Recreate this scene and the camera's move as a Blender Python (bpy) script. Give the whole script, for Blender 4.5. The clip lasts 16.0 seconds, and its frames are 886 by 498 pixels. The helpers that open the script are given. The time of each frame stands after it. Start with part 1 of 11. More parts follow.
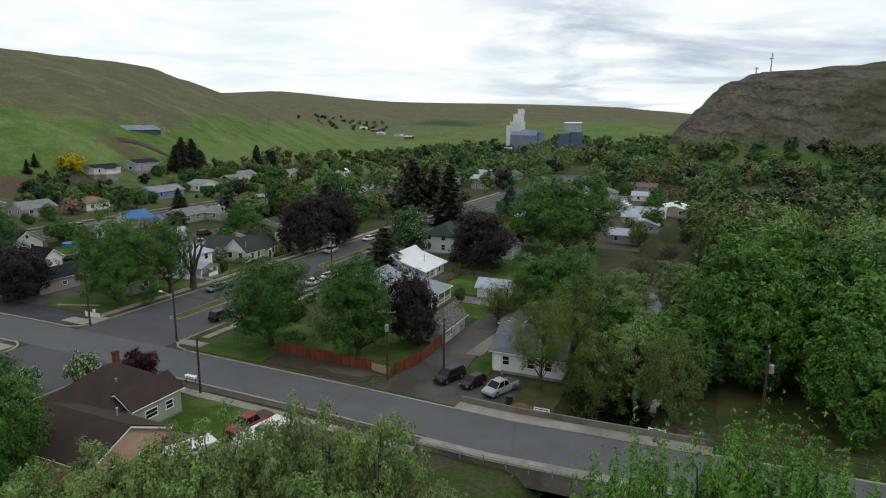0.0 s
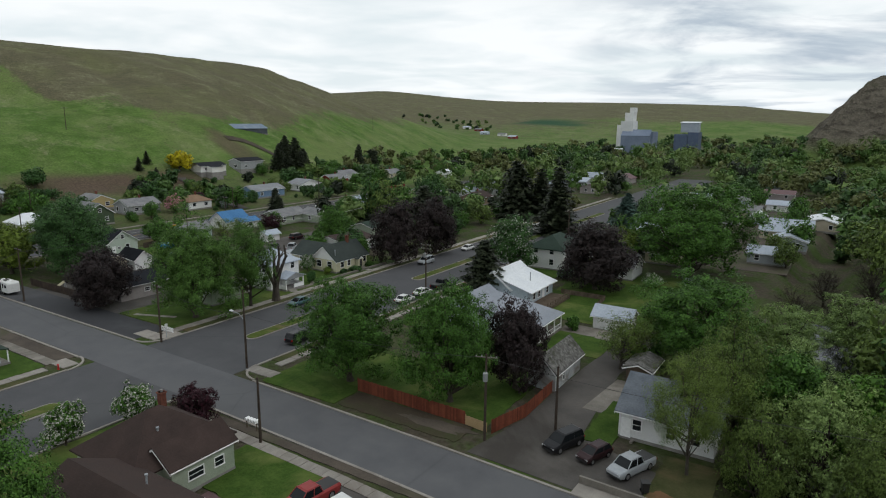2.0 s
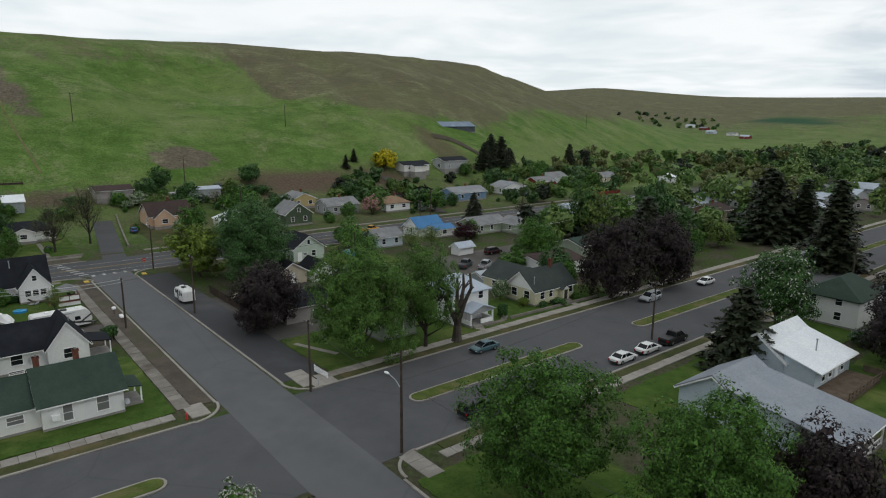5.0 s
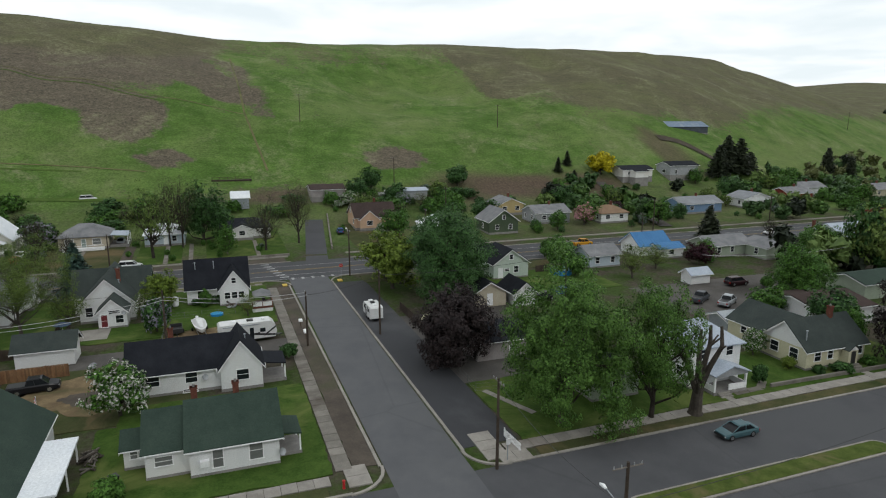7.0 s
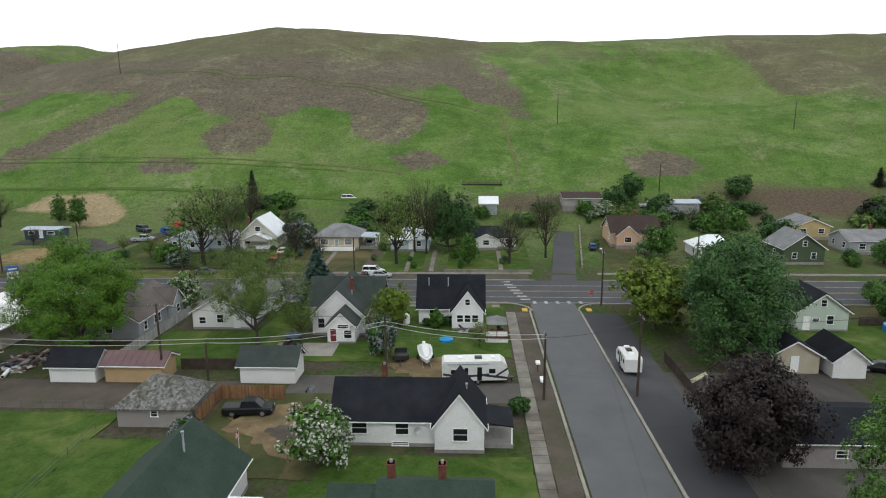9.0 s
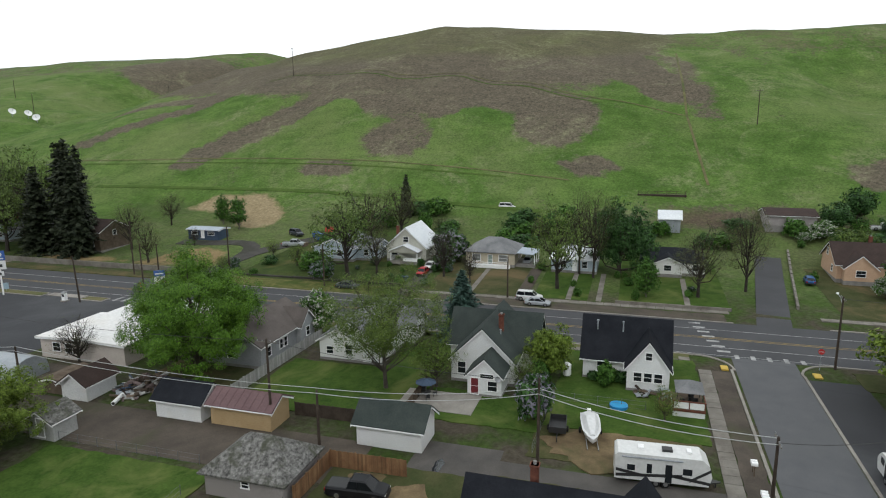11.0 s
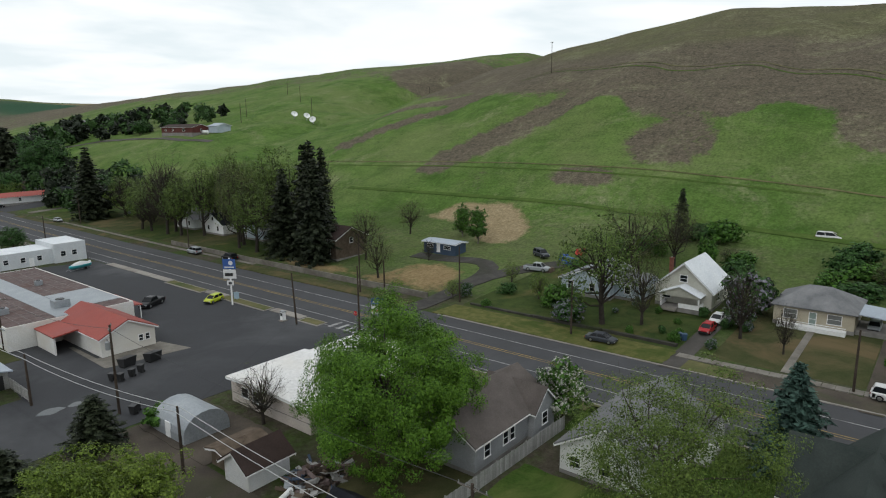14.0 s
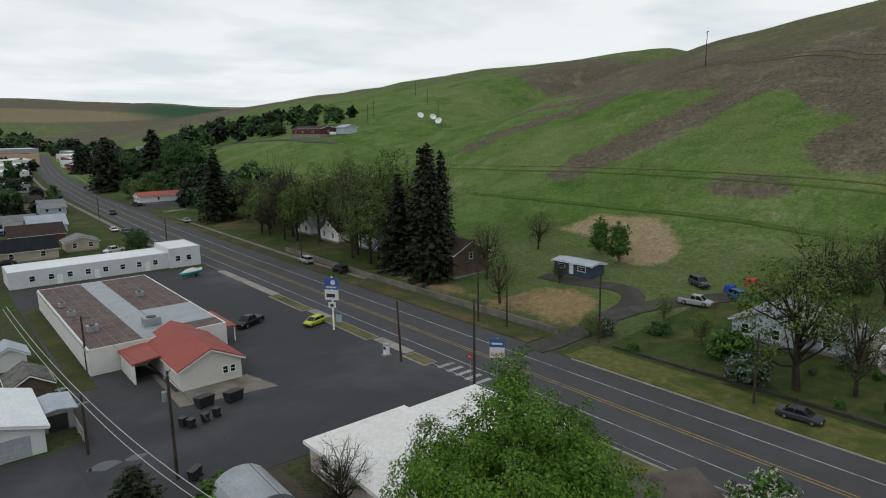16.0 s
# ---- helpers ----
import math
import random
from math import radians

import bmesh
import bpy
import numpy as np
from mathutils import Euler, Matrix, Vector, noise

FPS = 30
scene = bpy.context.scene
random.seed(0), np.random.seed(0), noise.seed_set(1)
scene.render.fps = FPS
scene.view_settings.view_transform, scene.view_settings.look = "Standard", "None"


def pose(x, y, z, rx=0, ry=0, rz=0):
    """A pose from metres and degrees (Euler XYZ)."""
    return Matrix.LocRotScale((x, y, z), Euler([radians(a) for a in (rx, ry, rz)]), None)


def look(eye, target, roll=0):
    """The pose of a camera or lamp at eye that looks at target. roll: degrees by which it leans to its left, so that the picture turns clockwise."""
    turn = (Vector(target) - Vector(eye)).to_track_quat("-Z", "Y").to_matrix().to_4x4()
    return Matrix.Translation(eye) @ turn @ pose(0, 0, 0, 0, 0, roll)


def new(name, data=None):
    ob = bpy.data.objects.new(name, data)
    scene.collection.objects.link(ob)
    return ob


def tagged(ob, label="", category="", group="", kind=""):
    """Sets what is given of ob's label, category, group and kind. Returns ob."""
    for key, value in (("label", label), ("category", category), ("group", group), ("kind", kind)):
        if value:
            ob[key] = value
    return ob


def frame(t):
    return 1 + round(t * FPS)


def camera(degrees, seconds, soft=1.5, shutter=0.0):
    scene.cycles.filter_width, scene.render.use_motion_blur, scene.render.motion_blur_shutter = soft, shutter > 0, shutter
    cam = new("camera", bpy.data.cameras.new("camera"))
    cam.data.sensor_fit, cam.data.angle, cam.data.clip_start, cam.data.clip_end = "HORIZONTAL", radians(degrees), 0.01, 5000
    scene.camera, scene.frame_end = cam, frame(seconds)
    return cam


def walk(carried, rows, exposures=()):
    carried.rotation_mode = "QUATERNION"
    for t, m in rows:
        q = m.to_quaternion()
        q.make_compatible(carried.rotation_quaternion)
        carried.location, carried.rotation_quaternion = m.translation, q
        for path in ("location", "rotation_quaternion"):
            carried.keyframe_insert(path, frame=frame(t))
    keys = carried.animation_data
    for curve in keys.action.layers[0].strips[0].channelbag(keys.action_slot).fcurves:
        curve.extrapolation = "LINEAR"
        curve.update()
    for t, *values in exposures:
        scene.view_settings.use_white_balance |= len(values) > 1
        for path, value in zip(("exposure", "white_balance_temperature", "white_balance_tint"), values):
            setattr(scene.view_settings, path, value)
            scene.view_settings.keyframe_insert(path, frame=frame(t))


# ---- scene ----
cam = camera(69.6, 16.0, soft=1.1)
METRES, EYE, TILT, LEAN, TURN = 158.1, 35.0, 0.82, 1.93, 23.1
ROWS = [
    (0.0, 0.0, 0.0, 0.0, 0.51, -12.27, -2.36),
    (0.5, -0.0017, 0.0276, -0.001, 5.15, -12.45, -2.31),
    (1.0, -0.004, 0.0557, -0.0021, 7.88, -12.56, -2.25),
    (1.5, -0.0083, 0.0837, -0.0033, 8.32, -12.57, -2.24),
    (2.0, -0.0129, 0.1122, -0.0046, 9.64, -12.67, -2.25),
    (2.5, -0.0182, 0.1414, -0.0058, 11.7, -12.8, -2.23),
    (3.0, -0.0248, 0.1716, -0.0073, 14.86, -12.99, -2.14),
    (3.5, -0.0334, 0.2015, -0.0087, 18.64, -13.14, -2.01),
    (6.0, -0.1064, 0.3416, -0.0159, 36.8, -13.66, -1.26),
    (6.5, -0.1269, 0.3662, -0.018, 42.58, -13.75, -0.98),
    (7.0, -0.1492, 0.389, -0.0197, 46.79, -13.8, -0.78),
    (7.5, -0.1731, 0.4098, -0.0219, 50.42, -13.81, -0.56),
    (8.0, -0.1989, 0.4275, -0.0236, 57.25, -13.81, -0.28),
    (8.5, -0.2261, 0.4436, -0.0252, 63.97, -13.77, 0.1),
    (11.0, -0.3767, 0.4891, -0.0326, 83.78, -13.39, 1.08),
    (11.5, -0.4087, 0.4912, -0.0339, 87.87, -13.29, 1.25),
    (12.0, -0.4409, 0.4909, -0.0353, 91.95, -13.16, 1.43),
    (12.5, -0.4733, 0.4883, -0.0367, 96.06, -13.03, 1.59),
    (13.0, -0.5056, 0.4835, -0.038, 100.3, -12.9, 1.77),
    (13.5, -0.5375, 0.4764, -0.0395, 104.29, -12.72, 1.89),
    (14.0, -0.5684, 0.4681, -0.04, 105.95, -12.69, 2.0),
    (14.5, -0.5994, 0.4582, -0.0415, 108.23, -12.57, 2.16),
    (15.0, -0.6291, 0.4469, -0.0422, 111.52, -12.43, 2.26),
    (15.5, -0.6583, 0.4344, -0.0433, 115.39, -12.24, 2.32),
    (16.0, -0.6849, 0.4215, -0.0442, 117.19, -12.13, 2.4),
]
walk(cam, [(t, pose(0, 0, EYE, TILT, LEAN, TURN) @ pose(METRES * x, METRES * y, METRES * z, 90 + pitch, roll, yaw)) for t, x, y, z, yaw, pitch, roll in ROWS],
     exposures=[(t, e, 6300, 8.0) for t, e in ((0, -1.43), (3.5, -1.6), (7, -1.42), (8.5, -0.99), (11, -1.15), (13.5, -1.38), (16, -1.69))])

# ---------------------------------------------------------------- light
SUN_EL, SUN_AZ = radians(46), radians(72)
world = bpy.data.worlds.new("world")
scene.world = world
world.use_nodes = True


def node(tree, kind, **inputs):
    n = tree.nodes.new(kind)
    for k, v in inputs.items():
        n.inputs[k.replace("_", " ")].default_value = v
    return n


def ramp(tree, src, stops):
    r = tree.nodes.new("ShaderNodeValToRGB")
    while len(r.color_ramp.elements) < len(stops):
        r.color_ramp.elements.new(0.5)
    for e, (p, c) in zip(r.color_ramp.elements, stops):
        e.position = p
        e.color = (*c, 1) if len(c) == 3 else c
    tree.links.new(src, r.inputs[0])
    return r.outputs[0]


def math_node(tree, op, a, b=0.0, clamp=False):
    m = tree.nodes.new("ShaderNodeMath")
    m.operation, m.use_clamp = op, clamp
    for i, v in enumerate((a, b)):
        if isinstance(v, (int, float)):
            m.inputs[i].default_value = v
        else:
            tree.links.new(v, m.inputs[i])
    return m.outputs[0]


def mix_node(tree, fac, a, b, blend="MIX"):
    m = tree.nodes.new("ShaderNodeMix")
    m.data_type, m.blend_type = "RGBA", blend
    for i, v in ((0, fac), (6, a), (7, b)):
        if isinstance(v, (int, float)):
            m.inputs[i].default_value = v
        elif isinstance(v, tuple):
            m.inputs[i].default_value = (*v, 1)
        else:
            tree.links.new(v, m.inputs[i])
    return m.outputs[2]


def build_world():
    t = world.node_tree
    t.nodes.clear()
    out = t.nodes.new("ShaderNodeOutputWorld")
    bg = t.nodes.new("ShaderNodeBackground")
    sky = t.nodes.new("ShaderNodeTexSky")
    sky.sky_type, sky.sun_disc = "NISHITA", False
    sky.sun_elevation, sky.sun_rotation = SUN_EL, SUN_AZ
    sky.air_density, sky.dust_density = 1.0, 2.0
    co = t.nodes.new("ShaderNodeTexCoord")
    sep = t.nodes.new("ShaderNodeSeparateXYZ")
    t.links.new(co.outputs["Generated"], sep.inputs[0])
    up = math_node(t, "ADD", math_node(t, "MAXIMUM", sep.outputs[2], 0.0), 0.09)
    com = t.nodes.new("ShaderNodeCombineXYZ")
    t.links.new(math_node(t, "DIVIDE", sep.outputs[0], up), com.inputs[0])
    t.links.new(math_node(t, "DIVIDE", sep.outputs[1], up), com.inputs[1])
    n1 = node(t, "ShaderNodeTexNoise", Scale=0.8, Detail=8.0, Roughness=0.52, Distortion=0.3)
    n2 = node(t, "ShaderNodeTexNoise", Scale=0.55, Detail=6.0, Roughness=0.58)
    t.links.new(com.outputs[0], n1.inputs["Vector"])
    t.links.new(com.outputs[0], n2.inputs["Vector"])
    cover = ramp(t, n1.outputs[0], [(0.4, (0, 0, 0)), (0.56, (1, 1, 1))])
    cloud = ramp(t, n2.outputs[0], [(0.3, (22.8, 23.4, 23.7)), (0.42, (23.9, 24.2, 24.2)), (0.56, (24.8, 24.9, 24.8))])
    thin = mix_node(t, 0.88, sky.outputs[0], (22.2, 23.6, 24.0))
    col = mix_node(t, cover, thin, cloud)
    # grey streaks of thicker cloud to the north
    n3 = node(t, "ShaderNodeTexNoise", Scale=0.66, Detail=9.0, Roughness=0.58, Distortion=0.6)
    mp = t.nodes.new("ShaderNodeMapping")
    mp.inputs["Location"].default_value = (3.1, 1.7, 0)
    t.links.new(com.outputs[0], mp.inputs["Vector"])
    t.links.new(mp.outputs[0], n3.inputs["Vector"])
    north = ramp(t, sep.outputs[1], [(0.86, (0, 0, 0)), (0.97, (1, 1, 1))])
    grey = ramp(t, n3.outputs[0], [(0.44, (0, 0, 0)), (0.6, (1, 1, 1))])
    east = ramp(t, math_node(t, "ADD", sep.outputs[0], 0.6), [(0.08, (0, 0, 0)), (0.4, (1, 1, 1))])
    north = mix_node(t, 1.0, north, east, "MULTIPLY")
    col = mix_node(t, mix_node(t, 1.0, north, grey, "MULTIPLY"), col, (12.4, 14.0, 15.8))
    # an overcast dome is brighter overhead than at the horizon
    high = ramp(t, sep.outputs[2], [(0.0, (1.0, 1.0, 1.0)), (0.16, (0.98, 0.98, 0.98)), (0.4, (0.93, 0.93, 0.93)), (1.0, (1.06, 1.06, 1.06))])
    col = mix_node(t, 1.0, col, high, "MULTIPLY")
    t.links.new(col, bg.inputs[0])
    bg.inputs[1].default_value = 0.118
    t.links.new(bg.outputs[0], out.inputs[0])


build_world()
sun = new("sun", bpy.data.lights.new("sun", "SUN"))
sun.data.energy, sun.data.angle, sun.data.color = 1.3, radians(16), (1.0, 0.96, 0.9)
sun.matrix_world = look((0, 0, 300), (-math.sin(SUN_AZ) * math.cos(SUN_EL) * 100, -math.cos(SUN_AZ) * math.cos(SUN_EL) * 100, 300 - math.sin(SUN_EL) * 100))

# ---------------------------------------------------------------- materials
MATS = {}


def surface(name, a, b, scale=1.0, fine=14.0, rough=0.85, bump=0.3, metal=0.0, stain=None, spec=0.14, lap=0.0, lapdepth=0.4, cracks=0.0, rnd=0.0):
    """Two colours mixed by coarse and fine noise, with stains, shaded lap lines along z and cracks on request."""
    if name in MATS:
        return MATS[name]
    m = bpy.data.materials.new(name)
    m.use_nodes = True
    t = m.node_tree
    p = t.nodes["Principled BSDF"]
    geo = t.nodes.new("ShaderNodeNewGeometry")
    pos = geo.outputs["Position"]
    n1 = node(t, "ShaderNodeTexNoise", Scale=scale, Detail=5.0, Roughness=0.6)
    n2 = node(t, "ShaderNodeTexNoise", Scale=fine, Detail=3.0, Roughness=0.7)
    for n in (n1, n2):
        t.links.new(pos, n.inputs["Vector"])
    f1 = ramp(t, n1.outputs[0], [(0.32, (0, 0, 0)), (0.68, (1, 1, 1))])
    col = mix_node(t, f1, a, b)
    col = mix_node(t, 0.55, col, ramp(t, n2.outputs[0], [(0.25, (0.45, 0.45, 0.45)), (0.75, (1, 1, 1))]), "MULTIPLY")
    height = n2.outputs[0]
    if stain:
        n3 = node(t, "ShaderNodeTexNoise", Scale=scale * 0.23, Detail=6.0, Roughness=0.65, Distortion=0.6)
        t.links.new(pos, n3.inputs["Vector"])
        col = mix_node(t, ramp(t, n3.outputs[0], [(0.5, (0, 0, 0)), (0.66, (1, 1, 1))]), col, stain)
    if cracks:
        v = node(t, "ShaderNodeTexVoronoi", Scale=cracks)
        v.feature = "DISTANCE_TO_EDGE"
        wob = node(t, "ShaderNodeTexNoise", Scale=0.7, Detail=4.0)
        t.links.new(pos, wob.inputs["Vector"])
        t.links.new(mix_node(t, 0.12, pos, wob.outputs[1], "LINEAR_LIGHT"), v.inputs["Vector"])
        line = ramp(t, v.outputs["Distance"], [(0.0, (0.6, 0.6, 0.6)), (0.006, (1, 1, 1))])
        col = mix_node(t, 0.3, col, line, "MULTIPLY")
    if rnd:
        oi = t.nodes.new("ShaderNodeObjectInfo")
        col = mix_node(t, rnd, col, ramp(t, oi.outputs["Random"], [(0, (0.4, 0.4, 0.4)), (1, (1, 1, 1))]), "MULTIPLY")
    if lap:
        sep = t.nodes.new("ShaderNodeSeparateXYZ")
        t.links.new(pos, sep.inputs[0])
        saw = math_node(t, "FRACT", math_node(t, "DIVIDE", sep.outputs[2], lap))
        # each course darkens at one edge: the lap's shade multiplied into the colour
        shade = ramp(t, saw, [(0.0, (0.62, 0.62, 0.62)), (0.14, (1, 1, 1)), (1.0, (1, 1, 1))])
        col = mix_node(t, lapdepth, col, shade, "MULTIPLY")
        height = math_node(t, "ADD", math_node(t, "MULTIPLY", height, 0.3), saw)
    bn = node(t, "ShaderNodeBump", Strength=bump, Distance=0.05)
    t.links.new(height, bn.inputs["Height"])
    t.links.new(bn.outputs[0], p.inputs["Normal"])
    t.links.new(col, p.inputs["Base Color"])
    p.inputs["Metallic"].default_value = metal
    p.inputs["Specular IOR Level"].default_value = spec
    t.links.new(math_node(t, "ADD", math_node(t, "MULTIPLY", f1, 0.16), rough - 0.1, True), p.inputs["Roughness"])
    MATS[name] = m
    return m


def paint(name, col, rough=0.35, metal=0.0, spec=0.5, coat=0.0):
    if name in MATS:
        return MATS[name]
    m = bpy.data.materials.new(name)
    m.use_nodes = True
    t = m.node_tree
    p = t.nodes["Principled BSDF"]
    geo = t.nodes.new("ShaderNodeNewGeometry")
    n = node(t, "ShaderNodeTexNoise", Scale=3.0, Detail=4.0)
    t.links.new(geo.outputs["Position"], n.inputs["Vector"])
    t.links.new(mix_node(t, 0.35, col, ramp(t, n.outputs[0], [(0.3, (0.6, 0.6, 0.6)), (0.7, (1, 1, 1))]), "MULTIPLY"), p.inputs["Base Color"])
    t.links.new(math_node(t, "ADD", math_node(t, "MULTIPLY", n.outputs[0], 0.15), rough - 0.05), p.inputs["Roughness"])
    p.inputs["Metallic"].default_value = metal
    p.inputs["Specular IOR Level"].default_value = spec
    p.inputs["Coat Weight"].default_value = coat
    MATS[name] = m
    return m


def foliage(name, dark, light, trans=0.16, vary=0.55):
    if name in MATS:
        return MATS[name]
    m = bpy.data.materials.new(name)
    m.use_nodes = True
    t = m.node_tree
    p = t.nodes["Principled BSDF"]
    out = t.nodes["Material Output"]
    geo = t.nodes.new("ShaderNodeNewGeometry")
    oi = t.nodes.new("ShaderNodeObjectInfo")
    n = node(t, "ShaderNodeTexNoise", Scale=0.45, Detail=3.0)
    t.links.new(geo.outputs["Position"], n.inputs["Vector"])
    f = math_node(t, "ADD", math_node(t, "MULTIPLY", geo.outputs["Random Per Island"], vary), math_node(t, "MULTIPLY", n.outputs[0], 1.0 - vary))
    col = ramp(t, f, [(0.2, tuple(v * 0.75 for v in dark)), (0.82, light)])
    col = mix_node(t, 0.5, col, ramp(t, oi.outputs["Random"], [(0, (0.62, 0.68, 0.62)), (0.5, (0.86, 0.88, 0.8)), (1, (1, 1, 1))]), "MULTIPLY")
    t.links.new(col, p.inputs["Base Color"])
    p.inputs["Roughness"].default_value = 0.5
    p.inputs["Specular IOR Level"].default_value = 0.12
    tr = t.nodes.new("ShaderNodeBsdfTranslucent")
    t.links.new(col, tr.inputs[0])
    mx = t.nodes.new("ShaderNodeMixShader")
    mx.inputs[0].default_value = trans
    t.links.new(p.outputs[0], mx.inputs[1])
    t.links.new(tr.outputs[0], mx.inputs[2])
    t.links.new(mx.outputs[0], out.inputs[0])
    MATS[name] = m
    return m


def ground_material():
    """Dirt, grass and dry brush by the sheet's own cover values and noise."""
    m = bpy.data.materials.new("ground_cover")
    m.use_nodes = True
    t = m.node_tree
    p = t.nodes["Principled BSDF"]
    geo = t.nodes.new("ShaderNodeNewGeometry")
    pos = geo.outputs["Position"]

    def nz(scale, detail=5.0, rough=0.6, dist=0.0):
        n = node(t, "ShaderNodeTexNoise", Scale=scale, Detail=detail, Roughness=rough, Distortion=dist)
        t.links.new(pos, n.inputs["Vector"])
        return n.outputs[0]

    def attr(name):
        a = t.nodes.new("ShaderNodeAttribute")
        a.attribute_name = name
        return a.outputs["Fac"]

    fine = ramp(t, nz(1.3, 6, 0.75), [(0.3, (0.48, 0.49, 0.46)), (0.7, (1.14, 1.14, 1.14))])
    mid = nz(0.09, 7, 0.65, 0.5)
    low = nz(0.02, 5, 0.6)
    clump = nz(0.7, 6, 0.8)
    green = mix_node(t, ramp(t, mid, [(0.35, (0, 0, 0)), (0.65, (1, 1, 1))]), (0.064, 0.122, 0.025), (0.118, 0.192, 0.048))
    green = mix_node(t, ramp(t, low, [(0.42, (0, 0, 0)), (0.62, (0.8, 0.8, 0.8))]), green, (0.158, 0.2, 0.074))
    brown = mix_node(t, ramp(t, clump, [(0.34, (0, 0, 0)), (0.66, (1, 1, 1))]), (0.074, 0.06, 0.049), (0.19, 0.155, 0.126))
    dome = mix_node(t, ramp(t, clump, [(0.32, (0, 0, 0)), (0.68, (1, 1, 1))]), (0.09, 0.08, 0.052), (0.155, 0.138, 0.094))
    dome = mix_node(t, ramp(t, nz(0.03, 6, 0.7), [(0.45, (0, 0, 0)), (0.7, (0.7, 0.7, 0.7))]), dome, (0.15, 0.158, 0.075))
    brown = mix_node(t, attr("high"), brown, dome)
    town = mix_node(t, ramp(t, nz(0.12, 7, 0.7), [(0.42, (0, 0, 0)), (0.58, (1, 1, 1))]), (0.082, 0.07, 0.054), (0.052, 0.08, 0.022))
    sepz = t.nodes.new("ShaderNodeSeparateXYZ")
    t.links.new(pos, sepz.inputs[0])
    bed = math_node(t, "ADD", math_node(t, "ADD", sepz.outputs[2], math_node(t, "MULTIPLY", sepz.outputs[0], 0.14)), math_node(t, "MULTIPLY", nz(0.022, 9, 0.78), 46.0))
    strata = math_node(t, "FRACT", math_node(t, "DIVIDE", bed, 13.0))
    fine_bed = math_node(t, "FRACT", math_node(t, "DIVIDE", bed, 4.1))
    rockc = mix_node(t, ramp(t, nz(0.08, 9, 0.8), [(0.35, (0, 0, 0)), (0.65, (1, 1, 1))]), (0.18, 0.158, 0.128), (0.35, 0.312, 0.255))
    rockc = mix_node(t, ramp(t, nz(0.025, 5, 0.7), [(0.4, (0.15, 0.15, 0.15)), (0.62, (0.85, 0.85, 0.85))]), rockc, ramp(t, strata, [(0.0, (0.5, 0.5, 0.49)), (0.1, (0.6, 0.6, 0.58)), (0.2, (1, 1, 1)), (0.62, (0.9, 0.9, 0.88)), (1.0, (0.6, 0.6, 0.58))]), "MULTIPLY")
    rockc = mix_node(t, ramp(t, nz(0.05, 5, 0.7), [(0.42, (0, 0, 0)), (0.6, (0.7, 0.7, 0.7))]), rockc, ramp(t, fine_bed, [(0.0, (0.55, 0.55, 0.54)), (0.22, (1, 1, 1)), (1.0, (0.86, 0.86, 0.86))]), "MULTIPLY")
    rockc = mix_node(t, 0.8, rockc, ramp(t, nz(0.22, 6, 0.7), [(0.36, (0.5, 0.5, 0.5)), (0.5, (1, 1, 1))]), "MULTIPLY")
    rockc = mix_node(t, ramp(t, nz(0.016, 6, 0.65), [(0.5, (0, 0, 0)), (0.68, (1, 1, 1))]), rockc, (0.11, 0.13, 0.05))
    f = math_node(t, "ADD", math_node(t, "ADD", attr("dry"), math_node(t, "MULTIPLY", math_node(t, "SUBTRACT", nz(0.06, 9, 0.75, 0.6), 0.5), 1.0)), math_node(t, "MULTIPLY", math_node(t, "SUBTRACT", nz(0.6, 6, 0.75), 0.5), 0.75))
    col = mix_node(t, ramp(t, f, [(0.4, (0, 0, 0)), (0.6, (0.94, 0.94, 0.94))]), green, brown)
    mp = t.nodes.new("ShaderNodeMapping")
    mp.inputs["Scale"].default_value = (0.3, 0.09, 0.3)
    mp.inputs["Rotation"].default_value = (0, 0, radians(14))
    t.links.new(pos, mp.inputs["Vector"])
    st = node(t, "ShaderNodeTexNoise", Scale=1.0, Detail=5.0, Roughness=0.65)
    t.links.new(mp.outputs[0], st.inputs["Vector"])
    col = mix_node(t, 0.36, col, ramp(t, st.outputs[0], [(0.32, (0.52, 0.56, 0.5)), (0.68, (1.15, 1.1, 1.02))]), "MULTIPLY")
    pale = mix_node(t, 1.0, ramp(t, nz(0.035, 8, 0.72, 1.2), [(0.51, (0, 0, 0)), (0.66, (0.7, 0.7, 0.7))]), ramp(t, nz(0.5, 5, 0.8), [(0.4, (0, 0, 0)), (0.62, (1, 1, 1))]), "MULTIPLY")
    col = mix_node(t, pale, col, (0.27, 0.265, 0.16))
    tuft = ramp(t, nz(0.45, 4, 0.6), [(0.66, (1, 1, 1)), (0.74, (0.42, 0.46, 0.42))])
    col = mix_node(t, 1.0, col, tuft, "MULTIPLY")
    col = mix_node(t, attr("town"), col, town)
    col = mix_node(t, attr("rock"), col, rockc)
    bank = math_node(t, "MULTIPLY", math_node(t, "ADD", sepz.outputs[0], 240.0), 0.07, True)
    straw = math_node(t, "ADD", attr("straw"), math_node(t, "MULTIPLY", math_node(t, "SUBTRACT", nz(0.5, 6, 0.7), 0.5), 0.5))
    col = mix_node(t, ramp(t, straw, [(0.38, (0, 0, 0)), (0.56, (1, 1, 1))]), col, mix_node(t, nz(0.3, 5, 0.7), mix_node(t, bank, (0.21, 0.15, 0.08), (0.17, 0.112, 0.055)), mix_node(t, bank, (0.4, 0.33, 0.21), (0.35, 0.265, 0.145))))
    col = mix_node(t, attr("dirt"), col, (0.105, 0.078, 0.058))
    col = mix_node(t, attr("crop"), col, (0.028, 0.075, 0.04))
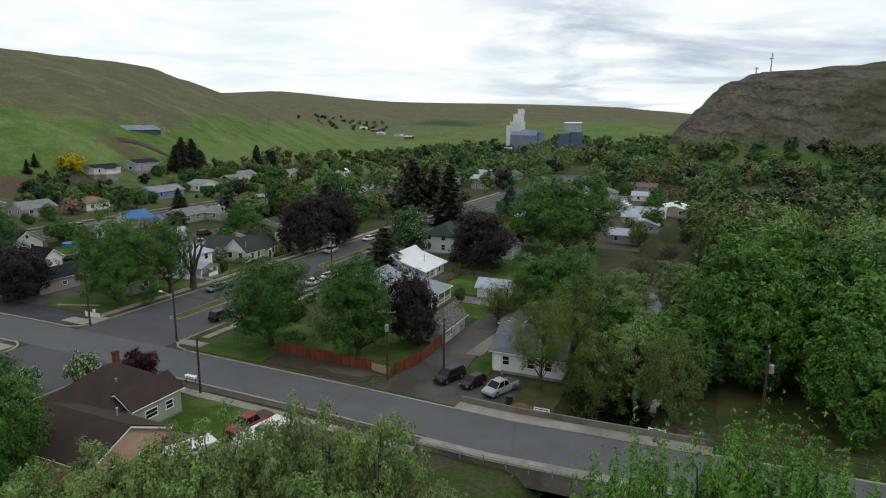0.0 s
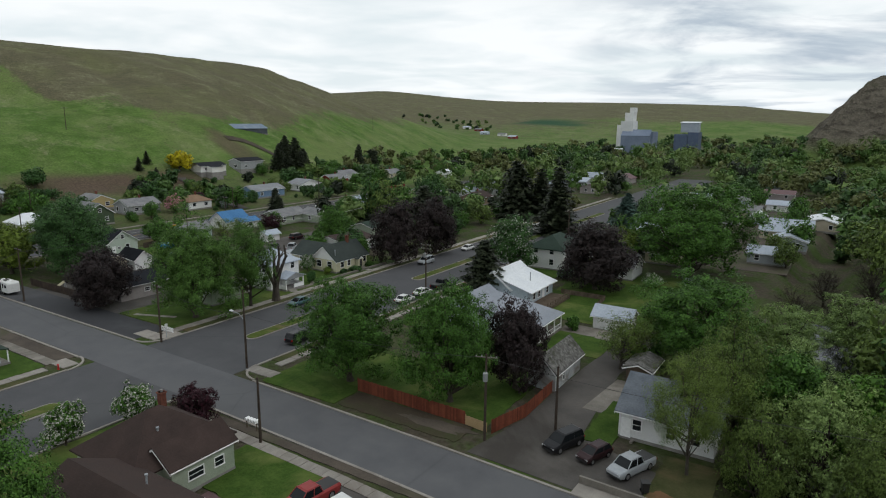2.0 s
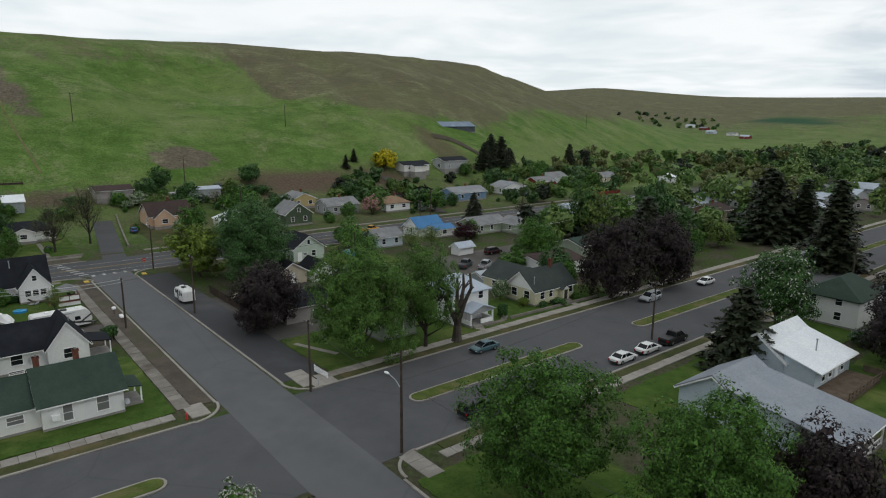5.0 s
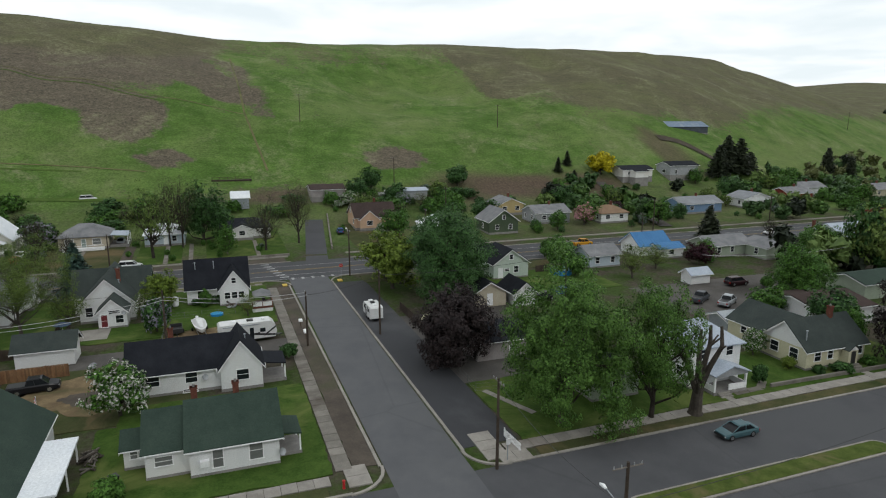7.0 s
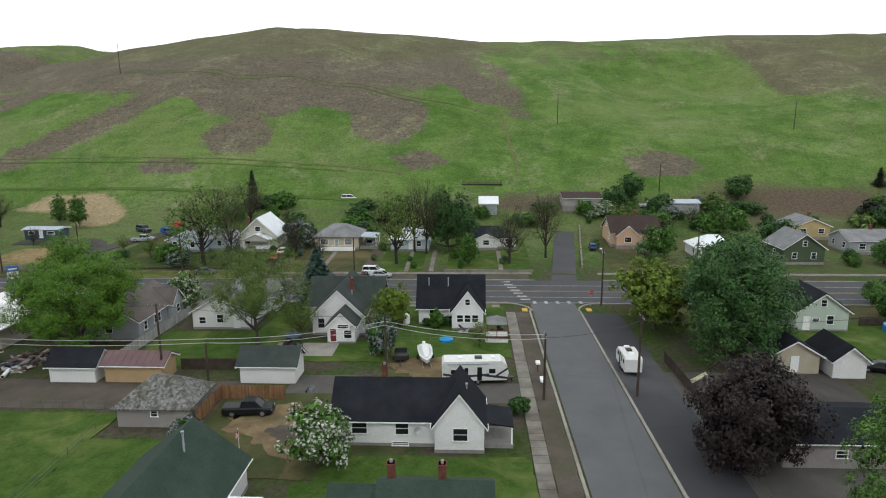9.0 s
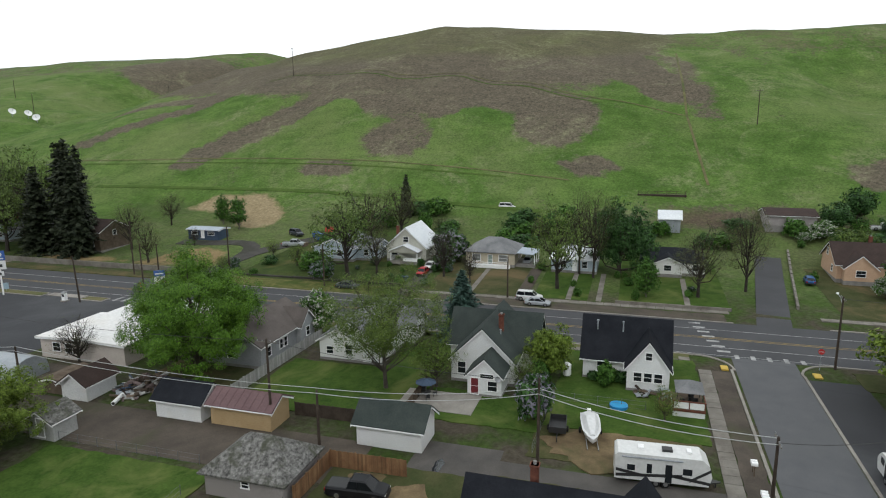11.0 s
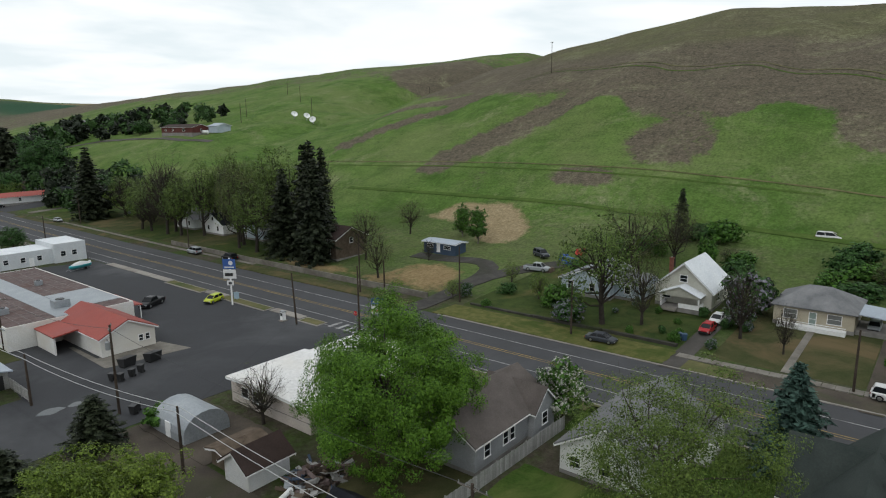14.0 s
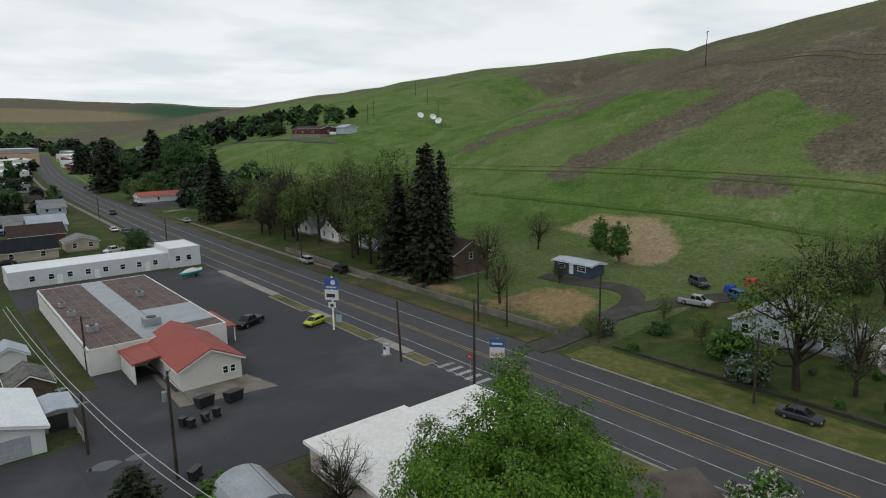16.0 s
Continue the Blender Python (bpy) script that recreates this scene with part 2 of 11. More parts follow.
    col = mix_node(t, 1.0, col, fine, "MULTIPLY")
    t.links.new(col, p.inputs["Base Color"])
    p.inputs["Roughness"].default_value = 0.95
    p.inputs["Specular IOR Level"].default_value = 0.05
    bn = node(t, "ShaderNodeBump", Strength=0.6, Distance=0.5)
    t.links.new(nz(0.8, 8, 0.75), bn.inputs["Height"])
    # ledges of the bluff
    ledge = node(t, "ShaderNodeBump", Strength=1.0, Distance=3.2)
    step = math_node(t, "ADD", math_node(t, "MULTIPLY", ramp(t, strata, [(0.0, (0, 0, 0)), (0.14, (1, 1, 1)), (1.0, (0.2, 0.2, 0.2))]), 1.0), math_node(t, "ADD", math_node(t, "MULTIPLY", fine_bed, -0.3), math_node(t, "MULTIPLY", nz(0.07, 9, 0.8), 1.4)))
    t.links.new(math_node(t, "MULTIPLY", step, attr("rock")), ledge.inputs["Height"])
    t.links.new(bn.outputs[0], ledge.inputs["Normal"])
    t.links.new(ledge.outputs[0], p.inputs["Normal"])
    return m


ASPHALT = surface("asphalt", (0.073, 0.074, 0.079), (0.098, 0.098, 0.103), 0.25, 25, 0.9, 0.25, stain=(0.074, 0.075, 0.078), cracks=0.035)
ASPHALT_NEW = surface("asphalt_dark", (0.043, 0.044, 0.048), (0.06, 0.061, 0.066), 0.12, 25, 0.85, 0.2, stain=(0.075, 0.076, 0.08), cracks=0.03)
ASPHALT_HWY = surface("asphalt_highway", (0.06, 0.061, 0.066), (0.085, 0.085, 0.09), 0.2, 25, 0.88, 0.2, stain=(0.053, 0.053, 0.056))
ASPHALT_CROSS = surface("asphalt_pale", (0.098, 0.099, 0.106), (0.128, 0.129, 0.135), 0.25, 25, 0.9, 0.25, stain=(0.1, 0.101, 0.105), cracks=0.035)
CONCRETE = surface("concrete", (0.27, 0.25, 0.225), (0.36, 0.335, 0.30), 0.6, 12, 0.9, 0.2, stain=(0.18, 0.16, 0.14), cracks=0.35, rnd=0.3)
CONCRETE_OLD = surface("concrete_old", (0.17, 0.155, 0.135), (0.27, 0.25, 0.22), 0.5, 9, 0.92, 0.3, stain=(0.11, 0.095, 0.08), cracks=0.4, rnd=0.3)
DIRT = surface("dirt", (0.06, 0.05, 0.042), (0.115, 0.096, 0.078), 0.22, 6, 0.95, 0.6, stain=(0.055, 0.06, 0.03))
GRAVEL = surface("gravel", (0.075, 0.07, 0.066), (0.125, 0.115, 0.105), 0.2, 18, 0.95, 0.7, stain=(0.05, 0.045, 0.04))
STRAW = surface("straw", (0.105, 0.074, 0.042), (0.215, 0.16, 0.09), 0.5, 7, 0.95, 0.6, stain=(0.07, 0.068, 0.03))
LAWN = surface("lawn", (0.034, 0.068, 0.012), (0.068, 0.112, 0.024), 0.5, 4, 0.95, 0.6, stain=(0.1, 0.122, 0.036), spec=0.05)
LAWN_DRY = surface("lawn_dry", (0.041, 0.0558, 0.0198), (0.0842, 0.0818, 0.039), 0.3, 6, 0.95, 0.6, stain=(0.12, 0.092, 0.05), spec=0.05)
VERGE_GREEN = surface("verge_green", (0.075, 0.088, 0.024), (0.15, 0.145, 0.055), 0.8, 4, 0.95, 0.6, stain=(0.05, 0.07, 0.018), spec=0.05)
# rough grass, with the shade of overhanging trees put into a darker tone
LAWN_SHADY = surface("lawn_rough_shady", (0.03, 0.052, 0.015), (0.066, 0.086, 0.027), 0.4, 4, 0.95, 0.7, stain=(0.095, 0.085, 0.034), spec=0.05)
DARK_WALL = surface("mossy_wall", (0.035, 0.035, 0.03), (0.07, 0.066, 0.055), 0.5, 5, 0.95, 0.6, stain=(0.03, 0.04, 0.015))
VERGE = surface("verge", (0.10, 0.105, 0.04), (0.17, 0.15, 0.075), 0.4, 6, 0.95, 0.6, stain=(0.06, 0.075, 0.025))
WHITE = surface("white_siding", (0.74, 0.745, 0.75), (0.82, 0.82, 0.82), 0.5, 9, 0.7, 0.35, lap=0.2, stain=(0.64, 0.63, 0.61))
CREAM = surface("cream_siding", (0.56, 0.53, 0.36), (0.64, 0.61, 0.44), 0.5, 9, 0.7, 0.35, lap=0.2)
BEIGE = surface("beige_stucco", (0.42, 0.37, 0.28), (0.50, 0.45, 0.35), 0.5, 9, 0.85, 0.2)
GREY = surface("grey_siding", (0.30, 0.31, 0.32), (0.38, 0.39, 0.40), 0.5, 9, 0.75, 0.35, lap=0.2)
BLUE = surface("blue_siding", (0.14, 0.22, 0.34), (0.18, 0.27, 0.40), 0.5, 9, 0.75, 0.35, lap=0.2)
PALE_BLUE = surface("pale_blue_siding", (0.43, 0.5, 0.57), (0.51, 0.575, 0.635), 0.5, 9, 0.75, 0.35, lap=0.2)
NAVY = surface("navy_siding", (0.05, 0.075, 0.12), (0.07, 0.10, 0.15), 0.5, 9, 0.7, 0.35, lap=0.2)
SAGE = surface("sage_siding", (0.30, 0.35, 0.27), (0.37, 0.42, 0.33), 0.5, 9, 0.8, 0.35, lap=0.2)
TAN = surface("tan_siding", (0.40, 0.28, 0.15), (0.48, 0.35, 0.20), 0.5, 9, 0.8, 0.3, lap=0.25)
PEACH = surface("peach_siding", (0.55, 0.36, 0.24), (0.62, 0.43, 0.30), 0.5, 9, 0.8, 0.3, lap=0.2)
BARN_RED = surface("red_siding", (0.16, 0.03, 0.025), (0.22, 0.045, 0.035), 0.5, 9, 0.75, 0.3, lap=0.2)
STUCCO = surface("grey_stucco", (0.28, 0.25, 0.25), (0.37, 0.34, 0.33), 0.5, 7, 0.9, 0.3, stain=(0.22, 0.2, 0.19))
FOUND = surface("foundation", (0.2, 0.19, 0.18), (0.3, 0.285, 0.27), 0.8, 10, 0.92, 0.3)
BRICK = surface("brick", (0.13, 0.05, 0.036), (0.21, 0.085, 0.06), 2.0, 16, 0.9, 0.4, lap=0.075, lapdepth=0.6)
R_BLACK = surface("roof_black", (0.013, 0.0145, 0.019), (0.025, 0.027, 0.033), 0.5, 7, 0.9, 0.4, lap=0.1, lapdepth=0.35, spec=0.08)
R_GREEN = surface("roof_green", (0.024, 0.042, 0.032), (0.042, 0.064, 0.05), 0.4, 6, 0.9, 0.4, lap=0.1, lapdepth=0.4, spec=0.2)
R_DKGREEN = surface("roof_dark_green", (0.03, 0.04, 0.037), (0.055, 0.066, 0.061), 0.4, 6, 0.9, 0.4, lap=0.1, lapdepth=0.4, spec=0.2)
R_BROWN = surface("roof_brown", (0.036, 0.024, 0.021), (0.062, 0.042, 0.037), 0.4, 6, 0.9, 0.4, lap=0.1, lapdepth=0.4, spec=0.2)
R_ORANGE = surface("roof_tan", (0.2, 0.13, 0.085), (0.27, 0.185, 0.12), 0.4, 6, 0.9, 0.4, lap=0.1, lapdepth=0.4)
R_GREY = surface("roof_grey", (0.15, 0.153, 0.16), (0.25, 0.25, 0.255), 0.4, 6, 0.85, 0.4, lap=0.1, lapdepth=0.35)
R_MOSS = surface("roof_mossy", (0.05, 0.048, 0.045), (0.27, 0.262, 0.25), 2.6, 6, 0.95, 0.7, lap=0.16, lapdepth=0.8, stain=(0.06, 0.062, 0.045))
R_WHITE = surface("roof_white_metal", (0.66, 0.69, 0.73), (0.77, 0.79, 0.81), 0.3, 4, 0.55, 0.1, metal=0.0)
R_BLUE = surface("roof_blue_metal", (0.05, 0.16, 0.34), (0.07, 0.2, 0.40), 0.3, 4, 0.5, 0.1)
R_PALE = surface("roof_pale_metal", (0.33, 0.375, 0.44), (0.42, 0.465, 0.53), 0.3, 4, 0.5, 0.1)
R_SLATE_METAL = surface("roof_slate_metal", (0.2, 0.22, 0.255), (0.27, 0.29, 0.325), 0.3, 4, 0.5, 0.1)
R_MAUVE = surface("roof_mauve_metal", (0.125, 0.076, 0.08), (0.165, 0.104, 0.106), 0.4, 5, 0.6, 0.15)
R_RED = surface("roof_red_metal", (0.28, 0.062, 0.048), (0.35, 0.085, 0.068), 0.3, 5, 0.55, 0.15, stain=(0.24, 0.06, 0.05))
R_RUST = surface("roof_rusty", (0.1, 0.07, 0.067), (0.175, 0.138, 0.132), 0.9, 2.2, 0.85, 0.2, stain=(0.1, 0.062, 0.054))
R_MEMBRANE = surface("roof_membrane", (0.7, 0.69, 0.68), (0.78, 0.77, 0.76), 0.1, 2, 0.75, 0.05, stain=(0.62, 0.59, 0.55))
GALV = surface("galvanised", (0.3, 0.325, 0.35), (0.4, 0.425, 0.45), 0.5, 5, 0.55, 0.1, metal=0.3)
WOOD = surface("weathered_wood", (0.085, 0.062, 0.045), (0.16, 0.125, 0.095), 1.2, 14, 0.92, 0.4)
POLE = surface("pole_wood", (0.04, 0.03, 0.024), (0.085, 0.066, 0.052), 1.0, 12, 0.95, 0.4)
FENCE_RED = surface("fence_red", (0.17, 0.05, 0.03), (0.25, 0.08, 0.045), 1.0, 10, 0.85, 0.4, rnd=0.6)
FENCE_CEDAR = surface("fence_cedar", (0.22, 0.115, 0.06), (0.32, 0.19, 0.10), 1.0, 10, 0.88, 0.4, rnd=0.7)
FENCE_WHITE = surface("fence_white", (0.36, 0.355, 0.34), (0.48, 0.475, 0.46), 1.0, 8, 0.85, 0.4, rnd=0.6)
BARK = surface("bark", (0.05, 0.042, 0.035), (0.1, 0.086, 0.072), 1.4, 9, 0.95, 0.7)
BARK_DARK = surface("bark_dark", (0.03, 0.025, 0.021), (0.062, 0.053, 0.045), 1.4, 9, 0.95, 0.7)
BARK_PALE = surface("bark_pale", (0.12, 0.105, 0.092), (0.2, 0.18, 0.16), 1.4, 9, 0.95, 0.7)
TRIM = paint("white_trim", (0.8, 0.8, 0.8), 0.5)
BLACK = paint("black_plastic", (0.02, 0.02, 0.021), 0.5)
RUBBER = paint("rubber", (0.018, 0.018, 0.018), 0.8, spec=0.2)
CHROME = paint("rim_metal", (0.45, 0.45, 0.46), 0.3, 0.9)
GLASS = paint("window_glass", (0.014, 0.017, 0.02), 0.08, spec=0.35)
SCREEN = paint("blinds", (0.14, 0.145, 0.14), 0.3, spec=0.6)
CARGLASS = paint("car_glass", (0.01, 0.012, 0.014), 0.06, spec=0.2)
LINE_WHITE = surface("road_paint_white", (0.27, 0.27, 0.27), (0.44, 0.44, 0.43), 1.5, 5, 0.8, 0.1, stain=(0.12, 0.12, 0.12))
LINE_YELLOW = surface("road_paint_yellow", (0.26, 0.185, 0.06), (0.35, 0.25, 0.09), 1.5, 5, 0.8, 0.1, stain=(0.13, 0.1, 0.06))
YELLOW = paint("tactile_yellow", (0.5, 0.34, 0.05), 0.7)
WIRE = paint("cable", (0.5, 0.5, 0.5), 0.35, 0.7)
WIRE_DK = paint("cable_black", (0.03, 0.03, 0.03), 0.6)
LEAD = paint("satin_grey", (0.3, 0.31, 0.32), 0.45, 0.4)
RED = paint("sign_red", (0.45, 0.02, 0.02), 0.5)
L_GREEN = foliage("leaf_green", (0.021, 0.057, 0.01), (0.105, 0.22, 0.039))
L_BRIGHT = foliage("leaf_bright", (0.03, 0.078, 0.008), (0.138, 0.262, 0.03))
L_COTTON = foliage("leaf_cottonwood", (0.0259, 0.0733, 0.0102), (0.1404, 0.2722, 0.0447))
L_ELM = foliage("leaf_elm", (0.028, 0.07, 0.012), (0.122, 0.228, 0.047))
MEDIAN_GRASS = surface("median_grass", (0.05, 0.075, 0.016), (0.1, 0.125, 0.034), 0.7, 4, 0.95, 0.6, stain=(0.13, 0.11, 0.055), spec=0.05)
L_POPLAR = foliage("leaf_poplar", (0.04, 0.11, 0.014), (0.175, 0.35, 0.06))
L_LOCUST = foliage("leaf_locust", (0.05, 0.085, 0.015), (0.18, 0.245, 0.055))
L_DARK = foliage("leaf_dark_green", (0.015, 0.044, 0.0125), (0.078, 0.162, 0.046))
L_PURPLE = foliage("leaf_purple", (0.011, 0.008, 0.0085), (0.047, 0.034, 0.034), 0.1)
L_PLUM = foliage("leaf_plum", (0.012, 0.004, 0.007), (0.055, 0.016, 0.025), 0.1)
L_SPRUCE = foliage("needle_spruce", (0.010, 0.016, 0.009), (0.05, 0.06, 0.034), 0.05)
L_BLUE = foliage("needle_blue", (0.026, 0.05, 0.042), (0.075, 0.13, 0.108), 0.05)
FAR_LEAVES = [foliage("far_leaf_green", (0.036, 0.078, 0.018), (0.11, 0.2, 0.05), 0.1, 0.3), foliage("far_leaf_dark", (0.024, 0.052, 0.018), (0.074, 0.14, 0.044), 0.1, 0.3), foliage("far_leaf_olive", (0.055, 0.068, 0.022), (0.155, 0.17, 0.064), 0.1, 0.3),
              foliage("far_leaf_willow", (0.07, 0.115, 0.03), (0.19, 0.27, 0.085), 0.1, 0.3), foliage("far_needle", (0.008, 0.014, 0.008), (0.034, 0.045, 0.026), 0.05, 0.3)]
L_YELLOW = foliage("leaf_yellow", (0.32, 0.27, 0.006), (0.56, 0.48, 0.02))
L_LIME = foliage("leaf_lime", (0.0594, 0.099, 0.0125), (0.189, 0.2574, 0.0424))
L_OLIVE = foliage("leaf_olive", (0.048, 0.08, 0.018), (0.16, 0.225, 0.056))
L_WILLOW = foliage("leaf_willow", (0.115, 0.175, 0.05), (0.25, 0.35, 0.115))
L_BUD = foliage("leaf_bud", (0.045, 0.054, 0.02), (0.155, 0.172, 0.066))
F_WHITE = foliage("blossom_white", (0.36, 0.35, 0.32), (0.55, 0.54, 0.5), 0.1)
F_PINK = foliage("blossom_pink", (0.34, 0.14, 0.17), (0.5, 0.26, 0.29), 0.1)
F_LILAC = foliage("blossom_lilac", (0.15, 0.14, 0.19), (0.27, 0.26, 0.31), 0.1)

# ---------------------------------------------------------------- building blocks
def mesh_of(name, verts, faces, mats, index=None):
    me = bpy.data.meshes.new(name)
    me.from_pydata([tuple(v) for v in verts], [], [tuple(f) for f in faces])
    for m in mats if isinstance(mats, (list, tuple)) else [mats]:
        me.materials.append(m)
    if index is not None:
        me.polygons.foreach_set("material_index", np.asarray(index, dtype=np.int32))
    me.update()
    return me


class Shape:
    """Collects solids into one mesh."""

    def __init__(self):
        self.v, self.f, self.k = [], [], []

    def add(self, verts, faces, k=0):
        n = len(self.v)
        self.v += [tuple(p) for p in verts]
        self.f += [tuple(i + n for i in f) for f in faces]
        self.k += [k] * len(faces)
        return self

    def box(self, x0, x1, y0, y1, z0, z1, k=0):
        v = [(x, y, z) for z in (z0, z1) for x, y in ((x0, y0), (x1, y0), (x1, y1), (x0, y1))]
        return self.add(v, [(3, 2, 1, 0), (4, 5, 6, 7), (0, 1, 5, 4), (1, 2, 6, 5), (2, 3, 7, 6), (3, 0, 4, 7)], k)

    def prism(self, poly, z0, z1, k=0):
        n = len(poly)
        v = [(x, y, z0) for x, y in poly] + [(x, y, z1) for x, y in poly]
        f = [tuple(range(n))[::-1], tuple(range(n, 2 * n))] + [(i, (i + 1) % n, (i + 1) % n + n, i + n) for i in range(n)]
        return self.add(v, f, k)

    def slab(self, quad, thick, k=0):
        """A slab under four corner points."""
        a = [Vector(p) for p in quad]
        nrm = (a[1] - a[0]).cross(a[2] - a[0]).normalized()
        if nrm.z < 0:
            a.reverse()
            nrm = -nrm
        v = [p - nrm * thick for p in a] + a
        m = len(a)
        f = [tuple(range(m))[::-1], tuple(range(m, 2 * m))] + [(i, (i + 1) % m, (i + 1) % m + m, i + m) for i in range(m)]
        return self.add(v, f, k)

    def tube(self, pts, radii, seg=7, k=0, caps=True):
        rings = []
        for i, p in enumerate(pts):
            p = Vector(p)
            d = Vector(pts[min(i + 1, len(pts) - 1)]) - Vector(pts[max(i - 1, 0)])
            d = d.normalized() if d.length > 1e-6 else Vector((0, 0, 1))
            u = d.cross(Vector((0, 0, 1)) if abs(d.z) < 0.9 else Vector((1, 0, 0))).normalized()
            w = d.cross(u)
            r = radii[i] if isinstance(radii, (list, tuple)) else radii
            rings.append([p + (u * math.cos(a) + w * math.sin(a)) * r for a in (2 * math.pi * j / seg for j in range(seg))])
        v = [q for ring in rings for q in ring]
        f = []
        for i in range(len(rings) - 1):
            for j in range(seg):
                a, b = i * seg + j, i * seg + (j + 1) % seg
                f.append((a, a + seg, b + seg, b))
        if caps:
            f += [tuple(range(seg)), tuple(range(len(v) - seg, len(v)))[::-1]]
        return self.add(v, f, k)

    def mesh(self, name, mats):
        return mesh_of(name, self.v, self.f, mats, self.k)


def thing(name, x, y, z, label, category, group="", rz=0.0):
    e = new(name)
    e.empty_display_size = 0.3
    e.matrix_world = pose(x, y, z, 0, 0, rz)
    return tagged(e, label, category, group)


def part(name, shape, mats, parent, label="", at=None):
    """Links a shape (or a ready mesh) as one mesh object under a thing or a part, in the parent's own coordinates."""
    me = shape if isinstance(shape, bpy.types.Mesh) else shape.mesh(name, mats)
    ob = new(name, me)
    ob.parent = parent
    if at is not None:
        ob.matrix_basis = at
    if label:
        tagged(ob, label)
    return ob


def structure(name, shape, mats, label, category):
    ob = new(name, shape.mesh(name, mats))
    return tagged(ob, label, category, kind="structure")


# ---------------------------------------------------------------- the land
def sstep(a, b, x):
    t = np.clip((x - a) / (b - a), 0, 1)
    return t * t * (3 - 2 * t)


def fbm(x, y, s, seed=0.0):
    x, y = x / s + seed, y / s - seed * 1.7
    return (np.sin(x * 1.3 + 1.7 * np.sin(y * 0.9 + seed)) + np.sin(y * 1.1 + 1.3 * np.sin(x * 1.2)) + 0.5 * np.sin(2.3 * x + 1.9 * y + seed) + 0.5 * np.sin(2.9 * y - 2.1 * x)) / 3


def land(x, y):
    """Height of the ground."""
    x, y = np.asarray(x, float), np.asarray(y, float)
    foot = -200 - np.clip(y - 260, 0, None) * 0.38 - np.clip(-260 - y, 0, None) * 0.05 - np.clip(-430 - y, 0, None) * 0.13
    d = foot - x + 7 * fbm(x, y, 60, 3) * sstep(60, 140, foot - x)
    main = np.interp(d, [0, 25, 45, 60, 80, 120, 160, 240, 300, 420, 800], [0, 1.2, 3.2, 7, 16, 35, 51, 79, 87, 92, 100])
    south = np.interp(d, [0, 25, 40, 60, 90, 200, 330, 470, 800], [0, 2.0, 5, 17, 26, 50, 82, 102, 113])
    crest = np.interp(y, [-1e4, -330, -240, -190, -150, -110, -60, 20, 60, 120, 300, 380, 480, 560, 680, 850, 1100], [0.25, 0.4, 0.68, 0.83, 0.91, 0.99, 1.05, 0.985, 0.925, 0.94, 0.99, 1.035, 1.04, 0.96, 0.78, 0.46, 0.2])
    gully = 10 * np.exp(-((y - 178 - 0.18 * (x + 300)) / 22) ** 2) * sstep(90, 190, d) + 6 * np.exp(-((y - 118 + 0.1 * (x + 300)) / 16) ** 2) * sstep(90, 170, d)
    gully = gully * (1 - sstep(175, 235, d))
    h = np.maximum(main * crest - gully, 0)
    w = sstep(-90, -330, y)
    h = np.maximum(h, south * w - 26 * np.exp(-((y + 265 + 0.25 * (x + 480)) / 45) ** 2) * sstep(180, 300, d))
    h = h + sstep(70, 150, d) * (1.2 * fbm(x, y, 23, 1) + 2.4 * fbm(x, y, 70, 5) + 0.7 * np.sin(y / 7.5 + 2.2 * np.sin(x / 60 + y / 45)) * (1 - sstep(60, 80, h)))
    # the basalt bluff north-east of the town
    e = np.minimum(x + 66 + 10 * fbm(x, y, 40, 8), (y - 470 + 16 * fbm(x, y, 50, 2)) * 0.62)
    b = np.interp(e, [0, 20, 60, 85, 130, 220, 500], [0, 14, 64, 75, 84, 100, 116])
    b = b + sstep(10, 60, e) * 2.5 * (np.abs((b / 11 + 0.35 * fbm(x, y, 60, 4)) % 1 - 0.5) * 2 - 0.5)
    h = np.maximum(h, b)
    # far hills all round
    r = np.hypot(x, y)
    az = np.degrees(np.arctan2(y, -x))
    north = np.interp(az, [-180, -95, -80, -60, 20, 40, 52, 62, 72, 82, 88, 120, 150, 180], [150, 165, 150, 120, 100, 112, 140, 112, 104, 88, 60, 110, 130, 150])
    sw = sstep(-420, -900, y)
    far = north * (1 + 0.2 * sw) * sstep(900 + 600 * sw, 2300 + 700 * sw, r) * (0.86 + 0.14 * fbm(x, y, 330, 6)) + 25 * sstep(2500, 4400, r)
    h = np.maximum(h, far)
    # the creek bed
    c = np.abs(x + 10 + 3 * np.sin(y / 23) * sstep(8, 40, np.abs(y - 63)))
    h = h - 3.2 * (1 - sstep(3.5, 7.5, c)) * (h < 3)
    return h


def ground_z(x, y):
    return float(land(x, y))


def blob(x, y, cx, cy, rx, ry, soft=0.2):
    return 1 - sstep(1 - soft, 1 + soft, np.hypot((x - cx) / rx, (y - cy) / ry))


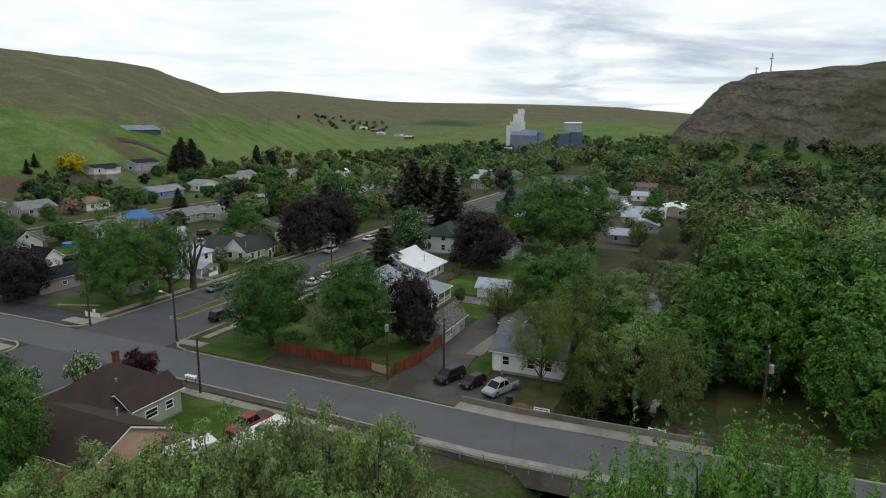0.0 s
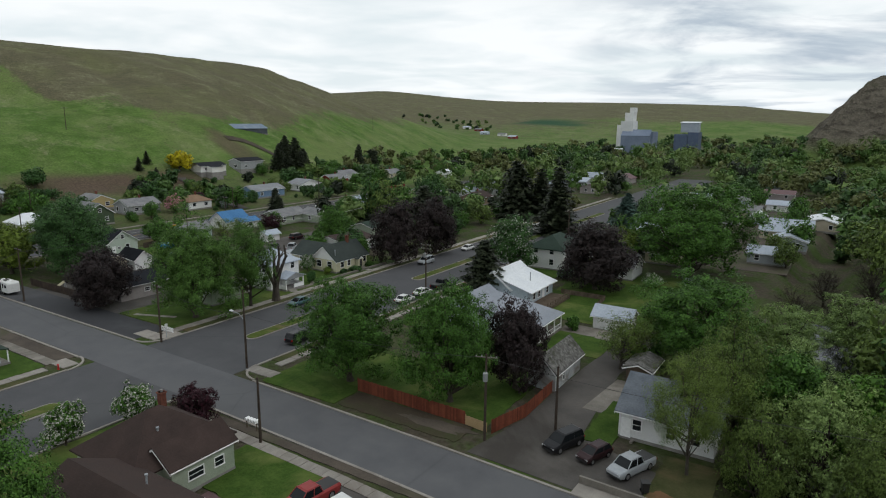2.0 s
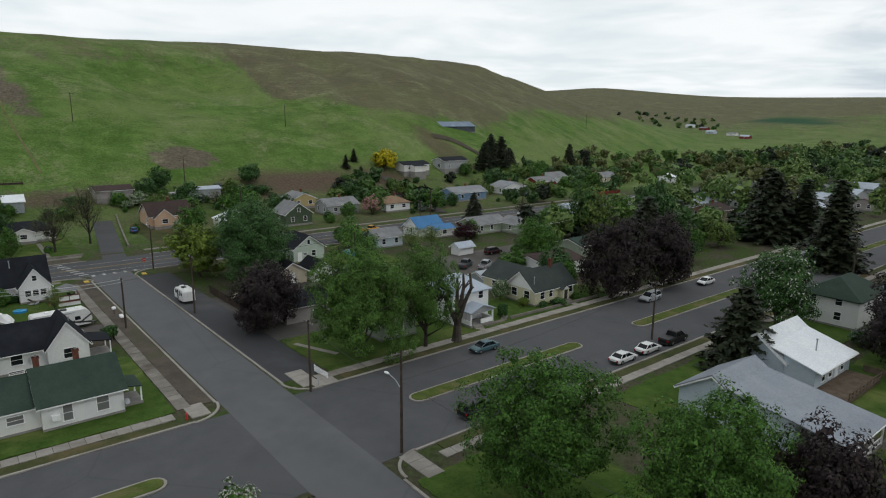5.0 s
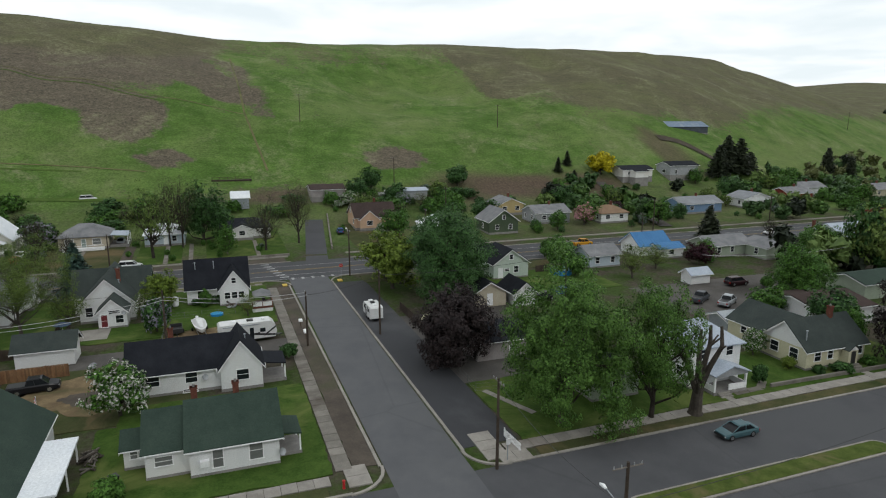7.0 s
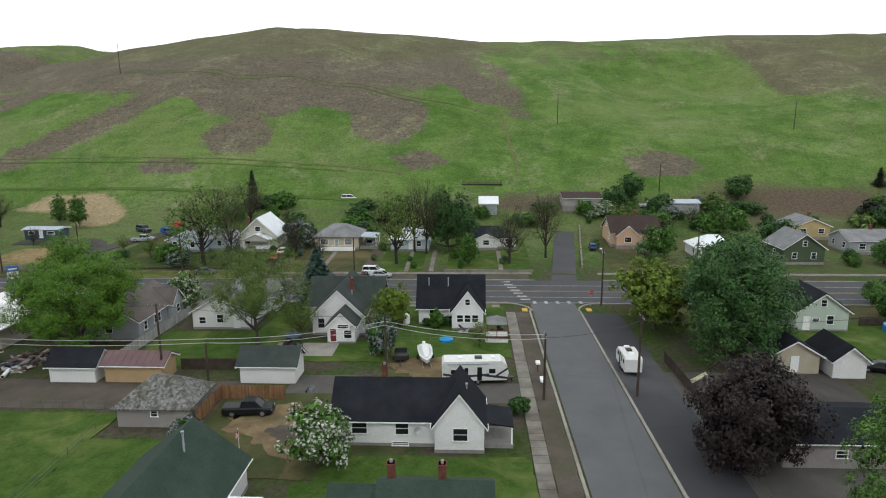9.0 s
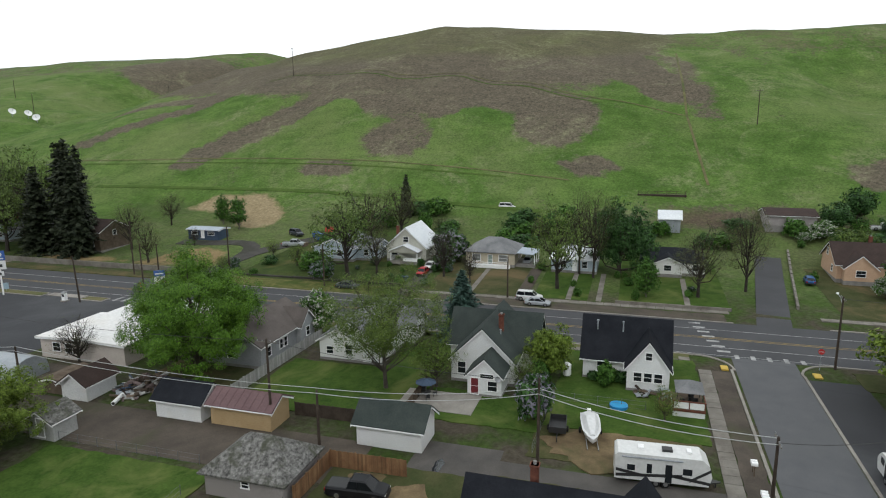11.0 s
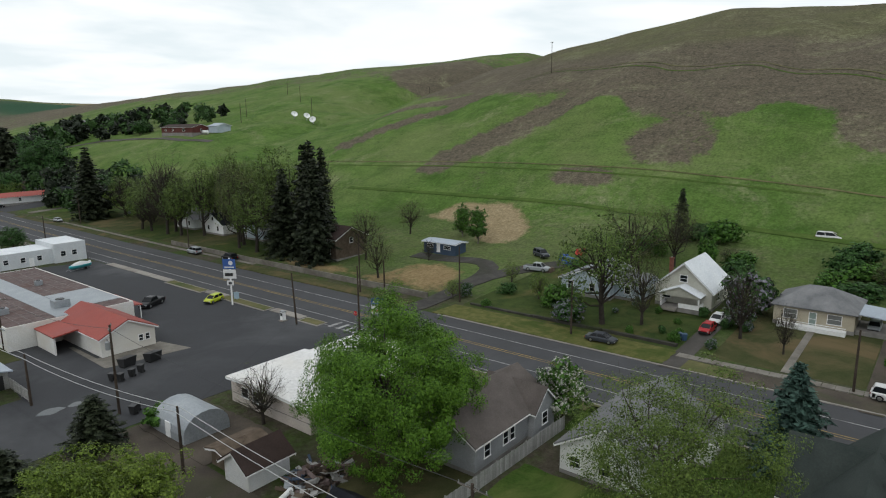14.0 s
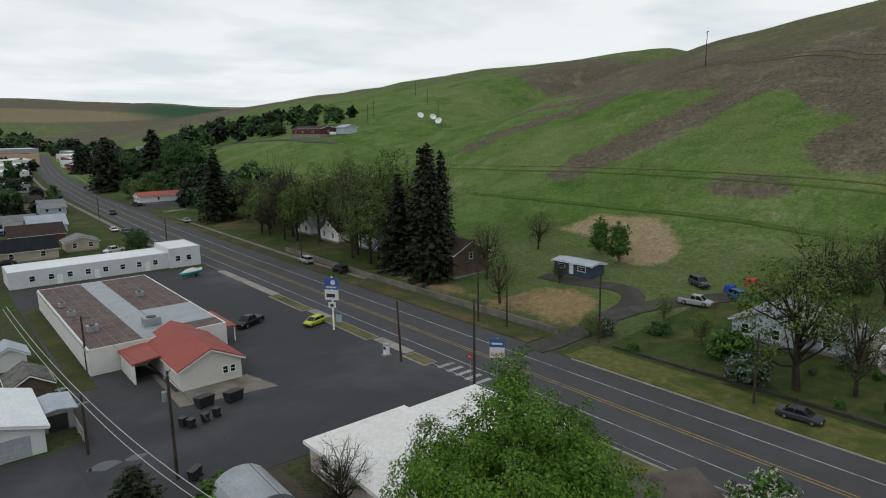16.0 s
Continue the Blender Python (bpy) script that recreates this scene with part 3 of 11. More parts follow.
def build_ground():
    def axis(*runs):
        out = []
        for a, b, s in runs:
            out += list(np.arange(a, b, s))
        return np.array(out + [runs[-1][1]], float)
    xs = axis((-4600, -1600, 220), (-1600, -800, 60), (-800, -480, 16), (-480, -216, 4), (-216, -36, 9), (-36, 16, 1.5), (16, 200, 8), (200, 900, 50), (900, 4600, 250))
    ys = axis((-4600, -1600, 220), (-1600, -600, 50), (-600, -320, 12), (-320, 420, 4.5), (420, 760, 7), (760, 1800, 60), (1800, 4600, 220))
    X, Y = np.meshgrid(xs, ys)
    Z = land(X, Y)
    nx, ny = len(xs), len(ys)
    co = np.stack([X, Y, Z], -1).reshape(-1, 3)
    a = (np.arange(ny - 1)[:, None] * nx + np.arange(nx - 1)[None]).ravel()
    me = bpy.data.meshes.new("ground")
    me.vertices.add(len(co))
    me.vertices.foreach_set("co", co.ravel())
    me.loops.add(len(a) * 4)
    me.loops.foreach_set("vertex_index", np.stack([a, a + 1, a + 1 + nx, a + nx], 1).ravel())
    me.polygons.add(len(a))
    me.polygons.foreach_set("loop_start", np.arange(len(a)) * 4)
    me.update()
    me.polygons.foreach_set("use_smooth", np.ones(len(a), bool))
    x, y, z = co.T
    # dry brush high on the slope, with tongues and patches running down it
    dry = 0.28 + 0.55 * sstep(43, 50, z + 3 * fbm(x, y, 17, 2)) * sstep(70, 25, y - (z - 50) * 0.5) * sstep(-260, -190, y)
    for cx, cy, rx, ry, k in ((-335, -30, 20, 48, 0.5), (-318, 19, 19, 14, 0.55), (-301, -34, 12, 13, 0.45), (-282, -54, 4, 10, 0.6), (-288, 33, 5, 9, 0.5), (-266, 22, 2, 9, 0.3), (-285, 115, 8, 12, 0.5), (-536, -308, 45, 40, 0.6), (-262, 70, 7, 45, 0.22)):
        dry = dry + k * blob(x, y, cx, cy, rx, ry)
    dry = dry - 0.8 * blob(x, y, -307, -11, 17, 9) - 0.6 * blob(x, y, -310, -68, 20, 12)
    for x0, y0, x1, y1, w, k in ((-342, -76, -290, -113, 8, 0.55), (-356, -140, -306, -180, 6, 0.45), (-358, -149, -352, -200, 6, 0.45), (-428, 205, -362, 200, 13, 0.42), (-420, 235, -372, 228, 20, 0.34), (-406, 26, -345, 58, 11, 0.46), (-412, 66, -336, 104, 7, -0.55), (-330, 105, -316, 140, 7, -0.35), (-412, 160, -380, 172, 8, -0.5), (-350, 160, -312, 160, 7, -0.3), (-325, 70, -400, 62, 5, 0.3)):
        f = np.clip(((x - x0) * (x1 - x0) + (y - y0) * (y1 - y0)) / ((x1 - x0) ** 2 + (y1 - y0) ** 2), 0, 1)
        dry = dry + k * (1 - sstep(0.8, 1.2, np.hypot(x - x0 - f * (x1 - x0), y - y0 - f * (y1 - y0)) / w))
    dry += 0.36 * sstep(165, 235, y) * sstep(27, 42, z + 8 * fbm(x, y, 55, 3)) + 0.06 * sstep(200, 260, y) * sstep(20, 34, z)
    dry += 0.35 * sstep(-500, -1100, y) * sstep(-0.5, 0.5, fbm(x, y, 300, 4))
    dry += 0.30 * sstep(700, 1500, np.hypot(x, y)) * sstep(-0.2, 0.5, fbm(x, y, 240, 9))
    dry = np.where((y < -230) & (z > 70), dry + 0.18, dry)
    dry += 0.19 * sstep(52, 70, z + 6 * fbm(x, y, 30, 4)) * sstep(40, 90, y) * (1 - sstep(400, 500, y))
    town = (1 - sstep(0.6, 2.0, z)) * (np.hypot(x, y) < 1500) * sstep(-212, -204, x)
    town = np.maximum(town, 0.35 * sstep(-268, -256, x) * sstep(-120, -105, y) * (1 - sstep(240, 280, y)) * (x < -196) * (1 - sstep(6, 9, z)))
    rock = sstep(12, 26, z) * (x > -90) * (y > 380) * (y < 1200)
    straw = np.maximum(np.maximum(blob(x, y, -208, -58, 6, 11, 0.4), blob(x, y, -204, -74, 4, 9, 0.4)) * 0.5, 0.5 * blob(x, y, -199, -24, 3, 10, 0.3))
    straw = np.maximum(straw, 0.62 * sstep(-0.8, 0.2, fbm(x, y, 6, 3)) * np.maximum(blob(x, y, -206, -70, 6, 30, 0.3), blob(x, y, -215, -56, 10, 10, 0.3)))
    straw = np.maximum(straw, 0.66 * np.maximum(blob(x + 5 * fbm(x, y, 11, 1), y + 8 * fbm(x, y, 10, 6), -257, -74, 9, 20, 0.4), blob(x + 3 * fbm(x, y, 7, 2), y, -250, -60, 9, 7, 0.3)))
    straw = np.maximum(straw, 0.47 * np.clip(blob(x, y, -500, -2300, 700, 260) + blob(x, y, -1500, -2900, 500, 500) + blob(x, y, 100, -1700, 260, 200), 0, 1))
    dirt = np.clip(0.5 * blob(x, y, -235, 165, 30, 80, 0.3) * sstep(-0.5, 0.4, fbm(x, y, 9, 2)) + 0.85 * blob(x + 4 * fbm(x, y, 12, 3), y, -261, 160, 12, 44, 0.3) * sstep(-1.1, 0.1, fbm(x, y, 7, 5)) + 0.75 * blob(x, y, -284, 244, 24, 8) + 0.8 * blob(x, y, -262, 64, 5, 9), 0, 1)
    crop = blob(x, y, -1250, -2300, 500, 700) + blob(x + 40 * fbm(x, y, 90, 2), y, -560, 1310, 100, 60)
    high = np.maximum(sstep(60, 66, z + 3 * fbm(x, y, 25, 7)) * sstep(-190, -150, y), sstep(120, 170, y))
    for name, val in (("high", high), ("dry", dry), ("town", town), ("rock", rock), ("straw", straw), ("dirt", np.clip(dirt, 0, 1)), ("crop", np.clip(crop, 0, 1))):
        at = me.attributes.new(name, "FLOAT", "POINT")
        at.data.foreach_set("value", np.asarray(val, np.float32))
    me.materials.append(ground_material())
    return tagged(new("ground", me), "grassy valley floor rising into green and brown hills", "ground", kind="structure")


build_ground()


def sheet(name, poly, z, mat, label, category, thick=0.3):
    return structure(name, Shape().prism(poly, z - thick, z), [mat], label, category)


def rect(x0, x1, y0, y1):
    return [(x0, y0), (x1, y0), (x1, y1), (x0, y1)]


def ribbon(pts, left, right):
    """The outline of a strip along a line of points, from `left` to `right` metres beside it."""
    a, b = [], []
    for i, p in enumerate(pts):
        d = Vector(pts[min(i + 1, len(pts) - 1)]) - Vector(pts[max(i - 1, 0)])
        n = Vector((-d.y, d.x)).normalized()
        a.append(Vector(p) + n * left)
        b.append(Vector(p) + n * right)
    return a, b


def strip(shape, pts, left, right, z0, z1, k=0):
    a, b = ribbon(pts, left, right)
    v, f = [], []
    for p, q in zip(a, b):
        v += [(q.x, q.y, z0), (p.x, p.y, z0), (p.x, p.y, z1), (q.x, q.y, z1)]
    for i in range(len(pts) - 1):
        for j in range(4):
            c, d = i * 4 + j, i * 4 + (j + 1) % 4
            f.append((c, d, d + 4, c + 4))
    n = len(v)
    shape.add(v, f + [(3, 2, 1, 0), (n - 4, n - 3, n - 2, n - 1)], k)
    return shape


HWY = [(-184, 900), (-184.5, 500), (-185.5, 230), (-186, 75), (-186.3, 0), (-186.5, -80), (-187, -150), (-189, -230), (-193, -340), (-200, -450), (-212, -577), (-236, -780), (-260, -968), (-276, -1120), (-290, -1350)]
CROSS = [(-178, 65.6), (-97, 65.4), (-77, 65.2), (-45, 64.4), (-20, 63.4), (20, 65.8), (60, 69), (120, 74)]
SIDE = [(-194 - 3 * i, 70 + 0.142 * 3 * i) for i in range(16)]


def build_roads():
    structure("road_highway", strip(Shape(), HWY, -8.4, 8.4, -0.3, 0.03), [ASPHALT_HWY], "grey two-lane highway with worn surface", "road")
    s = strip(Shape(), CROSS, -4.0, 4.0, -0.3, 0.036)
    structure("road_cross_street", s, [ASPHALT_CROSS], "grey asphalt side street", "road")
    s = Shape()
    s.box(-97.2, -77.2, 69.6, 420, -0.3, 0.03)
    s.box(-97.2, -77.2, -60, 61.2, -0.3, 0.03)
    s.prism([(-97.2, 69.6), (-97.2, 61.2), (-77.2, 61.2), (-77.2, 69.6)], -0.3, 0.028)
    structure("road_divided_street", s, [ASPHALT], "wide grey street split by a grass median", "road")
    s = strip(Shape(), SIDE, -2.6, 2.6, -0.3, 0.034)
    s.v = [(x, y, z + max(ground_z(x, y), 0) + (0.1 if x < -201 else 0)) for x, y, z in s.v]
    structure("road_side_street", s, [ASPHALT_HWY], "narrow asphalt side street climbing to the hill", "road")
    # paint
    s = Shape()
    pts = [p for p in HWY if p[1] > -980]
    for o in (-0.28, 0.28):
        strip(s, pts, o - 0.08, o + 0.08, 0.025, 0.038, 1)
    for o in (-4.2, 4.2):
        strip(s, pts, o - 0.08, o + 0.08, 0.025, 0.038, 0)
    for o in (7.6,):
        strip(s, pts[3:9], o - 0.06, o + 0.06, 0.025, 0.038, 0)
    structure("road_marking_highway", s, [LINE_WHITE, LINE_YELLOW], "white and yellow painted lane lines", "road marking")
    s = Shape()
    for i in range(7):
        x, y = -193.2 + 2.15 * i, 57.9 + 0.5 * i
        s.box(x - 0.34, x + 0.34, y - 0.9, y + 0.9, 0.025, 0.04)
    for i in range(5):
        s.box(-179.2, -177.6, 62.1 + 2.1 * i, 62.7 + 2.1 * i, 0.03, 0.045)
    for i in range(5):
        s.box(-181.2, -178.4, -46.5 + 1.9 * i, -45.8 + 1.9 * i, 0.025, 0.04)
    structure("road_marking_crossing", s, [LINE_WHITE], "worn white crosswalk bars", "road marking")


def arc(cx, cy, r, a0, a1, n=7):
    return [(cx + r * math.cos(radians(a0 + (a1 - a0) * i / n)), cy + r * math.sin(radians(a0 + (a1 - a0) * i / n))) for i in range(n + 1)]


def build_kerbs():
    s = Shape()
    w = 0.32
    # divided street, both sides, and corners with the cross street
    for x, sg in ((-97.2, -1), (-77.2, 1)):
        for y0, y1 in ((73.2, 300), (-60, 57.6)):
            s.box(min(x, x + sg * w), max(x, x + sg * w), y0, y1, -0.2, 0.15)
    for cx, cy, a0, a1 in ((-101, 57.4, 0, 90), (-101, 73.4, -90, 0), (-73.4, 73.4, 180, 270), (-73.4, 57.4, 90, 180)):
        strip(s, arc(cx, cy, 3.8, a0, a1), -w / 2, w / 2, -0.2, 0.15)
    s.box(-173, -101, 61.2 - w, 61.2, -0.2, 0.15)
    s.box(-173, -101, 69.6, 69.6 + w, -0.2, 0.15)
    for cx, cy, a0, a1 in ((-173, 56.6, 90, 180), (-173, 74.4, 180, 270)):
        strip(s, arc(cx, cy, 4.8, a0, a1), -w / 2, w / 2, -0.2, 0.15)
    east = CROSS[2:6]
    a = [(-73.4, 65.1)] + east[1:]
    strip(s, a, 4.0, 4.0 + w, -0.2, 0.15)
    strip(s, a, -4.0 - w, -4.0, -0.2, 0.15)
    # highway sides
    s.box(-177.8, -177.8 + w, -30, 56.6, -0.2, 0.15)
    s.box(-177.8, -177.8 + w, 74.4, 300, -0.2, 0.15)
    s.box(-194.8, -194.8 + w, -36, 64, -0.2, 0.13)
    s.box(-194.8, -194.8 + w, 78, 300, -0.2, 0.13)
    structure("kerb_street", s, [CONCRETE], "pale worn concrete kerb along the streets", "kerb")
    # medians
    for y0, y1 in ((80, 111.8), (126, 166), (176, 250), (-60, 51.5)):
        s = Shape()
        poly = arc(-87.0, y1 - 1.3, 1.3, 0, 180, 8) + arc(-87.0, y0 + 1.3, 1.3, 180, 360, 8)
        inner = arc(-87.0, y1 - 1.3, 1.02, 0, 180, 8) + arc(-87.0, y0 + 1.3, 1.02, 180, 360, 8)
        s.prism(poly, -0.2, 0.15, 0)
        s.prism(inner, 0.1, 0.2, 1)
        structure("median", s, [CONCRETE, MEDIAN_GRASS], "narrow grass median with a concrete kerb", "median")


def pave(name, pts, left, right, mat=None, label="pale concrete sidewalk slabs with open joints", z=0.12, step=1.5, pieces=False):
    """A walk of separate slabs along a line; with pieces each slab is an object of its own on a bed of grit."""
    s = Shape()
    rng = random.Random(len(pts) * 7 + int(left * 10))
    slabs = []
    for (x0, y0), (x1, y1) in zip(pts, pts[1:]):
        L = math.hypot(x1 - x0, y1 - y0)
        n = max(1, int(L / step))
        d = Vector((x1 - x0, y1 - y0)) / L
        nrm = Vector((-d.y, d.x))
        me = None
        if pieces:
            q = [Vector((x0, y0)) + nrm * right, Vector((x1, y1)) + nrm * right, Vector((x1, y1)) + nrm * left, Vector((x0, y0)) + nrm * left]
            s.prism([(p.x, p.y) for p in q], -0.1, z - 0.04)
            me = Shape().box(0.025, L / n - 0.025, left, right, -0.1, 0.0).mesh("slab", [mat or CONCRETE])
        for i in range(n):
            a, b = Vector((x0, y0)) + d * (L * i / n + 0.03), Vector((x0, y0)) + d * (L * (i + 1) / n - 0.03)
            dz = rng.uniform(-0.012, 0.02)
            if pieces:
                c = Vector((x0, y0)) + d * (L * i / n)
                slabs.append((me, pose(c.x, c.y, z + dz, rng.uniform(-0.5, 0.5), rng.uniform(-0.5, 0.5), math.degrees(math.atan2(d.y, d.x)))))
            else:
                q = [a + nrm * right, b + nrm * right, b + nrm * left, a + nrm * left]
                s.prism([(p.x, p.y) for p in q], -0.1, z + dz)
    ob = structure(name, s, [DIRT if pieces else mat or CONCRETE], label, "sidewalk")
    for me, m in slabs:
        part("slab", me, None, ob, at=m)
    return ob


build_roads()
build_kerbs()

# ---------------------------------------------------------------- yards, walks and paved lots
LAWNS = []


def lawn(x0, x1, y0, y1, mat=None, z=0.08, label="mown green lawn"):
    LAWNS.append(1)
    r = random.Random(len(LAWNS))
    poly, c = [], rect(x0, x1, y0, y1)
    for (ax, ay), (bx, by) in zip(c, c[1:] + c[:1]):
        n = max(1, int(math.hypot(bx - ax, by - ay) / 0.9))
        wob = 0.16 if min(x1 - x0, y1 - y0) > 2 else 0.07
        poly += [(ax + (bx - ax) * i / n + r.uniform(-wob, wob), ay + (by - ay) * i / n + r.uniform(-wob, wob)) for i in range(n)]
    s = Shape().prism(poly, -0.2, z + 0.005 * (len(LAWNS) % 9))
    return structure("lawn", s, [mat or LAWN], label, "lawn")


def patch(x, y, rx, ry, mat, label, z=0.11, seed=0):
    """An uneven worn patch on a yard."""
    r = random.Random(seed + int(x * 7))
    n = 40
    k = [r.uniform(0, 6.28) for _ in range(4)]
    pts = []
    for i in range(n):
        a = math.tau * i / n
        q = 1 + 0.22 * math.sin(2 * a + k[0]) + 0.16 * math.sin(3 * a + k[1]) + 0.1 * math.sin(7 * a + k[2]) + 0.07 * math.sin(13 * a + k[3])
        pts.append((x + rx * q * math.cos(a), y + ry * q * math.sin(a)))
    return structure("yard_patch", Shape().prism(pts, -0.1, z), [mat], label, "yard")


def wedge(x0, x1, y0, y1, mat, label, name="lawn", category="lawn", n=6, lift=0.06):
    """A lawn draped on the slope west of the highway."""
    s = Shape()
    xs = np.linspace(x0, x1, n + 1)
    v = [(x, y, ground_z(x, yy) + lift) for x in xs for y, yy in ((y0, (y0 + y1) / 2), (y1, (y0 + y1) / 2))]
    v += [(x, y, ground_z(x, (y0 + y1) / 2) - 0.4) for x in (x0, x1) for y in (y0, y1)]
    f = [(2 * i, 2 * i + 2, 2 * i + 3, 2 * i + 1) for i in range(n)]
    s.add(v, f)
    return structure(name, s, [mat], label, category)


pave("sidewalk_divided_west", [(-100.1, 74), (-100.1, 160)], -0.8, 0.8, pieces=True)
pave("sidewalk_divided_west_north", [(-100.1, 160), (-100.1, 300)], -0.8, 0.8)
pave("sidewalk_divided_west_south", [(-100.1, -10), (-100.1, 56)], -0.8, 0.8, pieces=True)
pave("sidewalk_divided_east", [(-74.6, 75), (-74.6, 240)], -0.7, 0.7)
pave("sidewalk_cross_south", [(-172, 57.6), (-101.5, 57.6)], -0.8, 0.8, CONCRETE_OLD, pieces=True)
pave("sidewalk_cross_south_east", [(-72, 58.4), (-45, 57.6), (-28, 56.6)], -0.7, 0.7, pieces=True)
pave("sidewalk_corner", [(-104, 72.6), (-98.4, 72.6), (-98.4, 76)], -1.2, 1.2)
pave("sidewalk_corner", [(-102, 58.6), (-98.4, 58.6)], -1.1, 1.1)
pave("sidewalk_corner", [(-77, 72.2), (-72, 72.2)], -1.0, 1.0)
pave("sidewalk_highway_west", [(-199.8, 4), (-200.4, 64)], -0.8, 0.8, CONCRETE_OLD, z=0.16)
pave("sidewalk_highway_west_north", [(-200, 78), (-200, 260)], -0.8, 0.8, CONCRETE_OLD, z=0.16)
pave("sidewalk_highway_east", [(-175.6, 20), (-175.6, 56)], -0.6, 0.6, CONCRETE_OLD)

for x0, x1, y0, y1, m, lb in (
    (-172, -101.5, 58.45, 60.85, DIRT, "bare dirt planting strip"),
    (-99.2, -97.6, 77, 300, LAWN_DRY, "patchy grass planting strip"),
    (-99.2, -97.6, -40, 55.5, LAWN_DRY, "patchy grass planting strip"),
    (-76.8, -75.4, 76, 240, LAWN_DRY, "patchy grass planting strip"),
    (-72, -28, 59.0, 60.2, DIRT, "bare dirt planting strip"),
):
    lawn(x0, x1, y0, y1, m, 0.07, lb)
# blocks south of the cross street
lawn(-118.5, -101.2, 34, 56.6)
lawn(-123.5, -115, 36, 56.6, LAWN)
lawn(-138, -119, 21, 36, LAWN_DRY, 0.05, "patchy green and brown back yard")
patch(-129.5, 29.5, 5.5, 5.0, STRAW, "dry yellowed grass in the back yard")
patch(-134, 24.5, 2.4, 1.8, STRAW, "dry yellowed grass in the back yard")
patch(-128, 31, 1.6, 2.6, DIRT, "bare earth in the back yard", 0.125)
lawn(-139, -115.5, 36.3, 44, LAWN_DRY, 0.06, "patchy back yard")
lawn(-175, -150.5, 39.3, 56.5)
lawn(-150.5, -143.5, 38.5, 55.5, LAWN_DRY, 0.06, "patchy parking yard")
patch(-146.5, 45, 3.4, 5.6, STRAW, "straw-covered parking ground")
patch(-146, 52.6, 2.2, 2.4, STRAW, "straw-covered parking ground", 0.12)
lawn(-174, -146, 16, 24)
lawn(-161, -146, 2.6, 23.5)
lawn(-157, -148.5, 24.5, 39)
lawn(-132, -110, -9.5, 10.5)
lawn(-126, -108, 10.5, 19.5)
lawn(-177, -170, 2, 24, LAWN)
lawn(-156, -143, -13, 1.3, LAWN_DRY, 0.05, "shaded weedy yard")
sheet("alley", rect(-141.6, -133.2, -36, 23), 0.025, DIRT, "brown dirt alley with tyre ruts", "alley")
sheet("alley_paved", rect(-143.8, -125, 27.6, 36.2), 0.03, GRAVEL, "dark gravelled alley apron", "alley")
sheet("alley_north", rect(-141.8, -136, 36.2, 61.2), 0.022, GRAVEL, "dark gravelled alley", "alley")
# blocks north of the cross street
sheet("parking_strip", rect(-172, -101.5, 69.95, 76.2), 0.05, ASPHALT_NEW, "dark asphalt parking strip", "parking")
sheet("parking_yard", rect(-146, -116.5, 76, 98), 0.045, GRAVEL, "dark gravelled parking yard", "parking")
lawn(-116.5, -101, 76.5, 98)
lawn(-113, -101, 98, 140)
lawn(-168, -150, 98, 124)
lawn(-176, -170, 76, 124, LAWN_DRY)
pave("garden_path", [(-113.6, 77.6), (-106, 80.6)], -0.4, 0.4)
pave("garden_path", [(-102.4, 104.6), (-99.4, 104.8)], -0.5, 0.5)
pave("garden_path", [(-102.2, 106.2), (-102.4, 110.6), (-104, 112.6)], -0.5, 0.5, CONCRETE_OLD)
pave("garden_path", [(-103.0, 127.8), (-99.4, 127.8)], -0.6, 0.6)
sheet("yard_gravel", rect(-148, -116, 124, 160), 0.03, GRAVEL, "dark gravelled back yard", "yard")
# north-east block
lawn(-72.5, -59.5, 70.0, 87)
lawn(-59.5, -41, 75, 112, LAWN, 0.05, "shaded weedy yard under trees")
lawn(-59, -42, 70.2, 74.2, surface("verge_dark", (0.05, 0.04, 0.028), (0.075, 0.062, 0.042), 0.3, 6, 0.95, 0.6, stain=(0.04, 0.055, 0.018)), 0.06, "bare dirt verge with weeds")
sheet("alley_east", [(-40, 69.2), (-20.5, 68.2), (-22, 76), (-31, 79), (-33, 99), (-31, 116), (-37, 116), (-38, 98), (-38.2, 79)], 0.04, GRAVEL, "dark gravelled alley and parking", "alley")
lawn(-31, -27.6, 78.5, 90, LAWN)
lawn(-58, -34, 118, 160)
lawn(-72.5, -62, 100, 160)
lawn(-46, -37.5, 103, 111.5)
sheet("driveway_east", rect(-47.5, -36.5, 111.6, 116.5), 0.05, CONCRETE_OLD, "worn concrete driveway", "driveway")
sheet("driveway_shed", [(-33.5, 86), (-29, 86), (-30, 97), (-32.6, 97)], 0.07, CONCRETE_OLD, "cracked concrete slab", "driveway")
lawn(-22, -16.5, 69.0, 80, LAWN_DRY, 0.05, "patchy weedy verge")
patch(-19.2, 71, 2.4, 1.5, surface("rust_soil", (0.13, 0.07, 0.04), (0.2, 0.115, 0.06), 0.4, 8, 0.95, 0.6, stain=(0.07, 0.08, 0.03)), "rusty bare soil beside the kerb", 0.1)
patch(-46, 72.4, 5, 0.9, DIRT, "bare earth along the fence", 0.1)
sheet("yard_creek", [(-50, 178), (-19, 178), (-18.5, 262), (-24, 345), (-36, 440), (-62, 440), (-52, 330)], 0.05, DIRT, "bare gravel yards between mobile homes", "yard")
# the darker grass tone stands for shade under the cottonwoods
lawn(2, 60, 70.5, 100, LAWN_SHADY)
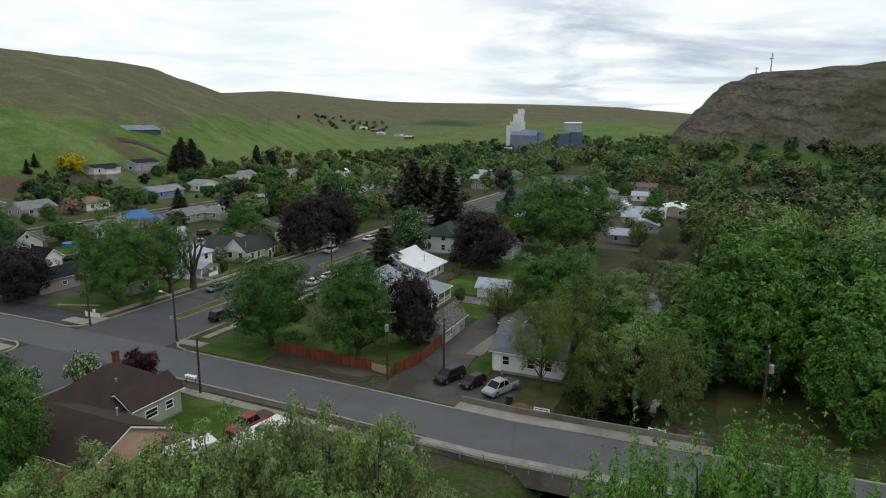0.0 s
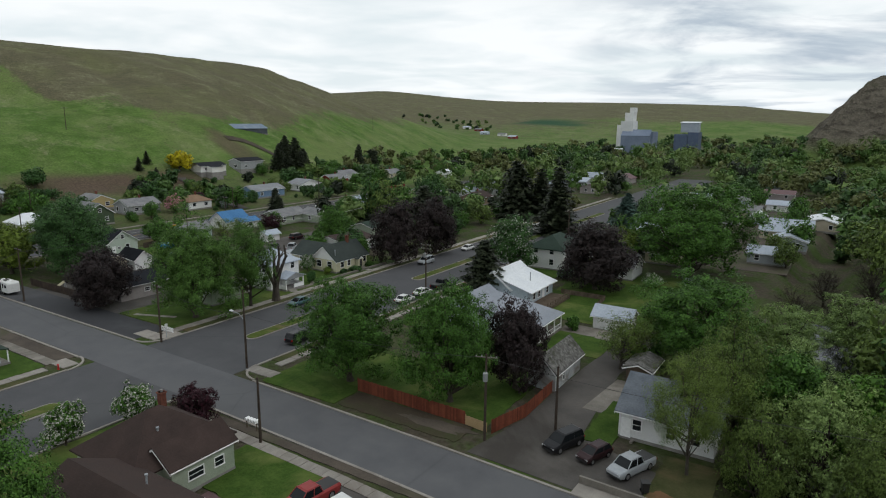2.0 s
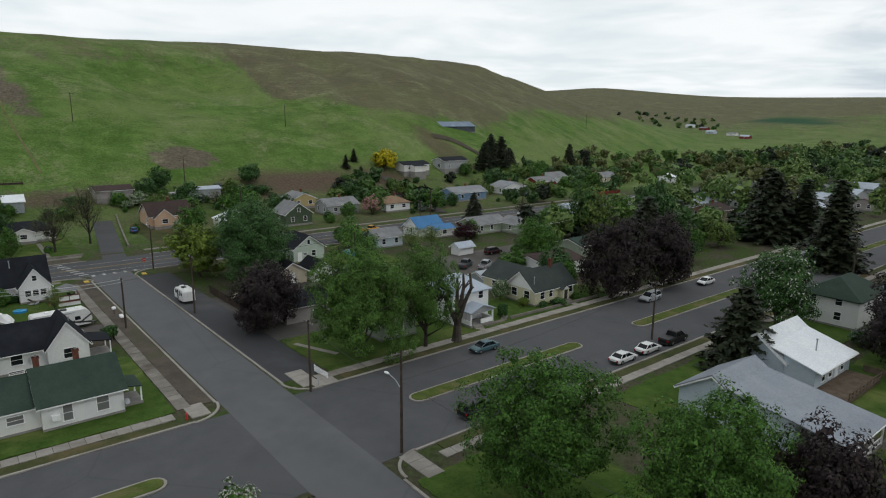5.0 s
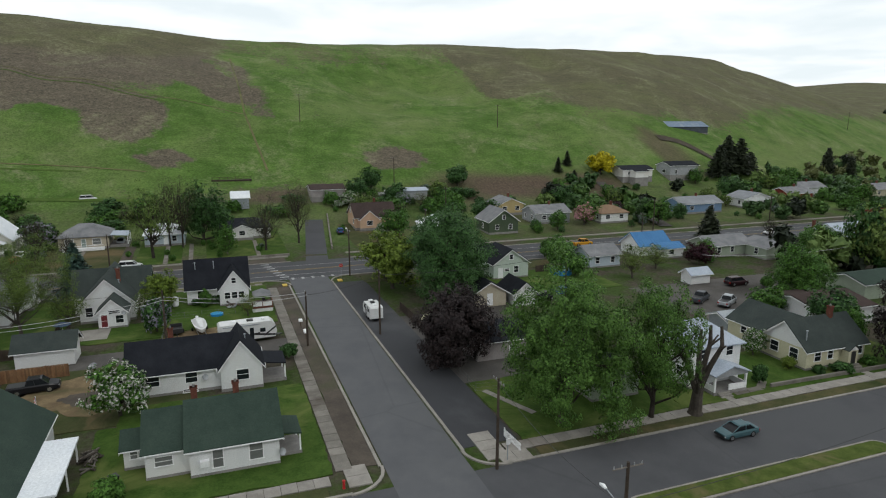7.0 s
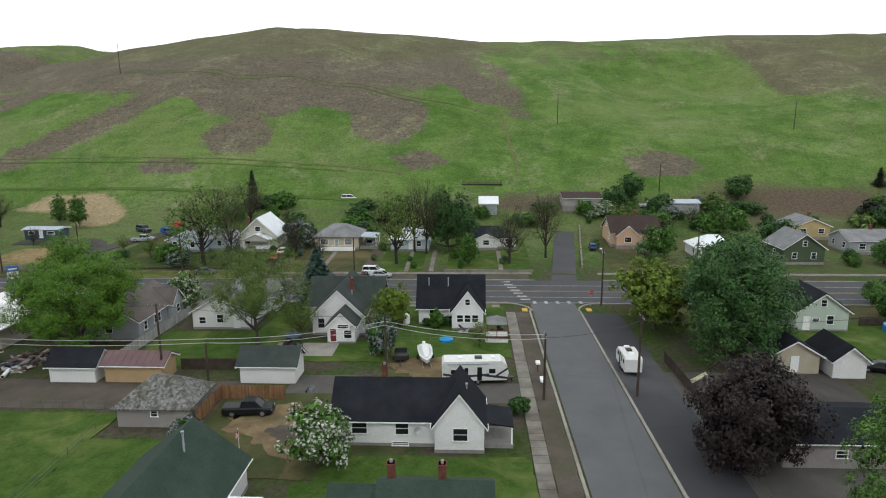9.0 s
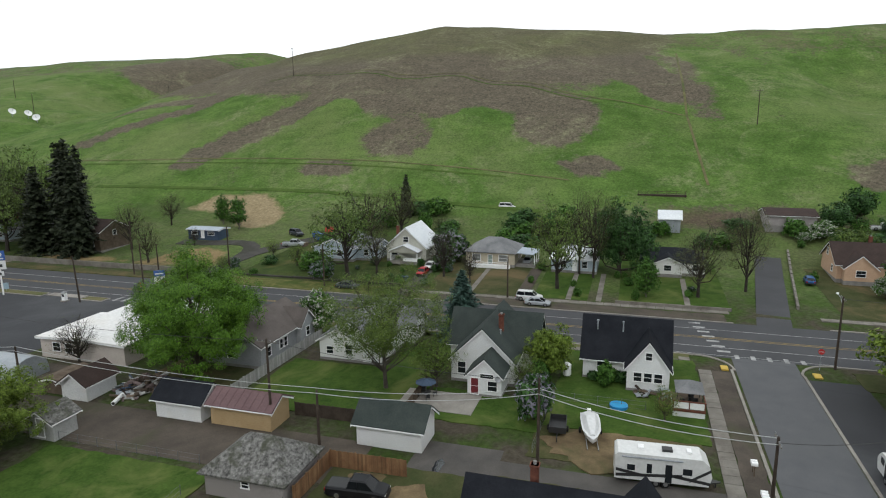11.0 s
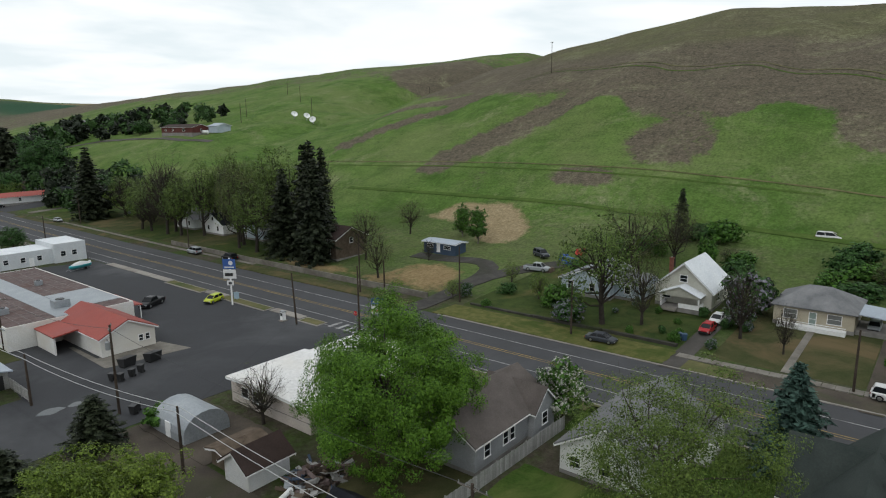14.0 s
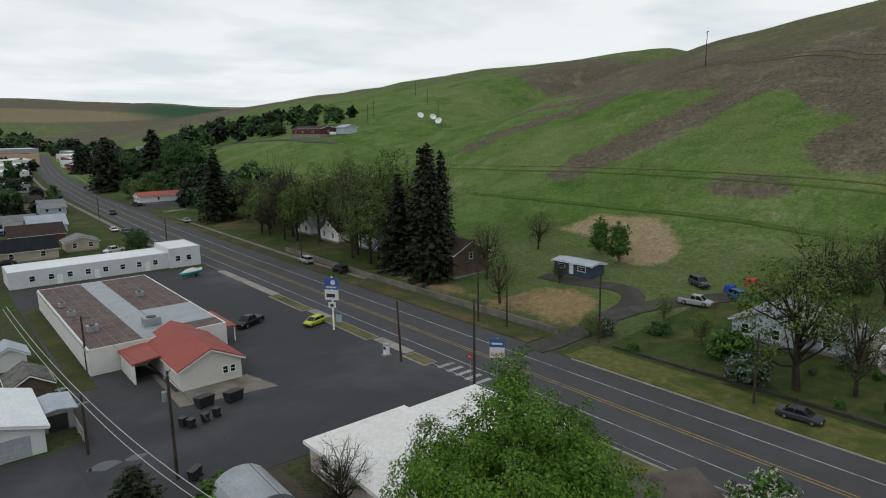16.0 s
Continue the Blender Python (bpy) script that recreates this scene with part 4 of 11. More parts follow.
# south-east house
lawn(-60.5, -47.5, 49.5, 57.4)
sheet("patio", rect(-155.7, -150.4, 21.8, 31.0), 0.16, CONCRETE, "pale concrete patio", "patio")
sheet("patio_brick", rect(-56.5, -50, 45.5, 49.4), 0.07, R_MAUVE, "red brick patio", "patio")
sheet("driveway_south", rect(-47.4, -30, 44, 57), 0.04, GRAVEL, "gravel parking beside the house", "driveway")
lawn(-76.5, -68, 30, 56)
# commercial lot and highway verges
sheet("parking_lot", [(-178.2, -36.5), (-178.2, -134), (-162, -139), (-138, -139), (-138, -36.5)], 0.034, ASPHALT_NEW, "dark asphalt parking lot", "parking")
for y0, y1 in ((-53, -47.8), (-77, -62.5), (-98, -84)):
    s = Shape().box(-179.6, -177.2, y0, y1, -0.1, 0.14).box(-179.3, -177.5, y0 + 0.3, y1 - 0.3, 0.1, 0.19, 1)
    structure("verge_island", s, [CONCRETE, VERGE], "dry grass island with a concrete kerb", "verge")
pave("sidewalk_lot", [(-179, -128), (-179, -98.5)], -0.9, 0.9)
pave("sidewalk_lot", [(-179, -83.5), (-179, -77.5)], -0.9, 0.9)
pave("sidewalk_lot", [(-179, -62), (-179, -53.5)], -0.9, 0.9)
sheet("forecourt", [(-147.4, -70), (-147, -56.7), (-158.9, -55), (-157.4, -61.6), (-148, -61.6), (-148, -70)], 0.06, CONCRETE_OLD, "pale concrete forecourt", "forecourt")
lawn(-150, -141.5, -35.8, -22, DIRT, 0.05, "dirt yard with weeds")
lawn(-202.4, -195, -37.5, 3.6, VERGE_GREEN, 0.09, "yellow-green mown verge")
lawn(-198.8, -195, 4, 12, VERGE, 0.08, "dry mown verge")
lawn(-199, -194.9, 12, 63, DIRT, 0.07, "bare dirt shoulder beside the highway")
lawn(-140.9, -138.4, -120, -70, LAWN_DRY, 0.06, "weedy strip behind the store")
for y0, y1 in ((-35, -22), (-22, -9), (-9, 3)):
    structure("bank_wall", Shape().box(-203.1, -202.5, y0 + 0.1, y1 - 0.1, -0.3, 0.62 if y0 > -30 else 0.5), [DARK_WALL], "dark mossy low wall along the verge", "wall")
lawn(-198.8, -195.2, -100, -45, LAWN_DRY, 0.1, "weedy verge below the retaining wall")
lawn(-177.4, -175.2, -17, 56, VERGE, 0.1, "dry grass strip")
for y0, y1, m in ((-36, -22, LAWN_SHADY), (-22, -9, LAWN_SHADY), (-9, 3.2, LAWN_SHADY), (8, 26.5, LAWN_DRY), (30, 40, LAWN), (45.5, 64.5, LAWN), (82, 98, LAWN_DRY)):
    wedge(-232, -201.6, y0, y1, m, "sloping front yard", n=10)
wedge(-221, -194, 26.6, 29, DIRT, "bare dirt driveway", "driveway", "driveway", 8, 0.1)
wedge(-219, -194, 3.4, 6, GRAVEL, "gravel driveway", "driveway", "driveway", 8, 0.1)
for yy in (17.5, 36.5, 42, 57.5):
    wedge(-220, -201.4, yy - 0.5, yy + 0.5, CONCRETE_OLD, "concrete front path", "garden_path", "path", 8, 0.12)
s = strip(Shape(), [(-193.6, -42.5), (-197, -42.2), (-204, -42.4), (-210, -43), (-216, -43.6), (-221, -44.6), (-225.5, -46.6), (-228, -49.6), (-228.4, -53), (-227.6, -57), (-226.8, -61), (-226.4, -65), (-226.4, -69.5)], -2.1, 2.1, -0.2, 0.05)
for i, v in enumerate(s.v):
    s.v[i] = (v[0], v[1], v[2] + max(ground_z(v[0], v[1]), 0) + 0.08)
DRIVE_DARK = surface("drive_dark", (0.045, 0.042, 0.04), (0.085, 0.079, 0.073), 0.4, 8, 0.95, 0.5, stain=(0.035, 0.037, 0.025), cracks=0.03)
structure("driveway_hill", s, [DRIVE_DARK], "dark worn asphalt drive climbing from the highway", "driveway")
s = strip(Shape(), [(-214, -43.4), (-219, -43), (-224, -41.4), (-228, -39), (-231, -36.6), (-234, -34), (-237, -32)], -2.4, 2.4, -0.2, 0.05)
s.v = [(x, y, z + max(ground_z(x, y), 0) + 0.09) for x, y, z in s.v]
structure("driveway_branch", s, [DRIVE_DARK], "dark worn parking beside the blue house", "driveway")


# ---------------------------------------------------------------- tracks and fence line on the hill
def hill_track(pts, width, mat, name, label, lift=0.3):
    s = Shape()
    line = []
    for (ax, ay), (bx, by) in zip(pts, pts[1:]):
        n = max(1, int(math.hypot(bx - ax, by - ay) / 3))
        line += [(ax + (bx - ax) * i / n, ay + (by - ay) * i / n) for i in range(n)]
    line.append(pts[-1])
    a, b = ribbon(line, -width / 2, width / 2)
    v = [(p.x, p.y, ground_z(p.x, p.y) + lift) for q in zip(a, b) for p in q]
    s.add(v, [(2 * i, 2 * i + 1, 2 * i + 3, 2 * i + 2) for i in range(len(line) - 1)])
    return structure(name, s, [mat], label, "track")


GRASS_EDGE = surface("hill_grass_edge", (0.05, 0.09, 0.018), (0.09, 0.135, 0.034), 0.3, 3, 0.95, 0.6, spec=0.05)
hill_track([(-366, -125), (-371, -114), (-357, -56), (-360, -25), (-346, 10), (-333, 33), (-324, 64)], 0.55, VERGE, "track_upper", "narrow dirt track across the upper slope", 0.14)
hill_track([(-362, -125), (-367, -113), (-353, -56), (-356, -25), (-342, 10), (-329.5, 33)], 0.7, GRASS_EDGE, "track_verge", "dark grass edge of the upper track", 0.1)
hill_track([(-290, -185), (-290, -159), (-289, -91), (-286, -29), (-282, 9), (-279, 28)], 0.5, VERGE, "track_lower", "narrow dirt track across the lower slope", 0.14)
hill_track([(-287, -185), (-287, -159), (-286, -91), (-283, -29), (-279.5, 9)], 0.7, GRASS_EDGE, "track_verge", "dark grass edge of the lower track", 0.1)
hill_track([(-409, 62), (-324, 63), (-279, 67)], 0.8, VERGE, "track_fence_line", "straight worn line straight up the slope", 0.14)
hill_track([(-297, 247), (-296, 252), (-293.5, 256.5), (-290, 259), (-286, 261), (-281, 263), (-275, 265)], 5.0, surface("dark_earth", (0.045, 0.037, 0.028), (0.085, 0.07, 0.052), 0.3, 5, 0.95, 0.6), "track_barn", "dark dirt road climbing to the barn", 0.4)
hill_track([(-203, 178), (-222, 184), (-250, 192), (-262, 193)], 4.0, GRAVEL, "track_hill_houses", "gravel road to the hillside houses", 0.3)
hill_track([(-270, -140), (-269, -99), (-268, -49), (-264, 0), (-262, 26)], 1.5, GRASS_EDGE, "track_bench", "dark grass edge along the lower bench", 0.15)
sheet("alley_south", [(-138, -36.5), (-112, -36.5), (-112, -54.4), (-136, -54.4), (-140.6, -90), (-141, -90), (-138.2, -54)], 0.03, ASPHALT_NEW, "dark patched asphalt alley", "alley")
hill_track([(-262, -440), (-280, -420), (-293, -388), (-298, -340), (-297, -300), (-301, -280)], 4.0, GRAVEL, "track_bench_road", "dark gravel road below the bench house", 0.2)

# ---------------------------------------------------------------- houses
def volume(par, x0, x1, y0, y1, h, rise, axis, wall, roof, over=0.4, hip=0.0, z0=-0.4, ribs=False, trims=True):
    """Walls and roof of one gabled (or hipped) volume, in its parent's coordinates."""
    cx, cy = (x0 + x1) / 2, (y0 + y1) / 2
    s = Shape()
    if axis == "y":
        g = [(x0, h), (cx, h + rise), (x1, h)]
        v = [(x0, y, z0) if i == 0 else (x1, y, z0) if i == 1 else (g[4 - i][0], y, g[4 - i][1]) for y in (y0, y1) for i in range(5)]
    else:
        g = [(y0, h), (cy, h + rise), (y1, h)]
        v = [(x, y0, z0) if i == 0 else (x, y1, z0) if i == 1 else (x, g[4 - i][0], g[4 - i][1]) for x in (x0, x1) for i in range(5)]
    if hip:
        s.box(x0, x1, y0, y1, z0, h)
    else:
        s.add(v, [(0, 1, 2, 3, 4), (9, 8, 7, 6, 5), (0, 5, 6, 1), (1, 6, 7, 2), (2, 7, 8, 3), (3, 8, 9, 4), (4, 9, 5, 0)])
    part("wall", s, [wall], par)
    t, o = 0.16, over
    r = Shape()
    if hip:
        e = h - o * rise / (min(x1 - x0, y1 - y0) / 2)
        X0, X1, Y0, Y1 = x0 - o, x1 + o, y0 - o, y1 + o
        if axis == "y":
            k = min(hip, (Y1 - Y0) / 2 - 0.05)
            ra, rb = (cx, Y0 + k, h + rise), (cx, Y1 - k, h + rise)
        else:
            k = min(hip, (X1 - X0) / 2 - 0.05)
            ra, rb = (X0 + k, cy, h + rise), (X1 - k, cy, h + rise)
        c = [(X0, Y0, e), (X1, Y0, e), (X1, Y1, e), (X0, Y1, e)]
        b = [(p[0], p[1], e - t) for p in c]
        v = c + [ra, rb] + b
        if axis == "y":
            f = [(0, 1, 4), (1, 2, 5, 4), (2, 3, 5), (3, 0, 4, 5)]
        else:
            f = [(0, 1, 5, 4), (1, 2, 5), (2, 3, 4, 5), (3, 0, 4)]
        f += [(6, 7, 1, 0), (7, 8, 2, 1), (8, 9, 3, 2), (9, 6, 0, 3), (9, 8, 7, 6)]
        r.add(v, f)
    else:
        half = (x1 - x0) / 2 if axis == "y" else (y1 - y0) / 2
        sl = rise / half
        c, a0, a1 = (cx, y0 - o, y1 + o) if axis == "y" else (cy, x0 - o, x1 + o)

        def at(u, w, zz):
            return (u, w, zz) if axis == "y" else (w, u, zz)

        prof = [(c - half - o, h - o * sl), (c, h + rise), (c + half + o, h - o * sl), (c + half + o, h - o * sl + t), (c, h + rise + t), (c - half - o, h - o * sl + t)]
        v = [at(u, w, zz) for w in (a0, a1) for u, zz in prof]
        f = [(0, 1, 4, 5), (1, 2, 3, 4), (11, 10, 7, 6), (10, 9, 8, 7)] + [(i, i + 6, (i + 1) % 6 + 6, (i + 1) % 6) for i in range(6)]
        r.add(v, f)
    roofob = part("roof", r, [roof], par)
    if not hip and trims:
        for w0, w1 in ((a0 + 0.01, a0 + 0.06), (a1 - 0.06, a1 - 0.01)):
            for sg in (-1, 1):
                q = [(c + sg * (half + o), h - o * sl), (c, h + rise)]
                v = [at(u, w, zz + dz) for u, zz in q for w in (w0, w1) for dz in (-0.2, -0.004)]
                part("rake_board", Shape().add(v, [(0, 1, 5, 4), (2, 6, 7, 3), (0, 2, 3, 1), (4, 5, 7, 6), (1, 3, 7, 5), (0, 4, 6, 2)]), [TRIM], par)
        for sg in (-1, 1):
            u0, u1 = sorted((c + sg * (half + o + 0.004), c + sg * (half + o + 0.07)))
            g = Shape().box(u0, u1, a0, a1, h - o * sl - 0.02, h - o * sl + 0.08) if axis == "y" else Shape().box(a0, a1, u0, u1, h - o * sl - 0.02, h - o * sl + 0.08)
            part("gutter", g, [TRIM], par)
        if ribs:
            n = int((a1 - a0) / 0.9)
            for sg in (-1, 1):
                q = [at(c + sg * (half + o), -0.03, h - o * sl + t + 0.05), at(c + sg * (half + o), 0.03, h - o * sl + t + 0.05), at(c, 0.03, h + rise + t + 0.05), at(c, -0.03, h + rise + t + 0.05)]
                me = Shape().slab(q, 0.07).mesh("seam", [roof])
                for i in range(n + 1):
                    w = a0 + 0.03 + (a1 - a0 - 0.06) * i / n
                    part("seam", me, None, par, at=Matrix.Translation(at(0, w, 0)))
    return roofob


def frame_on(face, at, u, z, w, h, depth=0.07, bar=0.09, proud=0.0):
    """Boxes of an outline w by h round (u, z) on a wall face at coordinate `at`."""
    s, p = Shape(), Shape()
    sg = 1 if face in "EN" else -1

    def bx(shape, u0, u1, z0, z1, d0, d1):
        a, b = sorted((at + sg * d0, at + sg * d1))
        if face in "EW":
            shape.box(a, b, u0, u1, z0, z1)
        else:
            shape.box(u0, u1, a, b, z0, z1)

    d = depth + proud
    bx(s, u - w / 2 - bar, u + w / 2 + bar, z + h / 2, z + h / 2 + bar, -0.03, d)
    bx(s, u - w / 2 - bar - 0.04, u + w / 2 + bar + 0.04, z - h / 2 - bar, z - h / 2, -0.03, d + 0.04)
    bx(s, u - w / 2 - bar, u - w / 2, z - h / 2, z + h / 2, -0.03, d)
    bx(s, u + w / 2, u + w / 2 + bar, z - h / 2, z + h / 2, -0.03, d)
    bx(s, u - w / 2, u + w / 2, z - 0.025, z + 0.025, -0.03, d - 0.02)
    bx(p, u - w / 2, u + w / 2, z - h / 2, z + h / 2, -0.03, 0.02 + proud)
    return s, p


def window(par, face, at, u, z, w=1.0, h=1.3, trim=None, glass=None):
    s, p = frame_on(face, at, u, z, w, h)
    f = part("window", s, [trim or TRIM], par)
    part("pane", p, [glass or GLASS], f)
    return f


def door(par, face, at, u, z=1.0, w=0.9, h=2.0, mat=None):
    s, p = frame_on(face, at, u, z, w, h)
    f = part("door", p, [mat or TRIM], par)
    part("door_frame", s, [TRIM], f)
    return f


def chimney(par, x, y, z0, z1, w=0.6, mat=None):
    s = Shape().box(x - w / 2, x + w / 2, y - w / 2, y + w / 2, z0, z1).box(x - w / 2 - 0.07, x + w / 2 + 0.07, y - w / 2 - 0.07, y + w / 2 + 0.07, z1 - 0.15, z1)
    c = part("chimney", s, [mat or BRICK], par, "brick chimney")
    part("flue", Shape().tube([(x, y, z1 - 0.1), (x, y, z1 + 0.25)], 0.14), [FOUND], c)


def vent(par, x, y, z0, z1):
    part("vent_pipe", Shape().tube([(x, y, z0), (x, y, z1)], 0.09).tube([(x, y, z1), (x, y, z1 + 0.12)], 0.15), [GALV], par)


def dish(par, x, y, z, az=180):
    s = Shape()
    n = 10
    a = radians(az)
    c, d = Vector((x, y, z)), Vector((math.cos(a), math.sin(a), 0.5)).normalized()
    u = d.cross(Vector((0, 0, 1))).normalized()
    w = u.cross(d)
    v = [c] + [c + d * 0.09 + (u * math.cos(2 * math.pi * i / n) + w * math.sin(2 * math.pi * i / n)) * 0.38 for i in range(n)]
    v += [p - d * 0.03 for p in v]
    f = [(0, i + 1, (i + 1) % n + 1) for i in range(n)] + [(n + 1, (i + 1) % n + n + 2, i + n + 2) for i in range(n)] + [(i + 1, i + n + 2, (i + 1) % n + n + 2, (i + 1) % n + 1) for i in range(n)]
    s.add(v, f)
    s.tube([c - d * 0.02, c - d * 0.3 - Vector((0, 0, 0.25))], 0.03, 5)
    part("satellite_dish", s, [LEAD], par)


FOOT = []


def house(label, vols, wall, roof, z=None, wins=(), doors=(), chims=(), vents=(), dishes=(), found=True, name="house", group="", category="house", ribs=False, glass=None, trim=None, trims=True):
    """vols: (x0, x1, y0, y1, wall height, rise, ridge axis[, hip[, wall, roof]]); wins: (volume, face, u, z[, w, h])."""
    x0, x1, y0, y1 = vols[0][:4]
    cx, cy = (x0 + x1) / 2, (y0 + y1) / 2
    if z is None:
        z = max(ground_z(cx, cy), 0.0) + 0.02
    e = thing(name, cx, cy, z, label, category, group)
    found = found and name not in ("garage", "shed", "workshop")
    loc = []
    for k, v in enumerate(vols):
        a = [v[0] - cx, v[1] - cx, v[2] - cy, v[3] - cy]
        loc.append(a)
        FOOT.append(v[:4])
        hip = v[7] if len(v) > 7 else 0
        wm = v[8] if len(v) > 8 and v[8] else wall
        rm = v[9] if len(v) > 9 and v[9] else roof
        volume(e, *a, v[4], v[5], v[6], wm, rm, 0.35 if k else 0.45, hip, ribs=ribs, trims=trims)
        if found:
            part("foundation", Shape().box(a[0] - 0.03, a[1] + 0.03, a[2] - 0.03, a[3] + 0.03, -3.2 if z > 0.3 else -0.4, 0.35), [FOUND], e)

    def where(k, face):
        a = loc[k]
        return {"E": a[1], "W": a[0], "N": a[3], "S": a[2]}[face]

    for k, face, u, zz, *wh in wins:
        window(e, face, where(k, face), u - (cy if face in "EW" else cx), zz, *(wh or (1.0, 1.3)), trim=trim, glass=glass)
    for k, face, u, *m in doors:
        door(e, face, where(k, face), u - (cy if face in "EW" else cx), 1.35, mat=m[0] if m else None)
    for x, y, z0, z1 in chims:
        chimney(e, x - cx, y - cy, z0, z1)
    for x, y, z0, z1 in vents:
        vent(e, x - cx, y - cy, z0, z1)
    for x, y, zz, az in dishes:
        dish(e, x - cx, y - cy, zz, az)
    return e


def porch(e, x0, x1, y0, y1, h, roof, posts=4, origin=(0, 0), slope=0.4, rail=True, face="E"):
    """A lean-to porch with floor, posts and rail, in the house's coordinates."""
    cx, cy = origin
    x0, x1, y0, y1 = x0 - cx, x1 - cx, y0 - cy, y1 - cy
    lo, hi = h - slope / 2, h + slope / 2
    za, zb = (hi, lo) if face == "E" else (lo, hi) if face == "W" else ((lo + hi) / 2,) * 2
    zc = {"N": (hi, lo), "S": (lo, hi)}.get(face)
    if zc:
        q = [(x0 - 0.2, y0, zc[0]), (x1 + 0.2, y0, zc[0]), (x1 + 0.2, y1, zc[1]), (x0 - 0.2, y1, zc[1])]
    else:
        q = [(x0, y0 - 0.2, za), (x1, y0 - 0.2, zb), (x1, y1 + 0.2, zb), (x0, y1 + 0.2, za)]
    part("porch_roof", Shape().slab(q, 0.14), [roof], e)
    part("porch_floor", Shape().box(x0, x1, y0, y1, -0.3, 0.4), [FOUND], e)
    for i in range(posts):
        f = i / max(1, posts - 1)
        if face in "EW":
            xx = x1 - 0.15 if face == "E" else x0 + 0.15
            yy = y0 + 0.15 + (y1 - y0 - 0.3) * f
        else:
            yy = y1 - 0.15 if face == "N" else y0 + 0.15
            xx = x0 + 0.15 + (x1 - x0 - 0.3) * f
        part("post", Shape().box(xx - 0.08, xx + 0.08, yy - 0.08, yy + 0.08, 0.4, lo - 0.05), [TRIM], e)
    if rail:
        s = Shape()
        if face in "EW":
            xx = x1 - 0.15 if face == "E" else x0 + 0.15
            s.box(xx - 0.04, xx + 0.04, y0, y1, 1.2, 1.28)
            for i in range(int((y1 - y0) / 0.25)):
                s.box(xx - 0.02, xx + 0.02, y0 + 0.12 + 0.25 * i, y0 + 0.16 + 0.25 * i, 0.4, 1.2)
        else:
            yy = y1 - 0.15 if face == "N" else y0 + 0.15
            s.box(x0, x1, yy - 0.04, yy + 0.04, 1.2, 1.28)
        part("railing", s, [TRIM], e)

# ---------------------------------------------------------------- plants
TREE_CACHE = {}


def leaf_mesh(name, pts, nrm, size, rng, mats, kinds=None, aspect=0.62):
    """Small bent leaves at points, each one pointed sliver."""
    n = len(pts)
    r = rng.normal(size=(n, 3))
    u = np.cross(nrm, r)
    u /= np.linalg.norm(u, axis=1, keepdims=True) + 1e-9
    w = np.cross(nrm, u)
    s = size * rng.uniform(0.6, 1.35, (n, 1))
    v = np.stack([pts + u * s * 1.15, pts - u * s * 0.7 + w * s * aspect * 1.25, pts - u * s * 0.55 - w * s * aspect * 1.2], 1).reshape(-1, 3)
    f = np.arange(n * 3).reshape(-1, 3)
    me = bpy.data.meshes.new(name)
    me.vertices.add(len(v))
    me.vertices.foreach_set("co", v.astype(np.float32).ravel())
    me.loops.add(len(f) * 3)
    me.loops.foreach_set("vertex_index", f.ravel().astype(np.int32))
    me.polygons.add(len(f))
    me.polygons.foreach_set("loop_start", (np.arange(len(f)) * 3).astype(np.int32))
    for m in mats:
        me.materials.append(m)
    me.update()
    if kinds is not None:
        me.polygons.foreach_set("material_index", np.asarray(kinds).astype(np.int32))
    me.update()
    return me


